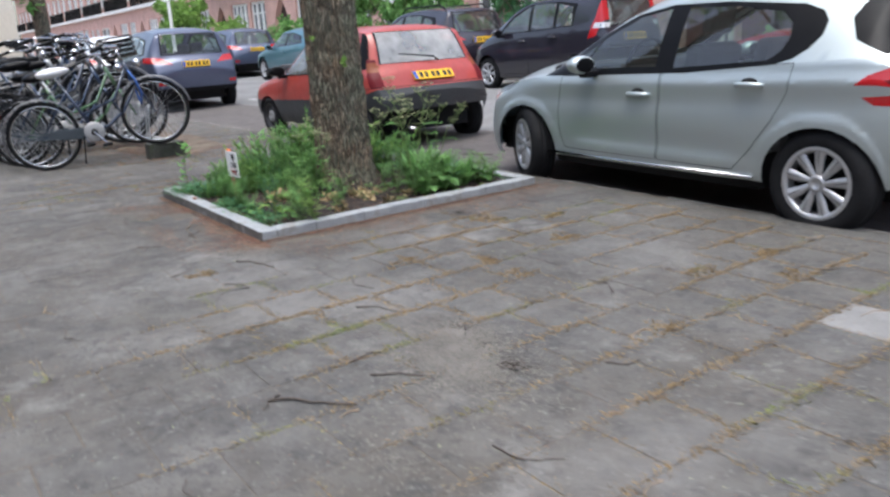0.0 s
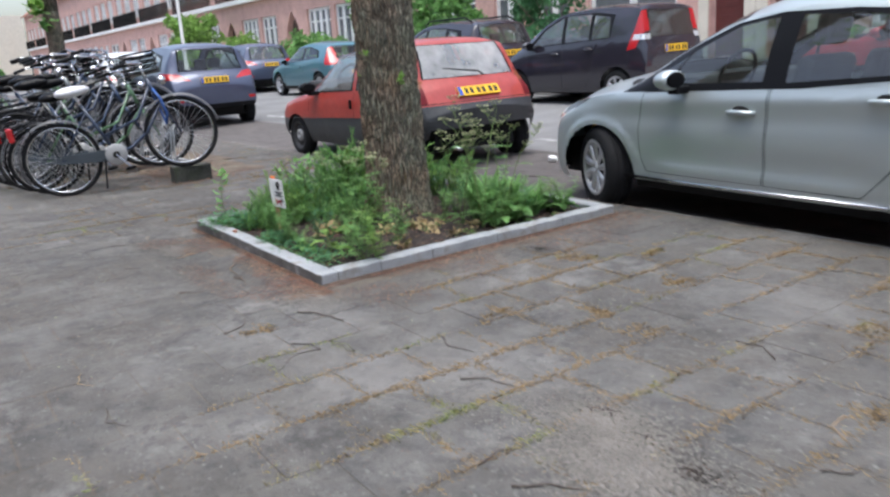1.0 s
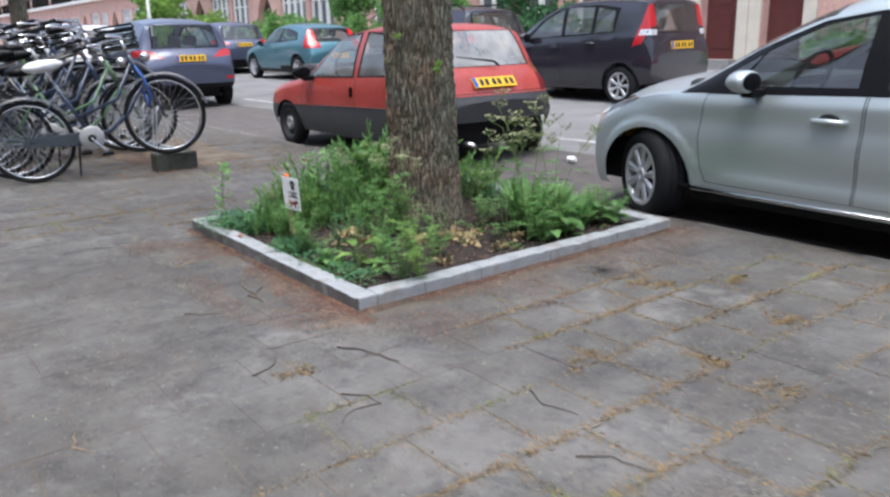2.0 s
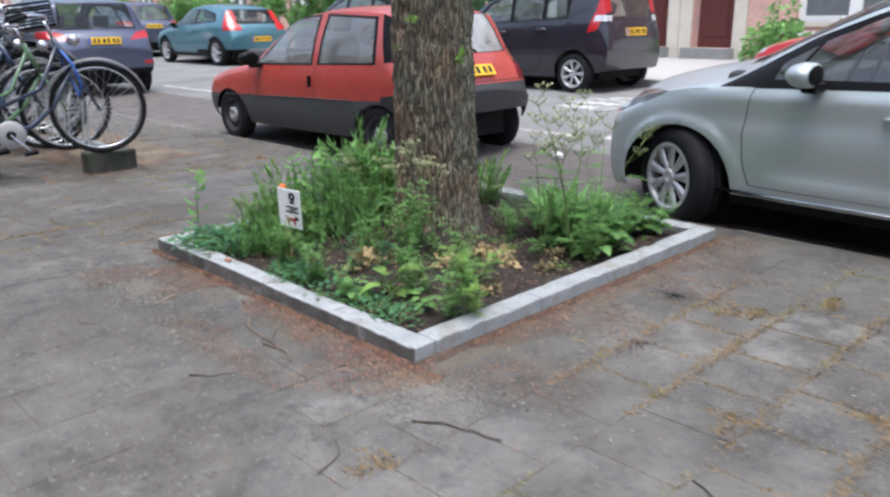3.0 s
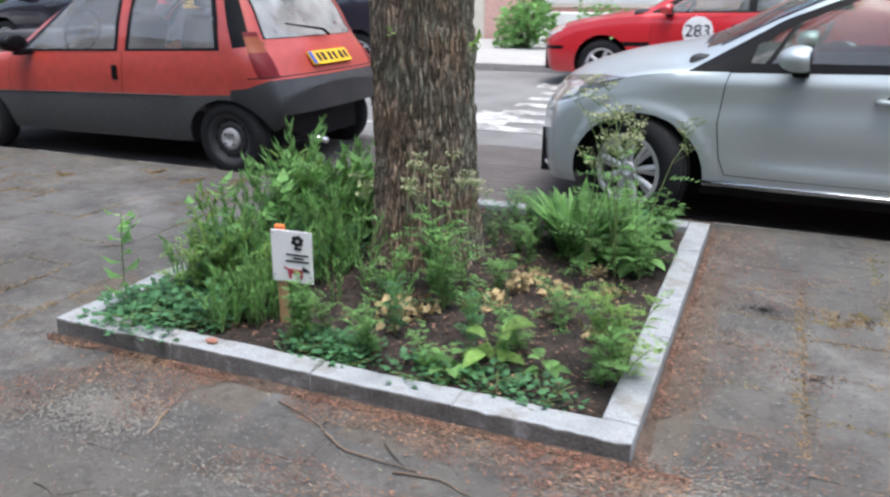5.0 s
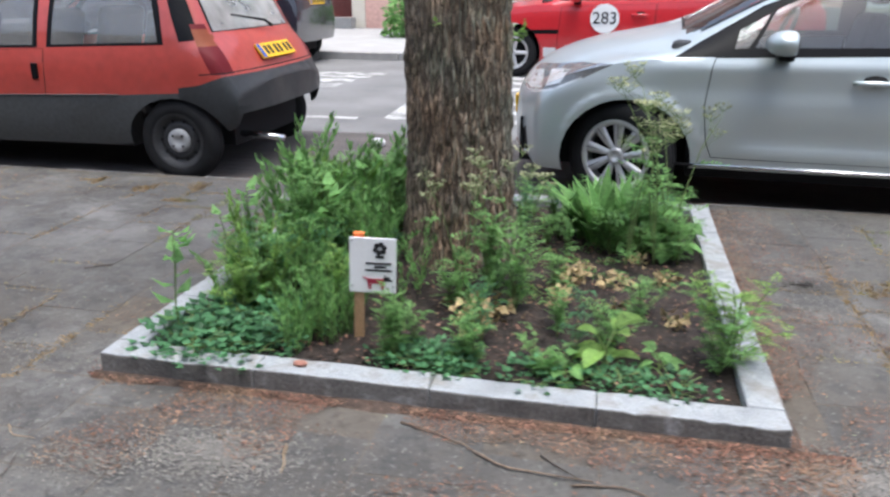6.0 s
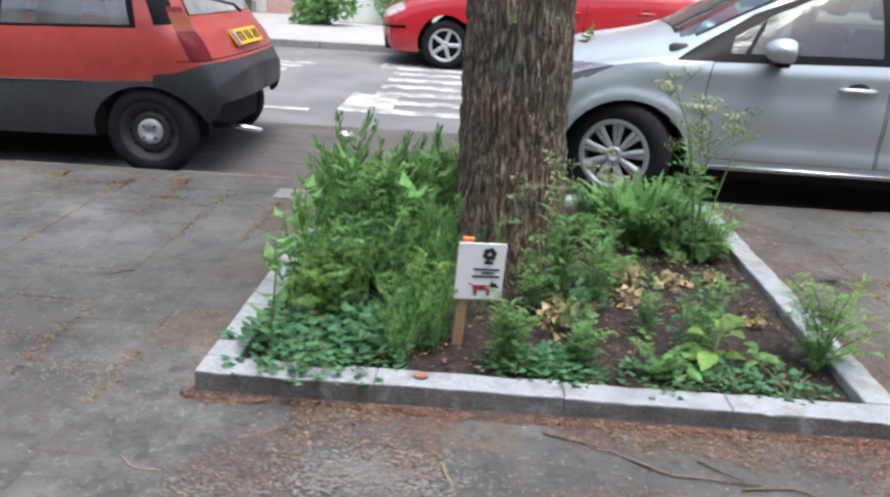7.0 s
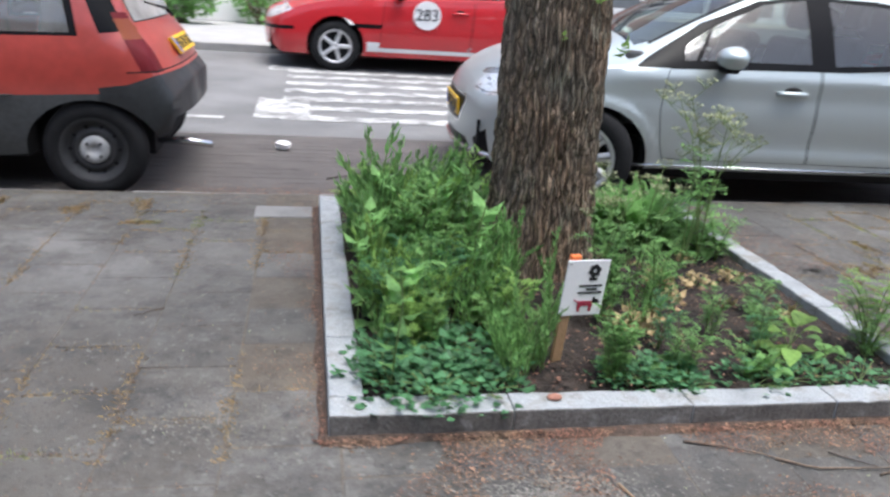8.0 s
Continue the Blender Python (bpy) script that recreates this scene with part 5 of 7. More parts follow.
bush(-17.6, 12.4, .22, 6.8, 1.8, 3.2, 1, "large green garden shrub before the houses", 0, 110, .2)
bush(-12.6, 13.0, .22, 2.2, 1.2, 2.6, 2, "dense dark green garden shrub", 1, 110, .17)
bush(-4.25, 12.6, .22, 1.05, .7, .95, 3, "green shrub at the edge of the far pavement", 0, 100, .13)
bush(-2.9, 13.2, .22, .8, .5, .6, 8, "small shrub beside the pale wall", 0, 70, .10)
bush(-41, 12.8, .22, 4.2, 2.2, 3.6, 4, "light green tree like shrub far down the street", 2, 70, .3)
bush(-27.5, 13.2, .22, 6.5, 1.4, 1.9, 5, "green front garden planting", 0, 90, .2)
bush(-35.5, 13.2, .22, 2.6, 1.2, 2.2, 6, "green front garden planting with yellow tones", 2, 80, .22)


def post(name, x, y, z, r0, r1, h, material, label):
    p = empty(name, Matrix.Translation((x, y, z)), label, name.replace("_", " "))
    bm = bmesh.new()
    tube(bm, [(0, 0, 0), (0, 0, .9), (0, 0, .92), (0, 0, h)], [r0 * 1.5, r0 * 1.5, r0, r1], 12)
    part("pole", bm, material, p, smooth=False)
    bm = boxbm((-.10, -.35, h - .02), (.10, .35, h + .10), .03)
    part("lamp_head", bm, CAPGREY, p)
    return p


GALV = mat("galvanised_grey_pole", (0.42, 0.44, 0.44), .5, .3, var=.12)
post("street_lamp", -34, 10.0, .22, .08, .06, 6.5, WHITE, "slim white street lamp on the far pavement")
post("street_lamp", -8.8, -.62, .004, .06, .05, 5.5, GALV, "grey metal street lamp among the bicycles")

# ---- trees ----
def tree(x, y, z, rad, seed, label, detail=True, crown_at=4.9, crown_r=2.6, lean=(0, 0), clumps=46, sprout=False):
    r = random.Random(seed)
    t = empty("tree", Matrix.Translation((x, y, z)), label, "tree", "street trees")
    nth, nz = (420, 190) if detail else (28, 24)
    H = 2.3
    v, f = [], []
    for j in range(nz + 1):
        h = H * (j / nz)
        flare = 1 + .26 * math.exp(-h / .16) + .05 * math.exp(-h / .6) - .02 * h
        for i in range(nth):
            a = 2 * math.pi * i / nth
            rr = rad * flare * (1 + .03 * math.sin(2 * a + 1) + .02 * math.sin(3 * a + h * 1.2))
            rr += rad * .16 * math.exp(-h / .14) * max(0, math.sin(5 * a + .6)) ** 2
            if detail:
                w = .9 * noise.noise(Vector((math.cos(a) * 3, math.sin(a) * 3, h * 7)))
                ds = noise.voronoi(Vector((math.cos(a) * 9.0 + w, math.sin(a) * 9.0 - w, h * 3.6 + seed)))[0]
                plate = min(1, (ds[1] - ds[0]) * 2.1)
                rr += .019 * (plate - .65) + .008 * noise.noise(Vector((math.cos(a) * 14, math.sin(a) * 14, h * 22)))
            v.append((rr * math.cos(a) + lean[0] * h, rr * math.sin(a) + lean[1] * h, h - .04))
    for j in range(nz):
        for i in range(nth):
            k = (i + 1) % nth
            f.append((j * nth + i, j * nth + k, (j + 1) * nth + k, (j + 1) * nth + i))
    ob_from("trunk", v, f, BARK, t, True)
    bm = bmesh.new()
    b0 = Vector((lean[0] * H, lean[1] * H, H - .05))
    tube(bm, [b0, b0 + Vector((0, 0, 1.0)), b0 + Vector((.1, .05, 2.8)), b0 + Vector((.05, .1, 5.4))], [rad * .97, rad * .85, rad * .55, rad * .2], 14)
    part("upper_trunk", bm, BARK, t, smooth=True)
    tips = []
    for i in range(9):
        a = 2 * math.pi * i / 9 + r.uniform(-.3, .3)
        s = b0 + Vector((0, 0, r.uniform(1.8, 3.6)))
        m = s + Vector((math.cos(a), math.sin(a), .75)) * crown_r * .45
        e = s + Vector((math.cos(a), math.sin(a), .62)) * crown_r * .95
        bm = bmesh.new()
        tube(bm, [s, m, e], [rad * .32, rad * .2, rad * .06], 8)
        part("limb", bm, BARK, t, smooth=True)
        tips += [m, e, (m + e) / 2]
    v, f = [], []
    for _ in range(clumps):
        c = r.choice(tips) + rnd_dir(r) * r.uniform(.1, .9) + Vector((0, 0, .3))
        c.z = max(c.z, crown_at)
        clump_leaves(v, f, r, c, r.uniform(.35, .6), 46, .15)
    ob_from("crown", v, f, LEAF[0], t)
    return t


main_tree = tree(-1.108, 1.18, .07, .203, 7, "mature street tree with furrowed brown bark in the bed", True, lean=(-.02, .0))
second_tree = tree(-12.3, 1.0, -.01, .145, 11, "street tree with smooth dark trunk beyond the bicycles", False, clumps=60)


def sprig(parent, p, n, size, seed, out, mi=0):
    r = random.Random(seed)
    v, f = [], []
    for _ in range(n):
        d = (Vector(out) + rnd_dir(r) * .8).normalized()
        sd = d.cross(Vector((0, 0, 1))).normalized()
        leaf_quad(v, f, Vector(p) + rnd_dir(r) * size * .3, d, sd, size * r.uniform(.6, 1.1), size * .6)
    return ob_from("leaf_sprout", v, f, LEAF[mi], parent)


# small leafy shoots on the bark
sprig(main_tree, (.215, -.06, .93), 7, .075, 1, (.9, -.3, .3), 2)
sprig(main_tree, (.06, -.205, 1.12), 5, .05, 2, (.2, -.9, .2), 2)
sprig(main_tree, (-.05, -.205, .98), 3, .03, 3, (0, -.9, .1), 2)
sprig(second_tree, (.14, -.1, 2.15), 16, .28, 4, (.6, -.3, -.1), 0)
sprig(second_tree, (.1, -.2, 2.3), 16, .28, 5, (.2, -.8, -.1), 2)
for bx_, by_, bh_ in ((-30, .6, 3.2), (-41, 1.2, 3.6)):
    bush(bx_, by_, -.01, 2.6, 2.2, bh_, int(-bx_), "leafy green shrub further along the pavement", 0, 160, .22)

# ---- tree bed: kerb stones, soil, sign ----
bed = empty("tree_bed_kerb", Matrix.Translation((0, 0, 0)), "raised grey concrete kerb round the planted tree bed", "kerb")
KW, KH = .10, .108
rk = random.Random(3)
BX, BY = -2.01, 2.17


def kerb_stone(x0, x1, y0, y1):
    bm = bmesh.new()
    box(bm, (x0 + .0008, y0 + .0008, -.06), (x1 - .0008, y1 - .0008, KH + rk.uniform(-.0015, .0015)), .006)
    bmesh.ops.subdivide_edges(bm, edges=[e for e in bm.edges if e.calc_length() > .15], cuts=14, use_grid_fill=True)
    for v in bm.verts:
        if v.co.z > .05:
            chip = max(0, noise.noise(v.co * 23) - .25) * .02
            v.co.z += noise.noise(v.co * 7) * .003 - chip * (v.co.z > KH - .012)
            v.co.x += noise.noise(v.co * 9) * .002
            v.co.y += noise.noise(v.co * 13) * .002
    c = Vector(((x0 + x1) / 2, (y0 + y1) / 2, 0))
    bmesh.ops.transform(bm, matrix=Matrix.Translation(c) @ Matrix.Rotation(rk.uniform(-.006, .006), 4, "Z") @ Matrix.Rotation(rk.uniform(-.006, .006), 4, "X") @ Matrix.Translation(-c), verts=bm.verts)
    ob = part("kerb_stone", bm, KERB, bed)
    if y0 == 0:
        # the face towards the walkway is darker: grime, with its shade painted in
        ob.data.materials.append(GRIMY_SHADED)
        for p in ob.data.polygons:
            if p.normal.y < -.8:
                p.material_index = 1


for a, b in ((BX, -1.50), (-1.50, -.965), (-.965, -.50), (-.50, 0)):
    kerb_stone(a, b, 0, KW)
for a, b in ((KW, .36), (.36, .70), (.70, 1.17), (1.17, 1.70), (1.70, BY)):
    kerb_stone(-KW, 0, a, b)
for a, b in ((KW, .48), (.48, .70), (.70, 1.2), (1.2, 1.7), (1.7, BY)):
    kerb_stone(BX, BX + KW, a, b)
for a, b in ((BX + KW, -1.4), (-1.4, -.9), (-.9, -.45), (-.45, -KW)):
    kerb_stone(a, b, BY - KW, BY)

sv, sf = [], []
n = 70
for i in range(n + 1):
    for j in range(n + 1):
        x, y = BX + KW * .9 + (-BX - 1.8 * KW) * i / n, KW * .9 + (BY - 1.8 * KW) * j / n
        z = .075 + .018 * noise.noise(Vector((x * 4, y * 4, 0))) + .02 * noise.noise(Vector((x * 14, y * 14, 3))) + .008 * noise.noise(Vector((x * 40, y * 40, 5)))
        z += .05 * math.exp(-((x + 1.12) ** 2 + (y - 1.15) ** 2) / .12)
        sv.append((x, y, z))
for i in range(n):
    for j in range(n):
        sf.append((i * (n + 1) + j, (i + 1) * (n + 1) + j, (i + 1) * (n + 1) + j + 1, i * (n + 1) + j + 1))
tagged(ob_from("bed_soil", sv, sf, SOIL, None, True), "dark crumbly soil inside the tree bed", "soil", kind="structure")

sign = empty("garden_sign", Matrix.Translation((-1.232, .335, .06)) @ Matrix.Rotation(radians(10), 4, "Z") @ Matrix.Rotation(radians(4), 4, "X") @ Matrix.Rotation(radians(2), 4, "Y"), "small white sign on a wooden stake in the tree bed", "sign")
stk = boxbm((-.062, .004, -.06), (-.03, .02, .30), .002)
part("stake", stk, STAKE, sign, "raw wooden stake")
part("stake_tip", boxbm((-.0625, .0035, .298), (-.0295, .0205, .392), .002), ORANGE, sign, "orange painted tip")
brd = part("board", boxbm((-.075, -.002, .190), (.073, .0035, .380), .002), SIGNWHITE, sign, "white plastic board")
fl = bmesh.new()
for i in range(6):
    a = 2 * math.pi * i / 6 + .3
    bmesh.ops.create_cone(fl, cap_ends=True, segments=12, radius1=.0085, radius2=.0085, depth=.002, matrix=Matrix.Translation((.022 + .014 * math.cos(a), -.0035, .345 + .014 * math.sin(a))) @ Matrix.Rotation(math.pi / 2, 4, "X"))
part("flower_print", fl, INK, sign, "black flower print")
part("flower_pot_print", boxbm((.009, -.0042, .312), (.035, -.002, .322)), INK, sign)
for zc, xa, xb in ((.294, -.022, .058), (.282, .004, .042), (.270, -.024, .060)):
    part("text_bar", boxbm((xa, -.0042, zc - .003), (xb, -.002, zc + .003)), INK, sign, "unreadable print")
rp = bmesh.new()
box(rp, (-.018, -.0044, .224), (.036, -.002, .241), .002)
for xx, lean_ in ((-.017, -.004), (-.009, .003), (.024, -.003), (.032, .004)):
    box(rp, (xx, -.0043, .205), (xx + .005, -.002, .226), 0, Matrix.Translation((xx, 0, .226)) @ Matrix.Rotation(lean_ * 40, 4, "Y") @ Matrix.Translation((-xx, 0, -.226)))
box(rp, (-.034, -.0043, .236), (-.016, -.002, .240), 0, Matrix.Translation((-.016, 0, .238)) @ Matrix.Rotation(.5, 4, "Y") @ Matrix.Translation((.016, 0, -.238)))
part("red_print", rp, SIGNRED, sign, "dark red printed dog body")
rp = bmesh.new()
box(rp, (.034, -.0046, .233), (.054, -.002, .248), .002)
box(rp, (.050, -.0045, .233), (.062, -.002, .240), .001)
box(rp, (.036, -.0045, .246), (.041, -.002, .254))
part("black_print", rp, INK, sign, "black printed dog head")
for xx, zz in ((-.066, .37), (-.066, .215), (.064, .215)):
    part("screw", boxbm((xx - .003, -.005, zz - .003), (xx + .003, -.001, zz + .003)), CAPGREY, sign)

bb = bmesh.new()
bmesh.ops.create_icosphere(bb, subdivisions=2, radius=.019, matrix=Matrix.Translation((-1.37, .055, KH + .008)) @ Matrix.Diagonal((1.2, .8, .5, 1)))
tagged(part("brick_fragment", bb, mat("broken_brick", (.30, .14, .10), .95, var=.2)), "broken red brick fragment on the kerb", "brick")


# ---- plants ----
def stem_curve(r, h, spread):
    a = r.uniform(0, 6.28)
    o = Vector((math.cos(a), math.sin(a), 0)) * spread
    return [Vector((0, 0, 0)), o * .25 + Vector((0, 0, h * .45)), o * .6 + Vector((0, 0, h * .8)), o + Vector((0, 0, h))]


def along(pts, t):
    t = min(max(t, 0), .9999) * (len(pts) - 1)
    i = int(t)
    return pts[i].lerp(pts[i + 1], t - i), (pts[i + 1] - pts[i]).normalized()


def pinnate(v, f, r, p, d, length, leaflets, size):
    """A feathery leaf: leaflets in pairs along a drooping midrib."""
    up = Vector((0, 0, 1))
    sd = d.cross(up)
    sd = sd.normalized() if sd.length > .05 else Vector((1, 0, 0))
    for i in range(leaflets):
        u = (i + 1) / leaflets
        q = p + d * length * u - up * length * .35 * u * u
        s = size * (1.15 - .75 * u)
        for sg in (-1, 1):
            ld = (sd * sg + d * .55 - up * r.uniform(0, .3)).normalized()
            leaf_quad(v, f, q, ld, ld.cross(up).normalized(), s * r.uniform(.8, 1.2), s * .42)
    leaf_quad(v, f, p + d * length - up * length * .35, d, sd, size * .6, size * .3)


def make_plant(kind, seed):
    r = random.Random(seed)
    v, f = [], []
    st = bmesh.new()
    heads = []
    if kind == "feathery":
        for _ in range(r.randint(3, 5)):
            h = r.uniform(.30, .60)
            pts = stem_curve(r, h, r.uniform(.05, .16))
            tube(st, pts, [.005, .004, .003, .002], 4)
            for k in range(8):
                p, d = along(pts, .15 + .85 * k / 7)
                a = r.uniform(0, 6.28)
                out = Vector((math.cos(a), math.sin(a), r.uniform(.4, 1.5))).normalized()
                pinnate(v, f, r, p, out, r.uniform(.09, .19), 8, .044)
    elif kind == "upright":
        for _ in range(r.randint(3, 5)):
            h = r.uniform(.34, .66)
            pts = [p + Vector((0, 0, 0)) for p in stem_curve(r, h, r.uniform(.06, .22))]
            o = Vector((r.uniform(-.05, .05), r.uniform(-.05, .05), 0))
            pts = [p + o for p in pts]
            tube(st, pts, [.004, .004, .003, .002], 4)
            for k in range(30):
                p, d = along(pts, .05 + .95 * k / 29)
                a = k * 2.4 + r.uniform(-.3, .3)
                out = (Vector((math.cos(a), math.sin(a), 0)) + d * r.uniform(.5, 1.2)).normalized()
                leaf_quad(v, f, p, out, out.cross(d).normalized(), r.uniform(.045, .115) * (1.15 - .45 * k / 29), r.uniform(.012, .028), r.uniform(.4, 1.8))
    elif kind == "creeper":
        for _ in range(85):
            a, q = r.uniform(0, 6.28), r.uniform(0, 1) ** .6 * .15
            p = Vector((q * math.cos(a), q * math.sin(a), r.uniform(.02, .10) * (1.2 - q * 4)))
            d = Vector((math.cos(a), math.sin(a), r.uniform(-.3, .5))).normalized()
            sd = d.cross(Vector((0, 0, 1))).normalized()
            s = r.uniform(.02, .04)
            leaf_quad(v, f, p, d, sd, s, s * .95, .3)
        for _ in range(8):
            pts = stem_curve(r, .07, .12)
            tube(st, pts, .002, 4)
    elif kind == "strap":
        for _ in range(46):
            a = r.uniform(0, 6.28)
            out = Vector((math.cos(a), math.sin(a), 0))
            L, w = r.uniform(.18, .34), r.uniform(.024, .044)
            lean = r.uniform(.25, .75)
            sd = out.cross(Vector((0, 0, 1)))
            k = len(v)
            base = out * r.uniform(0, .05)
            for i in range(5):
                u = i / 4
                c = base + out * L * lean * u ** 1.5 + Vector((0, 0, L * (u - lean * .45 * u * u)))
                ww = w * math.sin(math.pi * (.18 + .80 * u)) * .7
                v += [c + sd * ww, c - sd * ww]
            for i in range(4):
                f.append((k + 2 * i, k + 2 * i + 2, k + 2 * i + 3, k + 2 * i + 1))
        tube(st, [Vector((0, 0, 0)), Vector((0, 0, .05))], .01, 5)
    elif kind == "broad":
        for i in range(r.randint(9, 13)):
            a = i * 2.4 + r.uniform(-.4, .4)
            out = Vector((math.cos(a), math.sin(a), 0))
            L = r.uniform(.08, .15)
            base = Vector((0, 0, r.uniform(.02, .16)))
            d = (out + Vector((0, 0, r.uniform(.1, .9)))).normalized()
            p = base + d * .05
            tube(st, [Vector((0, 0, 0)), base * .7, p], [.004, .003, .002], 4)
            sd = d.cross(Vector((0, 0, 1))).normalized()
            nn = sd.cross(d)
            k = len(v)
            rows = 6
            for j in range(rows + 1):
                u = j / rows
                ww = L * .36 * math.sin(math.pi * min(1, .06 + .94 * u)) ** .8
                c = p + d * L * u - Vector((0, 0, 1)) * L * .45 * u * u
                v += [c + sd * ww + nn * ww * .3, c, c - sd * ww + nn * ww * .3]
            for j in range(rows):
                f += [(k + 3 * j, k + 3 * j + 3, k + 3 * j + 4, k + 3 * j + 1), (k + 3 * j + 1, k + 3 * j + 4, k + 3 * j + 5, k + 3 * j + 2)]
    elif kind == "umbel":
        for _ in range(3):
            h = r.uniform(.45, .68)
            pts = stem_curve(r, h, r.uniform(.1, .24))
            tube(st, pts, [.0035, .003, .002, .0015], 4)
            for k in range(4):
                p, d = along(pts, .1 + .15 * k)
                a = r.uniform(0, 6.28)
                pinnate(v, f, r, p, Vector((math.cos(a), math.sin(a), .4)).normalized(), r.uniform(.10, .18), 6, .05)
            for k in range(4):
                p0, d = along(pts, .66 + .34 * k / 3)
                a = r.uniform(0, 6.28)
                e = p0 + Vector((math.cos(a), math.sin(a), r.uniform(.4, 1.0))).normalized() * r.uniform(.04, .12)
                tube(st, [p0, e], .0011, 4)
                for m in range(10):
                    b = 2 * math.pi * m / 10
                    q = e + Vector((math.cos(b) * .032, math.sin(b) * .032, .028 + r.uniform(-.008, .008)))
                    tube(st, [e, q], .0008, 3)
                    heads.append(q)
    elif kind == "dill":
        for _ in range(7):
            h = r.uniform(.16, .30)
            pts = stem_curve(r, h, r.uniform(.08, .2))
            tube(st, pts, [.003, .002, .002, .001], 4)
            for k in range(12):
                p, d = along(pts, .15 + .85 * k / 11)
                a = r.uniform(0, 6.28)
                pinnate(v, f, r, p, Vector((math.cos(a), math.sin(a), .5)).normalized(), r.uniform(.04, .09), 7, .022)
    elif kind == "withered":
        for _ in range(40):
            d = rnd_dir(r, -.2, .8)
            s = r.uniform(.02, .06)
            leaf_quad(v, f, Vector((r.uniform(-.08, .08), r.uniform(-.06, .06), r.uniform(.01, .08))), d, d.orthogonal().normalized(), s, s * .7, 1.2)
        for _ in range(6):
            tube(st, stem_curve(r, r.uniform(.05, .12), .1), .002, 4)
    elif kind == "stalk":
        pts = [Vector((0, 0, 0)), Vector((-.02, .01, .16)), Vector((-.03, 0, .30)), Vector((-.01, -.01, .40))]
        tube(st, pts, [.004, .003, .003, .002], 4)
        for t0 in (.24, .30, .36, .42, .50, .58, .66, .72, .78, .83, .88, .92, .97, 1.0):
            p, d = along(pts, t0)
            a = r.uniform(0, 6.28)
            out = Vector((math.cos(a), math.sin(a), .1)).normalized()
            leaf_quad(v, f, p, out, out.cross(Vector((0, 0, 1))).normalized(), .075, .045, .8)
    head_mes = []
    for i0 in range(0, len(heads), 10):
        hv, hf = [], []
        for q in heads[i0:i0 + 10]:
            for _ in range(4):
                d = rnd_dir(r, 0, 1)
                leaf_quad(hv, hf, q, d, d.orthogonal().normalized(), .011, .006)
        hm = bpy.data.meshes.new("seed_head"); hm.from_pydata([tuple(a) for a in hv], [], hf); hm.materials.append(LEAF[3])
        head_mes.append(hm)
    leaf_me = bpy.data.meshes.new("foliage"); leaf_me.from_pydata([tuple(a) for a in v], [], f); leaf_me.update()
    stem_me = bpy.data.meshes.new("stems"); st.to_mesh(stem_me); st.free(); stem_me.materials.append(STEM)
    return leaf_me, stem_me, head_mes


def soil_at(x, y):
    return .075 + .05 * math.exp(-((x + 1.12) ** 2 + (y - 1.15) ** 2) / .12)


VARIANTS = {}
PLANT_MAT = {"feathery": 0, "upright": 0, "creeper": 1, "strap": 0, "broad": 0, "umbel": 0, "dill": 0, "withered": 4, "stalk": 0}
PLANT_NAME = {"feathery": ("feathery_herb", "leafy green feathery herb growing in the bed"), "upright": ("upright_herb", "upright green herb with narrow leaves"), "creeper": ("creeping_plant", "low dark green creeping plant at the kerb"),
              "strap": ("strap_leaf_clump", "bright green clump of strap leaves"), "broad": ("broad_leaf_plant", "low plant with broad pale green leaves"), "umbel": ("umbel_plant", "tall thin plant with pale seed heads"),
              "dill": ("dill_like_plant", "fine feathery plant spilling over the kerb"), "withered": ("withered_plant", "withered straw coloured plant on the soil"), "stalk": ("leafy_stalk", "single thin leafy stalk at the bed corner")}


def plant(kind, x, y, scale=1.0, seed=0, mi=None, turn=None, z=None):
    key = (kind, seed % 5, PLANT_MAT[kind] if mi is None else mi)
    if key not in VARIANTS:
        leaf_me, stem_me, head_mes = make_plant(kind, seed % 5 + 10 * len(kind))
        leaf_me.materials.append(LEAF[key[2]])
        VARIANTS[key] = (leaf_me, stem_me, head_mes)
    leaf_me, stem_me, head_mes = VARIANTS[key]
    nm, lab = PLANT_NAME[kind]
    a = turn if turn is not None else (seed * 137.5) % 360
    p = empty(nm, Matrix.Translation((x, y, (soil_at(x, y) - .012) if z is None else z)) @ Matrix.Rotation(radians(a), 4, "Z") @ Matrix.Scale(scale, 4), lab, "plant", nm.replace("_", " ") + "s in the bed")
    for name, me in [("foliage", leaf_me), ("stem", stem_me)] + [("seed_head", h) for h in head_mes]:
        if me:
            o = new(name, me)
            o.parent = p
    return p


rp_ = random.Random(21)
# tall mass beside the trunk: narrow-leaved stems over softer growth, highest near the middle
def mass_height(y):
    return .50 + .39 * math.exp(-((y - 1.20) / .52) ** 2)


for i in range(64):
    y = rp_.uniform(.40, 1.98)
    x = rp_.uniform(-1.86, -1.30 if y < .95 or y > 1.4 else -1.40)
    plant("upright", x, y, rp_.uniform(.62, 1.0) * mass_height(y), i, 2 if i % 6 == 0 else 0)
for i in range(22):
    y = rp_.uniform(.42, 1.75)
    plant("feathery", rp_.uniform(-1.84, -1.32), y, rp_.uniform(.6, .95) * mass_height(y), i, 2 if i % 4 == 0 else 0)
for i in range(34):
    plant("dill", rp_.uniform(-1.86, -1.30), rp_.uniform(.40, 1.95), rp_.uniform(.55, .95), i, i % 3 if i % 3 < 2 else 2)
for i in range(9):
    plant("stalk", rp_.uniform(-1.85, -1.42), rp_.uniform(.50, 1.25), rp_.uniform(.75, 1.1), i, 0)
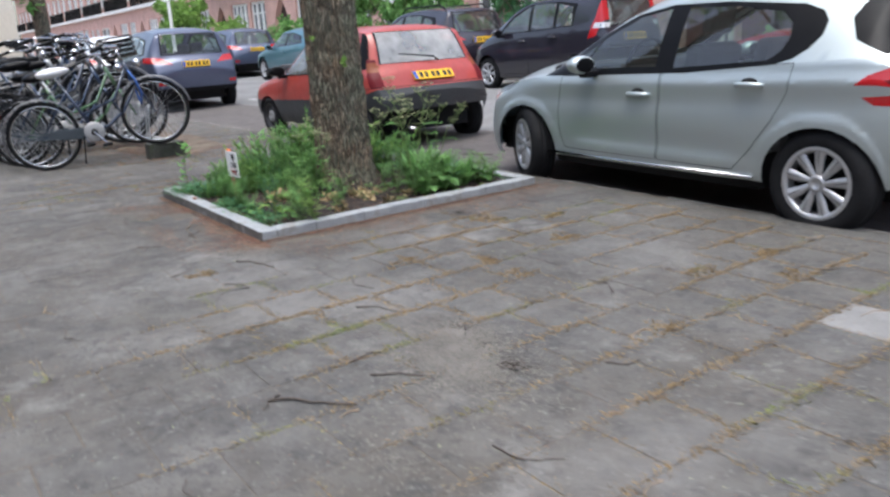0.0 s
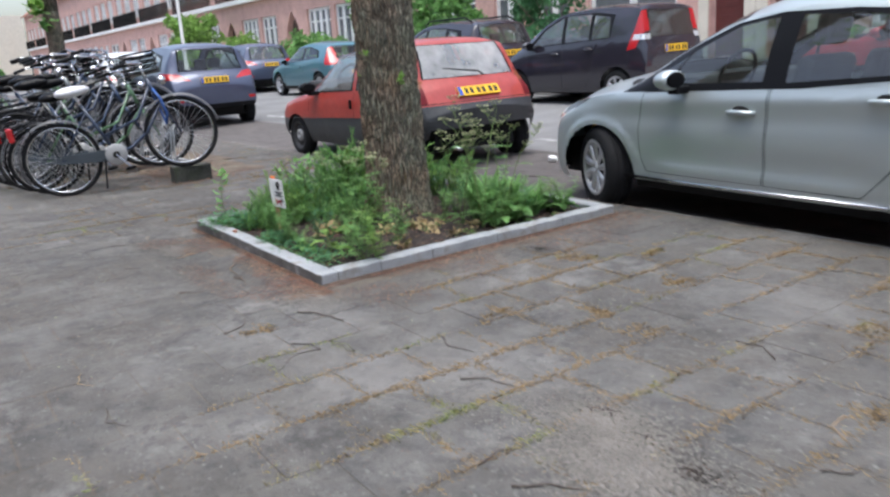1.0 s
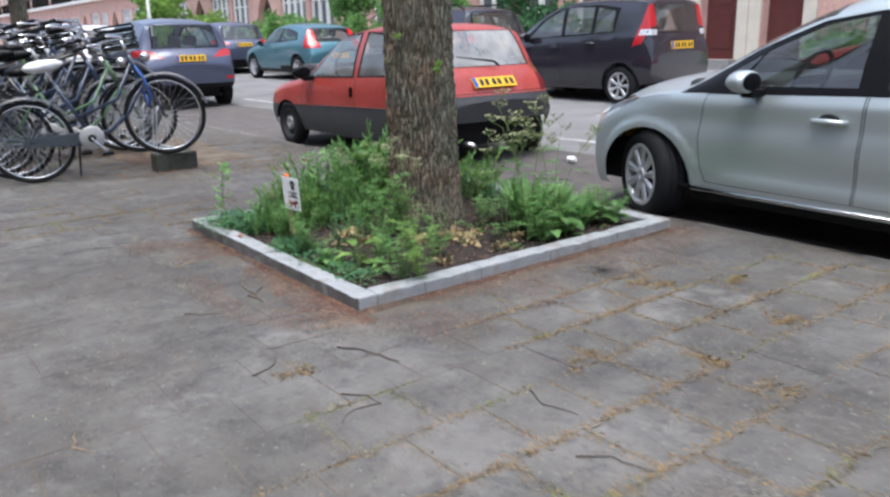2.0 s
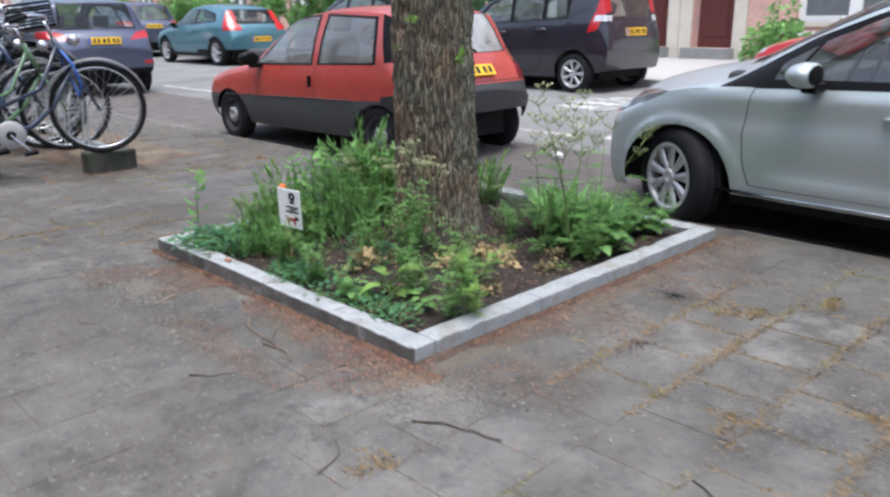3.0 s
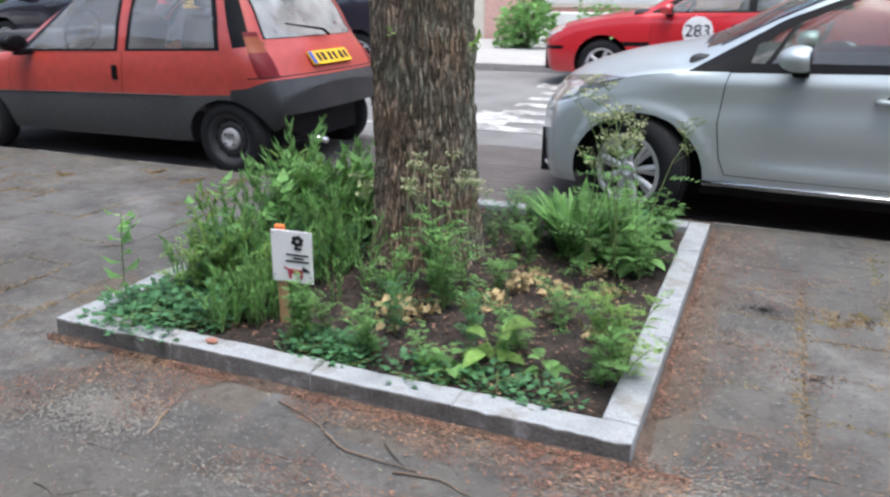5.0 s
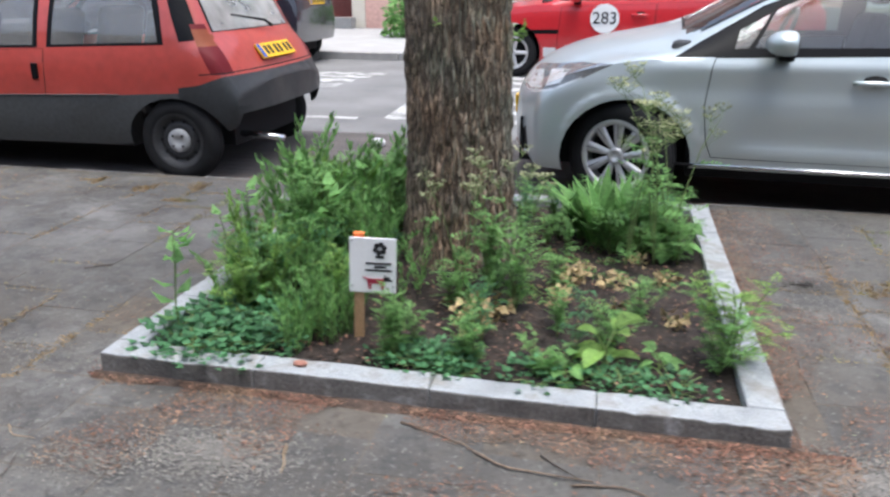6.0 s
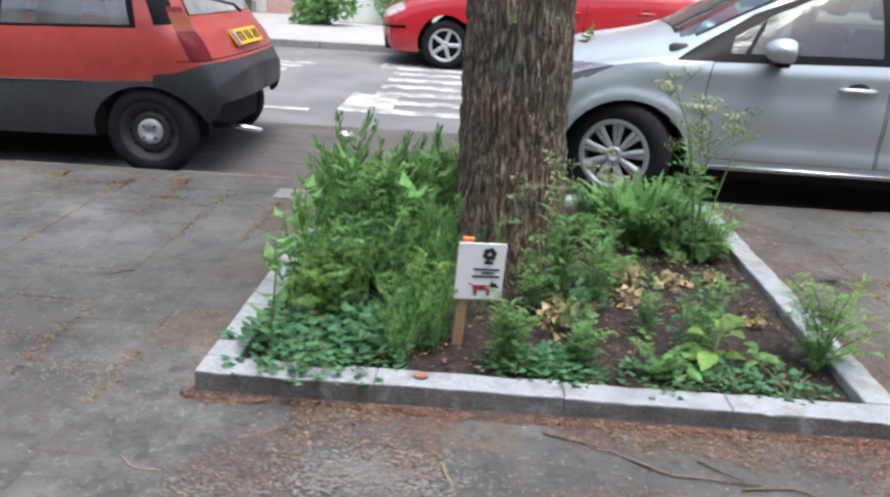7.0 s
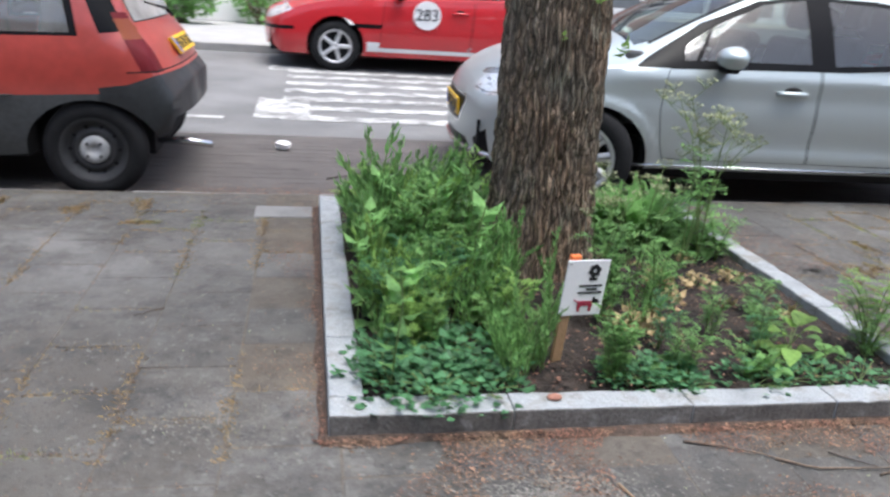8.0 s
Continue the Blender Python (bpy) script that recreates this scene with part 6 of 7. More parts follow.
for i in range(9):
    plant("broad", rp_.uniform(-1.84, -1.4), rp_.uniform(.40, .95), rp_.uniform(.45, .75), i, 0)
for i in range(12):
    plant("creeper", rp_.uniform(-1.86, -1.3), rp_.uniform(.42, 1.9), rp_.uniform(.6, .9), i + 2, 1)
# low dark cover in the front corner and along the front edge
for i in range(14):
    plant("creeper", rp_.uniform(-1.88, -1.42), rp_.uniform(.13, .42), rp_.uniform(.7, 1.1), i)
plant("creeper", -1.72, .06, .8, 3, z=.10)
for i in range(12):
    plant("creeper", rp_.uniform(-1.12, -.25), rp_.uniform(.13, .26), rp_.uniform(.55, .9), i + 3, 1)
for i in range(7):
    plant("feathery", rp_.uniform(-1.15, -.85), rp_.uniform(.15, .35), rp_.uniform(.28, .42), i, 0)
for i in range(4):
    plant("feathery", rp_.uniform(-.95, -.55), rp_.uniform(.3, .65), rp_.uniform(.26, .42), i + 1, 1 if i % 2 else 0)
for i in range(6):
    plant("feathery", rp_.uniform(-1.05, -.68), rp_.uniform(.50, .92), rp_.uniform(.36, .62), i + 4, 0)
for i in range(5):
    plant("dill", rp_.uniform(-.8, -.18), rp_.uniform(.18, 1.0), rp_.uniform(.45, .8), i, 0)
for x, y, s in ((-.48, .30, .8), (-.60, .2, .5), (-.32, .32, .45), (-.92, .24, .45)):
    plant("broad", x, y, s, int(x * -50), 2 if s > .7 else 0)
# bright clumps behind, beside the front wheel of the silver car
for x, y, s in ((-.52, 1.50, 1.0), (-.40, 1.60, .85), (-.60, 1.62, .8), (-.33, 1.74, .6)):
    plant("strap", x, y, s * 1.18, int(x * -60), 0)
for i in range(10):
    plant("broad", rp_.uniform(-.75, -.2), rp_.uniform(1.25, 2.0), rp_.uniform(.6, 1.0), i, 0)
for i in range(7):
    plant("feathery", rp_.uniform(-.84, -.24), rp_.uniform(1.15, 1.92), rp_.uniform(.28, .45), i, 2 if i % 2 else 0)
for x, y, s, a in ((-.30, 1.30, 1.15, 20), (-.42, 1.22, .95, 200), (-.80, .86, .8, 80), (-1.02, .74, .75, 140), (-.24, 1.42, .95, 300)):
    plant("umbel", x, y, s, int(a), 0, a)
for i in range(14):
    plant("feathery", rp_.uniform(-.98, -.22), rp_.uniform(1.42, 2.0), rp_.uniform(.26, .46), i + 3, i % 2)
for i in range(12):
    plant("dill", rp_.uniform(-.95, -.20), rp_.uniform(1.25, 2.0), rp_.uniform(.5, .85), i, 0)
for i in range(5):
    plant("upright", rp_.uniform(-1.22, -.90), rp_.uniform(.48, .82), rp_.uniform(.28, .52), i, 0)
for i in range(12):
    plant("upright", rp_.uniform(-1.50, -1.27), rp_.uniform(.18, .50), rp_.uniform(.26, .46), i + 2, 0)
plant("dill", -.10, .40, 1.0, 1, 2)
plant("dill", -.15, .34, .9, 2, 0)
plant("withered", -.95, .52, 1.0, 1)
plant("withered", -.86, .60, .8, 2)
plant("withered", -.62, 1.02, .7, 3)
for i in range(9):
    plant("withered", rp_.uniform(-.72, -.2), rp_.uniform(.6, 1.3), rp_.uniform(.35, .7), i)
plant("stalk", -1.83, .17, 1.0, 1)
plant("stalk", -1.90, .62, .8, 2)
for i in range(16):
    plant("creeper", rp_.uniform(-.9, -.2), rp_.uniform(.35, 1.6), rp_.uniform(.2, .4), i, 2 if i % 2 else 0)

# ---- bicycles ----
CASEGREY = mat("blue_grey_chain_case", (.055, .068, .080), .5, var=.2)
SPOKE = mat("dull_spoke_steel", (.55, .55, .55), .35, .9, var=.1)


def bike_wheel(parent, x, r=.345, tyre_mat=None):
    w = empty("wheel")
    w.parent = parent
    w.matrix_local = Matrix.Translation((x, 0, r))
    ring = lambda rad, k: [Vector((rad * math.cos(2 * math.pi * i / k), 0, rad * math.sin(2 * math.pi * i / k))) for i in range(k)]
    bm = bmesh.new(); tube(bm, ring(r - .018, 44), .018, 8, True)
    part("tyre", bm, RUBBER, w, smooth=True)
    bm = bmesh.new(); tube(bm, ring(r - .042, 44), .011, 6, True)
    part("rim", bm, CHROME, w, "bright metal rim", True)
    bm = bmesh.new()
    for i in range(32):
        a, b = 2 * math.pi * i / 32, 2 * math.pi * (i + (3 if i % 2 else -3)) / 32
        sy = .03 if i % 4 < 2 else -.03
        tube(bm, [(.018 * math.cos(b), sy, .018 * math.sin(b)), ((r - .045) * math.cos(a), 0, (r - .045) * math.sin(a))], .0014, 3)
    part("spokes", bm, SPOKE, w)
    bm = bmesh.new(); lathe(bm, [(.001, -.05), (.02, -.045), (.02, .045), (.001, .05)], 12)
    part("hub", bm, CHROME, w, smooth=True)
    return w


def fender(parent, x, r, a0, a1, material):
    bm = bmesh.new()
    k = 22
    rows = []
    for i in range(k + 1):
        a = a0 + (a1 - a0) * i / k
        rows.append([bm.verts.new((x + (r + dr) * math.cos(a), y, .345 + (r + dr) * math.sin(a))) for y, dr in ((-.026, -.012), (-.02, .0), (0, .006), (.02, 0), (.026, -.012))])
    for p, q in zip(rows, rows[1:]):
        for m in range(4):
            bm.faces.new((p[m], p[m + 1], q[m + 1], q[m]))
    part("mudguard", bm, material, parent, smooth=True)


def bicycle(m, frame_mat, label, saddle_mat, guard_mat, seed, low_step=True, lock=None, case=True, crate=None, tail=True):
    r = random.Random(seed)
    b = empty("bicycle", m, label, "bicycle", "bicycles in the rack")
    # local: x forward, rear hub at x = 0, front hub at x = 1.1
    bike_wheel(b, 0); bike_wheel(b, 1.10)
    crank, seat_t, head_b, head_t = Vector((.47, 0, .29)), Vector((.30, 0, .80)), Vector((.99, 0, .66)), Vector((.93, 0, .90))
    bm = bmesh.new()
    tube(bm, [crank, seat_t], .016, 8)
    if low_step:
        tube(bm, [head_b, (.80, 0, .42), (.62, 0, .31), crank], .018, 8)
        tube(bm, [head_t - Vector((-.01, 0, .06)), (.75, 0, .56), (.40, 0, .47)], .014, 8)
    else:
        tube(bm, [head_b, crank], .018, 8)
        tube(bm, [head_t - Vector((-.01, 0, .05)), seat_t - Vector((0, 0, .04))], .016, 8)
    tube(bm, [head_b, head_t], .02, 8)
    for s in (-1, 1):
        tube(bm, [crank + Vector((0, s * .03, 0)), (0, s * .06, .345)], .009, 6)
        tube(bm, [seat_t + Vector((.02, s * .02, -.08)), (0, s * .06, .345)], .008, 6)
    part("frame", bm, frame_mat, b, smooth=True)
    bm = bmesh.new()
    for s in (-1, 1):
        tube(bm, [head_b + Vector((0, s * .03, 0)), (1.02, s * .055, .58), (1.10, s * .055, .345)], [.014, .012, .009], 6)
    part("fork", bm, frame_mat, b, smooth=True)
    bm = bmesh.new()
    tube(bm, [head_t, (.91, 0, 1.02)], .013, 8)
    tube(bm, [(.70, -.27, 1.06), (.82, -.24, 1.08), (.92, -.12, 1.05), (.93, 0, 1.02), (.92, .12, 1.05), (.82, .24, 1.08), (.70, .27, 1.06)], .011, 8)
    part("handlebar", bm, CHROME, b, smooth=True)
    for s in (-1, 1):
        bm = bmesh.new(); tube(bm, [(.68, s * .275, 1.058), (.80, s * .245, 1.077)], .017, 8)
        part("grip", bm, BLACK, b)
    bm = bmesh.new()
    bmesh.ops.create_uvsphere(bm, u_segments=16, v_segments=10, radius=1, matrix=Matrix.Translation((.24, 0, .93)) @ Matrix.Diagonal((.13, .10, .05, 1)))
    for v in bm.verts:
        if v.co.x > .26:
            v.co.y *= .45
            v.co.x += (v.co.x - .26) * .5
    part("saddle", bm, saddle_mat, b, smooth=True)
    bm = bmesh.new(); tube(bm, [seat_t, (.27, 0, .90)], .012, 8)
    part("seat_post", bm, CHROME, b)
    fender(b, 0, .37, radians(20), radians(205), guard_mat)
    fender(b, 1.10, .37, radians(5), radians(150), guard_mat)
    bm = bmesh.new()
    for s in (-.06, .06):
        tube(bm, [(.20, s, .74), (-.05, s, .74), (-.30, s, .74)], .006, 5)
        tube(bm, [(-.22, s, .74), (0, s, .36)], .005, 5)
    for xx in (.1, -.1, -.28):
        tube(bm, [(xx, -.06, .74), (xx, .06, .74)], .005, 5)
    part("luggage_rack", bm, BLACK, b)
    if case:
        bm = bmesh.new()
        pts = [(-.06, .345), (-.03, .375), (.02, .382), (.42, .352), (.46, .335), (.46, .245), (.42, .235), (.02, .308), (-.03, .315)]
        a = [bm.verts.new((x, -.065, z)) for x, z in pts]
        c = [bm.verts.new((x, -.03, z)) for x, z in pts]
        bm.faces.new(a); bm.faces.new(c[::-1])
        for i in range(len(pts)):
            j = (i + 1) % len(pts)
            bm.faces.new((a[i], c[i], c[j], a[j]))
        part("chain_case", bm, CASEGREY, b, "slim grey chain case")
    bm = bmesh.new()
    lathe(bm, [(.03, -.004), (.092, .0), (.10, .006), (.10, .03), (.001, .03)], 28, Matrix.Translation((.47, -.078, .29)))
    part("chain_ring", bm, CAPGREY, b, "pale grey round chain cover", True)
    bm = bmesh.new()
    lathe(bm, [(.001, -.012), (.032, -.010), (.034, .004), (.001, .004)], 16, Matrix.Translation((.47, -.078, .29)))
    part("crank_boss", bm, BLACK, b, smooth=True)
    bm = bmesh.new()
    tube(bm, [(.47, -.10, .29), (.56, -.105, .15)], .008, 6); tube(bm, [(.47, .08, .29), (.38, .09, .43)], .008, 6)
    tube(bm, [(.47, -.10, .29), (.47, .08, .29)], .012, 6)
    part("crank", bm, CHROME, b)
    for p in ((.56, -.15, .15), (.38, .13, .43)):
        part("pedal", boxbm((p[0] - .045, p[1] - .04, p[2] - .012), (p[0] + .045, p[1] + .04, p[2] + .012), .004), BLACK, b)
    if tail:
        part("tail_lamp", boxbm((-.375, -.05, .60), (-.32, .05, .735), .018), REDLIGHT, b, "red tail lamp")
    bm = bmesh.new()
    bmesh.ops.create_uvsphere(bm, u_segments=12, v_segments=8, radius=.045, matrix=Matrix.Translation((1.06, 0, .86)))
    part("headlamp", bm, CHROME, b, smooth=True)
    bm = bmesh.new()
    tube(bm, [(.36, -.06, .27), (.30, -.16, .01)], .009, 6)
    part("kickstand", bm, BLACK, b)
    if lock:
        bm = bmesh.new()
        tube(bm, [(.96, -.05, .80), (1.0, -.10, .70), (1.02, -.09, .56), (.99, -.06, .46), (.97, .04, .60), (.95, .05, .74)], .012, 8, True)
        part("lock_chain", bm, lock, b, "blue sleeved chain lock", True)
    if crate:
        base = part("front_crate", boxbm((1.0, -.17, .84), (1.34, .17, .855)), crate, b, "dark slatted front crate")
        for i in range(4):
            z = .87 + i * .052
            for a, c in (((1.0, -.17), (1.34, -.16)), ((1.0, .16), (1.34, .17)), ((1.0, -.158), (1.01, .158)), ((1.33, -.158), (1.34, .158))):
                part("slat", boxbm((a[0], a[1], z), (c[0], c[1], z + .018)), crate, base)
    return b


BK_BLACK = paint("black_bicycle_paint", (.02, .02, .022), 0, .4, .1)
BK_NAVY = paint("navy_bicycle_paint", (.02, .035, .07), 0, .4, .1)
BK_GREEN = paint("green_bicycle_paint", (.10, .20, .10), 0, .45, .1)
BK_BLUE = paint("blue_bicycle_paint", (.022, .045, .095), 0, .4, .1)
BK_GREY = paint("grey_bicycle_paint", (.25, .27, .28), .3, .4, .1)
WHITECOVER = mat("white_saddle_cover", (.72, .72, .74), .5, var=.06)
BLUELOCK = mat("blue_lock_sleeve", (.03, .10, .33), .6, var=.15)
GUARDGREY = mat("worn_grey_mudguard", (.13, .13, .135), .5, .2, var=.2)


def bike_at(rx, ry, heading, *args, **kw):
    return bicycle(Matrix.Translation((rx, ry, pave_z(rx))) @ Matrix.Rotation(radians(heading), 4, "Z") @ Matrix.Rotation(radians(kw.pop("tilt", 3)), 4, "X") @ Matrix.Rotation(radians(-kw.pop("rise", 8)), 4, "Y") @ Matrix.Scale(kw.pop("size", 1.0), 4), *args, **kw)


bike_at(-4.72, -.33, 76, BK_NAVY, "dark navy town bicycle with a white saddle cover", WHITECOVER, GUARDGREY, 1, lock=BLUELOCK, tilt=2, rise=8.5, size=1.03)
bike_at(-5.10, -.42, 80, BK_GREEN, "green step through bicycle leaning in the rack", BLACK, BLACK, 2, tilt=7)
bike_at(-5.40, -.50, 74, BK_BLUE, "blue framed bicycle in the rack", BLACK, GUARDGREY, 3, tilt=-4)
cols = [BK_BLACK, BK_NAVY, BK_GREY, BK_BLACK, BK_BLUE, BK_GREY, BK_GREY, BK_BLACK, BK_GREEN, BK_NAVY]
rbk = random.Random(9)
for i in range(15):
    bike_at(-5.75 - i * .29 + rbk.uniform(-.06, .06), -.48 + rbk.uniform(-.2, .18), 72 + rbk.uniform(-14, 14), cols[i % 10], "dark town bicycle parked in the crowded rack", BLACK, rbk.choice((BLACK, GUARDGREY)), 10 + i, low_step=i % 3 != 0, crate=BLACK if i in (2, 6, 10) else None, size=rbk.uniform(1.08, 1.2), tilt=rbk.uniform(-6, 8))

rack = empty("bicycle_rack", Matrix.Translation((0, 0, .018)), "bicycle rack of steel hoops on concrete blocks", "bicycle rack")
for x in (-4.56, -7.2, -9.8):
    blk = boxbm((x - .09, .58, -.02), (x + .10, .96, .17), .015)
    part("concrete_block", blk, mat("mossy_concrete", (.055, .056, .048), .95, var=.4, scale=9, second=(.035, .042, .024), mix_scale=6, bump=.3), rack, "mossy concrete block")
bm = bmesh.new()
tube(bm, [(-4.5, .76, .20), (-7, .76, .20), (-9.9, .76, .20)], .022, 8)
part("rail", bm, GALV, rack)
for i in range(13):
    x = -4.62 - i * .41
    bm = bmesh.new()
    tube(bm, [(x - .05, .62, .15), (x - .05, .66, .55), (x, .70, .60), (x + .05, .66, .55), (x + .05, .62, .15)], .009, 6)
    part("hoop", bm, GALV, rack)

# trodden earth under the rack
dv, df = [], []
nx, ny = 70, 26
for i in range(nx + 1):
    for j in range(ny + 1):
        x, y = -10.6 + 6.2 * i / nx, .45 + 1.3 * j / ny
        e = min(i, nx - i, j, ny - j) / 4.0
        wob = .3 * noise.noise(Vector((x * 1.7, y * 1.7, 1))) + .1 * noise.noise(Vector((x * 6, y * 6, 1)))
        z = .012 * min(1, e) * (.5 + noise.noise(Vector((x * 3, y * 3, 9)))) + .006 - (.02 if e < .6 else 0)
        dv.append((x + wob, y + wob * .6, z + pave_z(x)))
for i in range(nx):
    for j in range(ny):
        df.append((i * (ny + 1) + j, (i + 1) * (ny + 1) + j, (i + 1) * (ny + 1) + j + 1, i * (ny + 1) + j + 1))
tagged(ob_from("bare_earth", dv, df, DIRT, None, True), "brown trodden earth strip under the bicycle rack", "earth", kind="structure")

# ---- fallen twigs, litter, joint grass ----
def twig(pts, rad, material=None, label="thin dead twig lying on the pavement"):
    bm = bmesh.new()
    rad *= .66
    r = random.Random(int(pts[0][0] * 1000))
    P = [Vector((x, y, rad * .9 + .002 + (pave_z(x) if y < 2.44 else -.01))) for x, y in pts]
    Q = [P[0]]
    for a, b in zip(P, P[1:]):
        for k in (1, 2, 3):
            Q.append(a.lerp(b, k / 3) + Vector((r.uniform(-.006, .006), r.uniform(-.006, .006), r.uniform(0, .003))))
    tube(bm, Q, [rad * (1.1 - .6 * i / (len(Q) - 1)) for i in range(len(Q))], 6)
    return tagged(part("twig", bm, material or TWIG, None, smooth=True), label, "twig", "fallen twigs")


twig([(2.017, -0.825), (2.066, -0.758), (2.153, -0.701), (2.249, -0.625)], .007, None, "curved dark branch piece lying on the pavement")
twig([(1.998, -0.777), (2.037, -0.835), (2.075, -0.864)], .005)
twig([(2.075, -0.471), (2.143, -0.385), (2.22, -0.338)], .005)
twig([(1.93, -0.47), (1.901, -0.384), (1.94, -0.336)], .004)
twig([(0.286, -0.269), (0.364, -0.212), (0.461, -0.184), (0.549, -0.165)], .006, None, "dark curved twig near the bed corner")
twig([(-1.024, -0.079), (-0.918, -0.118), (-0.792, -0.177)], .005, BROWNTWIG)
twig([(-0.802, -0.177), (-0.705, -0.235), (-0.498, -0.251)], .006, BROWNTWIG, "knobbly dead branch lying by the kerb")
twig([(-0.547, -0.27), (-0.43, -0.251), (-0.333, -0.29)], .005, BROWNTWIG)
twig([(-1.286, -0.251), (-1.248, -0.368)], .005, PALETWIG, "pale broken twig by the kerb")
twig([(-0.628, -0.158), (-0.527, -0.25)], .004)
twig([(0.646, -0.464), (0.714, -0.406), (0.792, -0.407)], .004)
twig([(-0.498, -0.589), (-0.43, -0.541), (-0.391, -0.464)], .004)
twig([(1.034, 0.035), (1.131, -0.004), (1.257, 0.033)], .004)
twig([(1.421, -0.16), (1.489, -0.083), (1.611, -0.066)], .004)
twig([(-2.574, 0.876), (-2.672, 0.809)], .004)
twig([(-2.2, 3.68), (-2.02, 3.6), (-1.82, 3.46), (-1.78, 3.36)], .006, None, "thin twig lying in the parking bay")
twig([(-1.95, 2.95), (-1.8, 3.05), (-1.65, 3.1)], .007)
for i in range(26):
    rt = random.Random(100 + i)
    x, y, a, L = rt.uniform(-2.9, 3.4), rt.uniform(-1.5, -.05), rt.uniform(0, 6.28), rt.uniform(.04, .12)
    if i % 3 == 0:
        x, y = rt.uniform(.1, 3.3), rt.uniform(-.6, 2.0)
    twig([(x, y), (x + L * math.cos(a), y + L * math.sin(a)), (x + L * 1.8 * math.cos(a + .4), y + L * 1.8 * math.sin(a + .4))], rt.uniform(.002, .004), PALETWIG if i % 4 == 0 else None)

lt = bmesh.new()
bmesh.ops.create_icosphere(lt, subdivisions=3, radius=.05, matrix=Matrix.Translation((-2.24, 3.70, road_z(3.7) + .035)) @ Matrix.Diagonal((1, .8, .7, 1)))
for v in lt.verts:
    v.co += Vector((noise.noise(v.co * 40), noise.noise(v.co * 40 + Vector((5, 0, 0))), .3 * noise.noise(v.co * 30))) * .022
tagged(part("crumpled_paper", lt, SIGNWHITE), "crumpled white paper lying in the parking bay", "litter")


def flake(v, f, r, x, y, z, s):
    a = r.uniform(0, 6.28)
    d, e = Vector((math.cos(a), math.sin(a), r.uniform(-.15, .25))), Vector((-math.sin(a), math.cos(a), r.uniform(-.2, .2)))
    if y < 2.44 and not (BX < x < 0 and 0 < y < BY):
        z += pave_z(x)
    p = Vector((x, y, z + .004 + r.uniform(0, .006)))
    k = len(v)
    w = s * r.uniform(.3, .6)
    v += [p - d * s * .5, p + e * w * .5, p + d * s * .5, p - e * w * .5 + Vector((0, 0, s * .1))]
    f += [(k, k + 1, k + 2), (k, k + 2, k + 3)]


lv, lf = [], []
rl = random.Random(4)
for _ in range(52000):
    d = rl.random() ** 2.2
    side = rl.random()
    if side < .46:
        x, y = rl.uniform(-2.05, .15), -.008 - d * .46
    elif side < .80:
        x, y = .008 + d * .6, rl.uniform(-.1, 2.3)
    elif side < .9:
        x, y = BX - .006 - d * .22, rl.uniform(-.05, 2.2)
    else:
        x, y = rl.uniform(-2.8, .2), 2.2 + rl.uniform(0, .5)
    if noise.noise(Vector((x * 3.1, y * 3.1, 2))) < -.32 + .55 * d:
        continue
    flake(lv, lf, rl, x, y, 0 if y < 2.44 else -.02, rl.uniform(.003, .011))
for _ in range(26000):
    x, y = rl.uniform(-5, 3.6), rl.uniform(-1.7, 2.4)
    if BX < x < 0 and 0 < y < BY:
        continue
    if noise.noise(Vector((x * 1.3, y * 1.3, 7))) < rl.uniform(-.6, .4):
        continue
    flake(lv, lf, rl, x, y, -.0035, rl.uniform(.003, .009))
for _ in range(9000):
    x, y = rl.uniform(-7, 3), rl.uniform(2.47, 4.1)
    if noise.noise(Vector((x * 1.5, y * 1.5, 3))) < rl.uniform(-.5, .4):
        continue
    flake(lv, lf, rl, x, y, road_z(y) - .002, rl.uniform(.004, .012))
for _ in range(3800):
    x, y = rl.gauss(-2.35, .45), 2.46 + abs(rl.gauss(0, .16))
    flake(lv, lf, rl, x, y, road_z(y) - .001, rl.uniform(.005, .018))
for _ in range(700):
    flake(lv, lf, rl, rl.uniform(-9.5, -3.9), rl.uniform(.4, 2.3), .008, rl.uniform(.012, .04))
for _ in range(5000):
    flake(lv, lf, rl, rl.uniform(-7.5, -4.2), rl.gauss(.75, .35), .008, rl.uniform(.008, .026))
# litter caught in the joints between the pavers
for _ in range(26000):
    k = rl.randint(-18, 14)
    jx = .12 + .3 * k
    x, y = (jx + rl.gauss(0, .010), rl.uniform(-1.8, 2.35)) if rl.random() < .5 else (jx + rl.uniform(0, .3), (-.02 if k % 2 == 0 else .13) + .3 * rl.randint(-6, 7) + rl.gauss(0, .010))
    if (BX < x < 0 and 0 < y < BY) or y > 2.4 or noise.noise(Vector((x * 1.6, y * 1.6, 5))) + .4 * noise.noise(Vector((x * 6, y * 6, 5))) < rl.uniform(-.25, .35):
        continue
    if y < -.45 and rl.random() < min(.9, (-.45 - y) * 2.2 + .3):
        continue
    flake(lv, lf, rl, x, y, -.0035, rl.uniform(.003, .010))
for _ in range(4000):
    d = rl.random() ** 2.4
    x, y = (rl.uniform(-2.05, .15), -.008 - d * .40) if rl.random() < .56 else (.008 + d * .5, rl.uniform(-.1, 2.2))
    if noise.noise(Vector((x * 3.1, y * 3.1, 2))) < rl.uniform(-.5, .35) + .4 * d:
        continue
    flake(lv, lf, rl, x, y, .002, rl.uniform(.008, .020))
tagged(ob_from("leaf_litter", lv, lf, LITTER), "reddish brown dry leaf litter along the kerb", "leaf litter", kind="stuff")
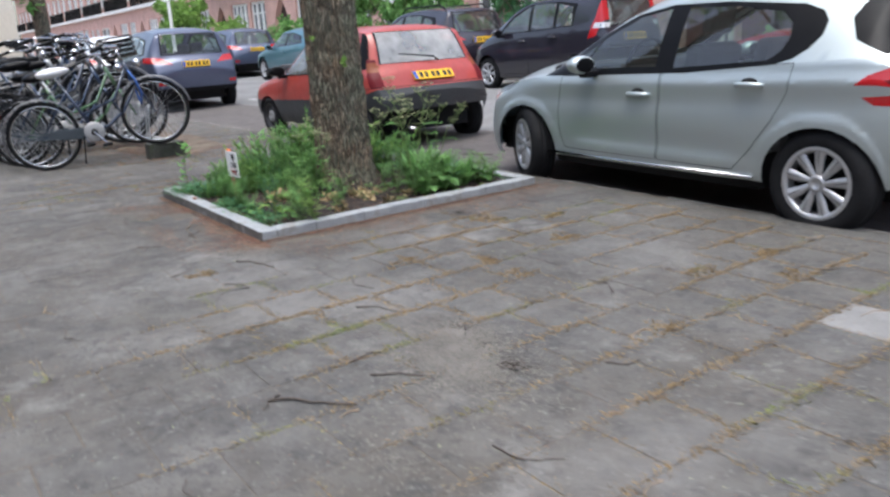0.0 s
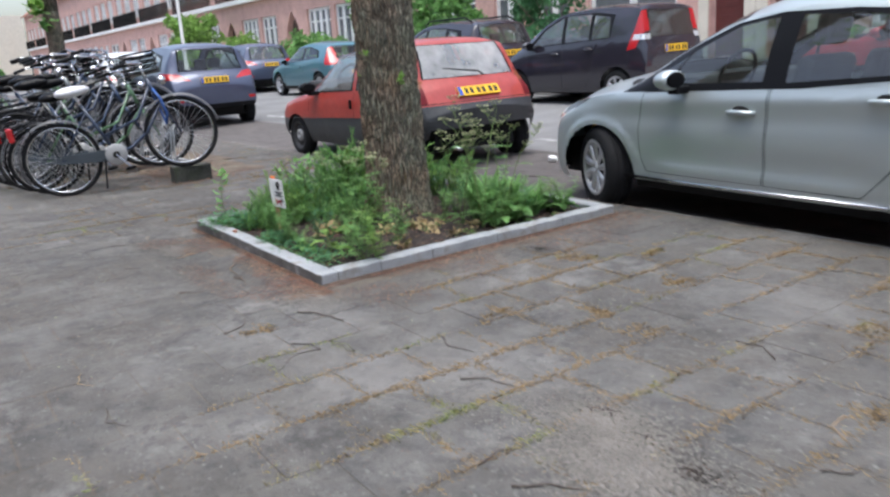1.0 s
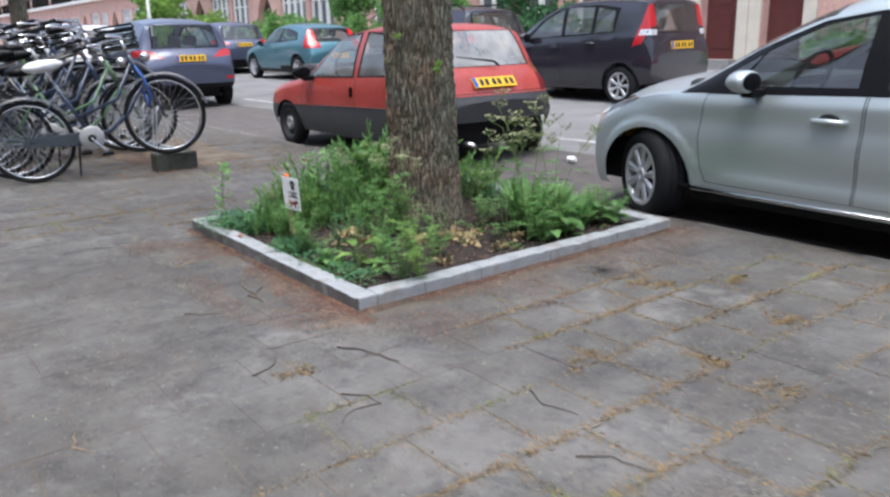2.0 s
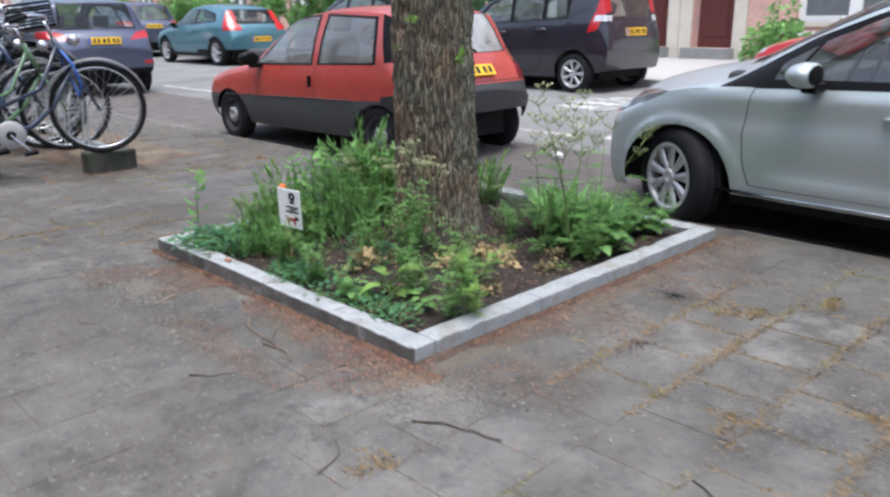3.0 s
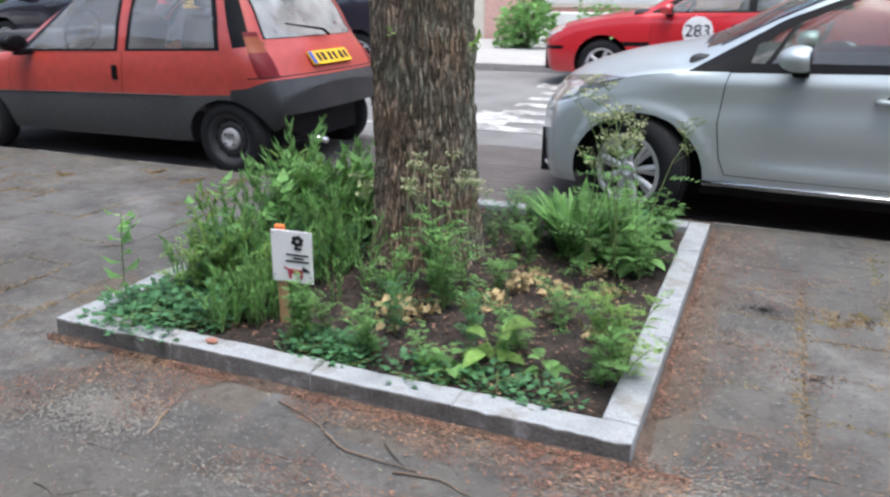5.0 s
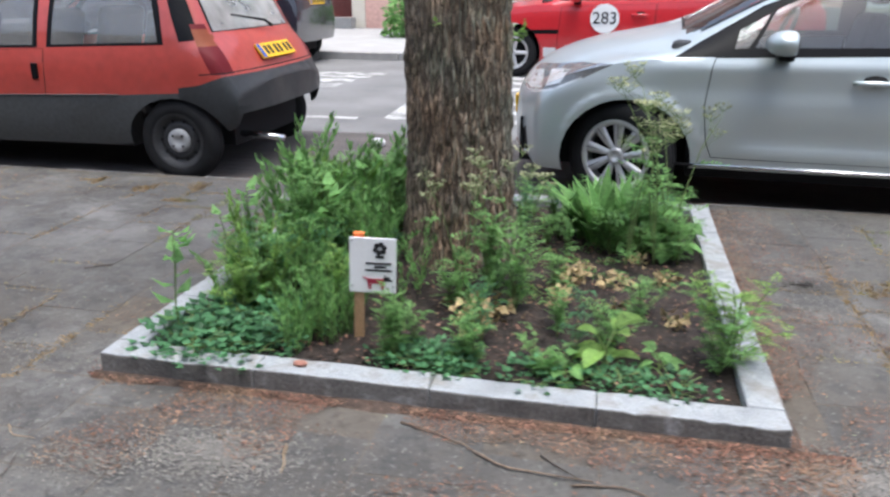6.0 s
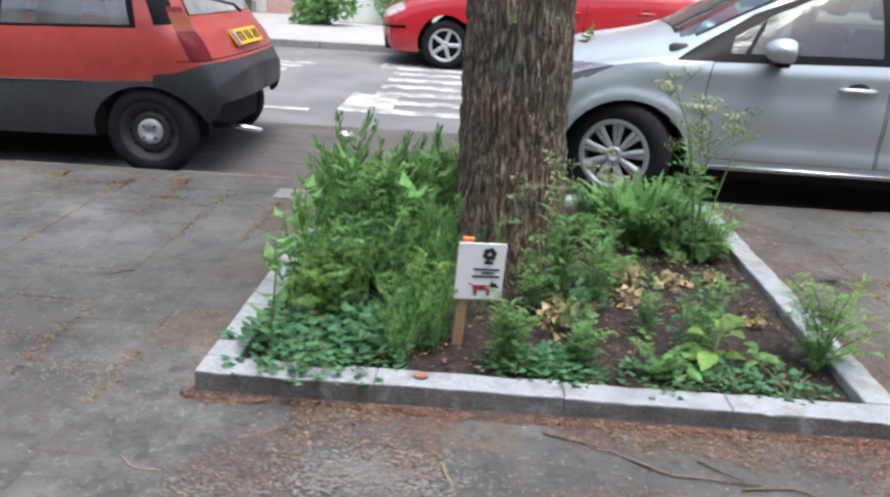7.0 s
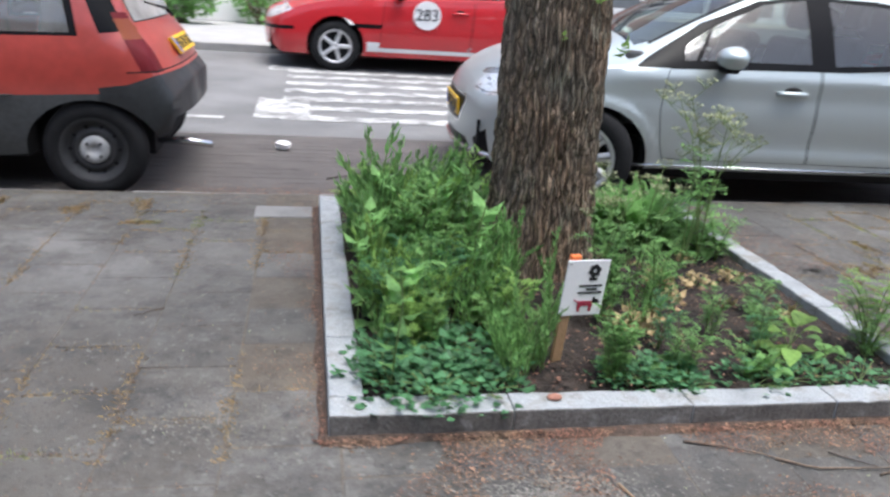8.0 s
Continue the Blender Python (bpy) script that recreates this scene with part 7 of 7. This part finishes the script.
# loose soil and litter banked against the kerb stones
mvv, mff = [], []


def bank(p0, p1, out, n=60):
    p0, p1, out = Vector(p0), Vector(p1), Vector(out)
    k = len(mvv)
    for i in range(n + 1):
        p = p0.lerp(p1, i / n)
        p.z += pave_z(p.x)
        a = .5 + .5 * noise.noise(Vector((p.x * 5, p.y * 5, 3)))
        h, w = .006 + .014 * a, .012 + .045 * a
        mvv.extend([p + Vector((0, 0, h)), p + out * w * .45 + Vector((0, 0, h * .45)), p + out * w + Vector((0, 0, -.004))])
    for i in range(n):
        for j in range(2):
            b = k + 3 * i + j
            mff.append((b, b + 3, b + 4, b + 1))


bank((BX - .02, -.001, 0), (.02, -.001, 0), (0, -1, 0))
bank((.001, -.02, 0), (.001, BY, 0), (1, 0, 0))
bank((BX - .001, 0, 0), (BX - .001, BY, 0), (-1, 0, 0))
tagged(ob_from("debris_bank", mvv, mff, BANK, None, True), "loose brown soil and litter banked against the kerb", "soil", kind="stuff")
# sandy grit spread on the pavers
for nm_, material, spots, lab in (("sand_grit", GRIT, ((1.98, -.02, .22, 9000), (2.22, -.20, .30, 12000), (2.12, -.12, .42, 8000), (.14, -.10, .26, 6000), (.22, 1.0, .3, 900), (-1.45, -.32, .22, 6000), (-1.75, -.42, .26, 1500), (-.9, -.45, .3, 900), (-2.3, .1, .3, 700), (2.6, -.7, .5, 900), (1.0, .6, .5, 700)), "pale sandy grit drifted over the pavers"),
                                  ("soil_crumbs", SOIL, ((1.93, .03, .10, 700), (2.35, -.06, .10, 500), (2.13, .0, .2, 300), (.28, 1.25, .16, 500), (.45, .7, .2, 250)), "dark soil crumbs on the pavers")):
    qv, qf = [], []
    for sx, sy, sr, cnt in spots:
        for _ in range(cnt):
            a, q = rl.uniform(0, 6.28), abs(rl.gauss(0, .5)) * sr
            x, y = sx + 1.3 * q * math.cos(a), sy + .8 * q * math.sin(a)
            if BX < x < 0 and 0 < y < BY:
                continue
            flake(qv, qf, rl, x, y, -.0035, rl.uniform(.004, .013))
    tagged(ob_from(nm_, qv, qf, material), lab, "grit", kind="stuff")
cv, cf = [], []
for _ in range(2500):
    x, y = rl.uniform(-1.88, -.12), rl.uniform(.12, 2.03)
    flake(cv, cf, rl, x, y, soil_at(x, y) + .006, rl.uniform(.008, .03))
tagged(ob_from("soil_clods", cv, cf, SOIL), "small dark soil clods in the bed", "soil", kind="stuff")
# withered bits on the soil in the bed
sv2, sf2 = [], []
for _ in range(3600):
    x, y = rl.uniform(-1.85, -.14), rl.uniform(.13, 2.0)
    flake(sv2, sf2, rl, x, y, soil_at(x, y) + .012, rl.uniform(.006, .022))
tagged(ob_from("soil_debris", sv2, sf2, LITTER), "dry leaf scraps scattered on the soil", "leaf litter", kind="stuff")
gv_, gf_ = [], []
for _ in range(22000):
    x, y = rl.uniform(-5, 4.2), rl.uniform(-1.8, 2.4)
    if BX < x < 0 and 0 < y < BY or noise.noise(Vector((x * 1.1, y * 1.1, 12))) < rl.uniform(-.5, .5):
        continue
    flake(gv_, gf_, rl, x, y, -.004, rl.uniform(.002, .007))
tagged(ob_from("fine_grit", gv_, gf_, GRIT), "fine pale grit lying over the worn pavers", "grit", kind="stuff")
pv, pf = [], []
for _ in range(1500):
    x, y = rl.uniform(-5, 3.6), rl.uniform(-1.7, 2.6)
    if BX < x < 0 and 0 < y < BY:
        continue
    flake(pv, pf, rl, x, y, -.003, rl.uniform(.003, .010))
tagged(ob_from("pale_scraps", pv, pf, LEAF[3]), "tiny pale petals scattered on the pavement", "petals", kind="stuff")

JX = [.12 + .3 * k for k in range(-36, 28)]


def off(k):
    return -.02 if k % 2 == 0 else .13


def tuft(v, f, r, x, y, along_x, length, dense, hgt):
    for _ in range(dense):
        u, w = r.uniform(-.5, .5) * length, r.gauss(0, .013)
        px, py = (x + u, y + w) if along_x else (x + w, y + u)
        a = r.uniform(0, 6.28)
        L = r.uniform(.010, .032)
        h = hgt * r.uniform(.1, .7)
        d = Vector((math.cos(a) * L, math.sin(a) * L, h))
        s = Vector((-math.sin(a), math.cos(a), 0)) * r.uniform(.0008, .0019)
        k = len(v)
        p = Vector((px, py, -.004 + (pave_z(px) if py < 2.44 else -.02)))
        v += [p + s, p - s, p + d * .6 - s * .6 + Vector((0, 0, h * .3)), p + d]
        f += [(k, k + 1, k + 2), (k, k + 2, k + 3)]


mv, mf = [], []
rm = random.Random(8)


def growth(x, y):
    g = noise.noise(Vector((x * .9, y * .9, 4))) * .9 + .5 * noise.noise(Vector((x * 3, y * 3, 1)))
    g += .50 if x > .7 else (.12 if x > .2 else (-.22 if x > -2.0 else .10))
    g += .45 * noise.noise(Vector((x * 2.1, y * 2.1, 21))) - .12
    if y < -.5:
        g -= .35
    return g


for k in range(-34, 26):
    x = JX[0] + .3 * (k + 36)
    for j in range(-9, 15):
        y = j * .15
        if y > 2.35 or x < -7 or (BX - .02 < x < .02 and -.02 < y < BY + .02):
            continue
        g = growth(x, y + .1)
        if g > .1:
            tuft(mv, mf, rm, x, y, False, .16, int(26 + 190 * min(1, g)), .016)
    if x < -7:
        continue
    for j in range(-6, 9):
        y = off(k) + .3 * j
        if y > 2.3 or (BX - .02 < x < .02 and -.02 < y < BY + .02):
            continue
        g = growth(x + .15, y)
        if g > .12:
            tuft(mv, mf, rm, x + .15, y, True, .28, int(30 + 240 * min(1, g)), .014)
for x, y in ((.66, 1.28), (.56, 1.23), (1.23, 1.28), (2.15, 1.28), (2.45, 1.5), (2.16, 1.73), (1.26, .68), (.96, .4), (2.46, .62), (1.56, .68), (.8, 1.58), (-3.2, 2.1), (-3.6, 2.2), (-2.9, 2.2), (-4.1, 1.9), (-2.84, 1.9), (.36, -.5)):
    for _ in range(3):
        tuft(mv, mf, rm, x + rm.uniform(-.04, .04), y + rm.uniform(-.03, .03), rm.random() < .5, .15, 90, .022)
tagged(ob_from("joint_grass", mv, mf, MOSS), "dry yellow green grass growing in the paver joints", "grass", kind="stuff")
# loose grass at the bay edge and by the rack
gv, gf = [], []
for _ in range(120):
    tuft(gv, gf, rm, rm.uniform(-5.2, -2.5), rm.uniform(1.95, 2.42), True, .12, 7, .014)
for _ in range(90):
    tuft(gv, gf, rm, rm.uniform(-4.4, -3.8), rm.uniform(.9, 1.9), True, .14, 9, .02)
tagged(ob_from("edge_grass", gv, gf, MOSS), "thin dry grass along the edge of the bay", "grass", kind="stuff")

# ---- concrete pavers ----
paver_me = bpy.data.meshes.new("paver")


def paver_geo(x0, y0, x1, y1, zb=-.05, zt=0.0, e=.006):
    return ([(x0, y0, zb), (x1, y0, zb), (x1, y1, zb), (x0, y1, zb), (x0, y0, zt - e * .7), (x1, y0, zt - e * .7), (x1, y1, zt - e * .7), (x0, y1, zt - e * .7),
             (x0 + e, y0 + e, zt), (x1 - e, y0 + e, zt), (x1 - e, y1 - e, zt), (x0 + e, y1 - e, zt)],
            [(0, 1, 5, 4), (1, 2, 6, 5), (2, 3, 7, 6), (3, 0, 4, 7), (4, 5, 9, 8), (5, 6, 10, 9), (6, 7, 11, 10), (7, 4, 8, 11), (8, 9, 10, 11)])


pgv, pgf = paver_geo(-.148, -.148, .148, .148, e=.002)
paver_me.from_pydata(pgv, [], pgf)
paver_me.materials.append(TILE)
pale_me = paver_me.copy()
pale_me.materials.clear()
pale_me.materials.append(TILE_PALE)
rt_ = random.Random(77)
jv, jf = [], []
count = 0
for k in range(-40, 30):
    x = .12 + .3 * k + .15
    for j in range(-20, 10):
        y = off(k) + .3 * j + .15
        if y > 2.45 or y < -5.4:
            continue
        x0, x1, y0, y1 = x - .148, x + .148, y - .148, min(y + .148, 2.425)
        if x1 > BX and x0 < 0 and y1 > 0 and y0 < BY:
            # pavers cut to the bed's kerb
            if x0 < BX - .03 and y0 < BY:
                x1 = BX - .002
            elif x1 > .03:
                x0 = .002
            elif y0 < -.03:
                y1 = -.002
            elif y1 > BY + .03:
                y0 = BY + .002
            else:
                continue
            a, b = paver_geo(x0, y0, x1, y1, zt=rt_.uniform(-.004, 0))
            q = len(jv)
            jv += a
            jf += [tuple(i + q for i in t) for t in b]
            continue
        z = rt_.uniform(-.0008, .0008)
        if -3.3 < x < 3.35 and -1.45 < y < 2.27 and count < 299:
            pale = abs(x - 2.97) < .1 and abs(y - 1.27) < .16
            o = new("paver", pale_me if pale else paver_me)
            o.parent = pavement
            o.matrix_local = Matrix.Translation((x, y, z)) @ Matrix.Rotation(rt_.uniform(-.004, .004), 4, "X") @ Matrix.Rotation(rt_.uniform(-.004, .004), 4, "Y") @ Matrix.Rotation(rt_.uniform(-.008, .008), 4, "Z")
            count += 1
        else:
            a, b = paver_geo(x0, y0, x1, y1, zt=z)
            q = len(jv)
            jv += a
            jf += [tuple(i + q for i in t) for t in b]
rest = ob_from("pavers_far", jv, jf, TILE_FAR, pavement)
tagged(rest, "grey concrete pavers further along the pavement", kind="stuff")
a, b = paver_geo(-2.335, 2.0, -2.045, 2.185, zt=.006)
o = ob_from("paver", a, b, TILE_PALE, pavement, label="pale paver at the bed corner")
# plain paving further along the street
strip("pavement_surface", -140, -11.95, [-9.6, -2, 2.44], lambda y: -.009, TILE_FAR, 30, label="grey concrete pavement further along the street")
strip("pavement_surface", 9.05, 60, [-9.6, -2, 2.44], lambda y: .074, TILE_FAR, 20, label="grey concrete pavement further along the street")
# edging between pavement and bay
eb = bmesh.new()
for i in range(40):
    box(eb, (-30 + i * 1.0, 2.43, -.1), (-30 + i * 1.0 + .995, 2.46, max(pave_z(-30 + i + .5) - .004, -.012)), .004)
tagged(part("trim_bay_edging", eb, FARKERB), "flush concrete edging between pavement and bay", "edging", kind="structure")
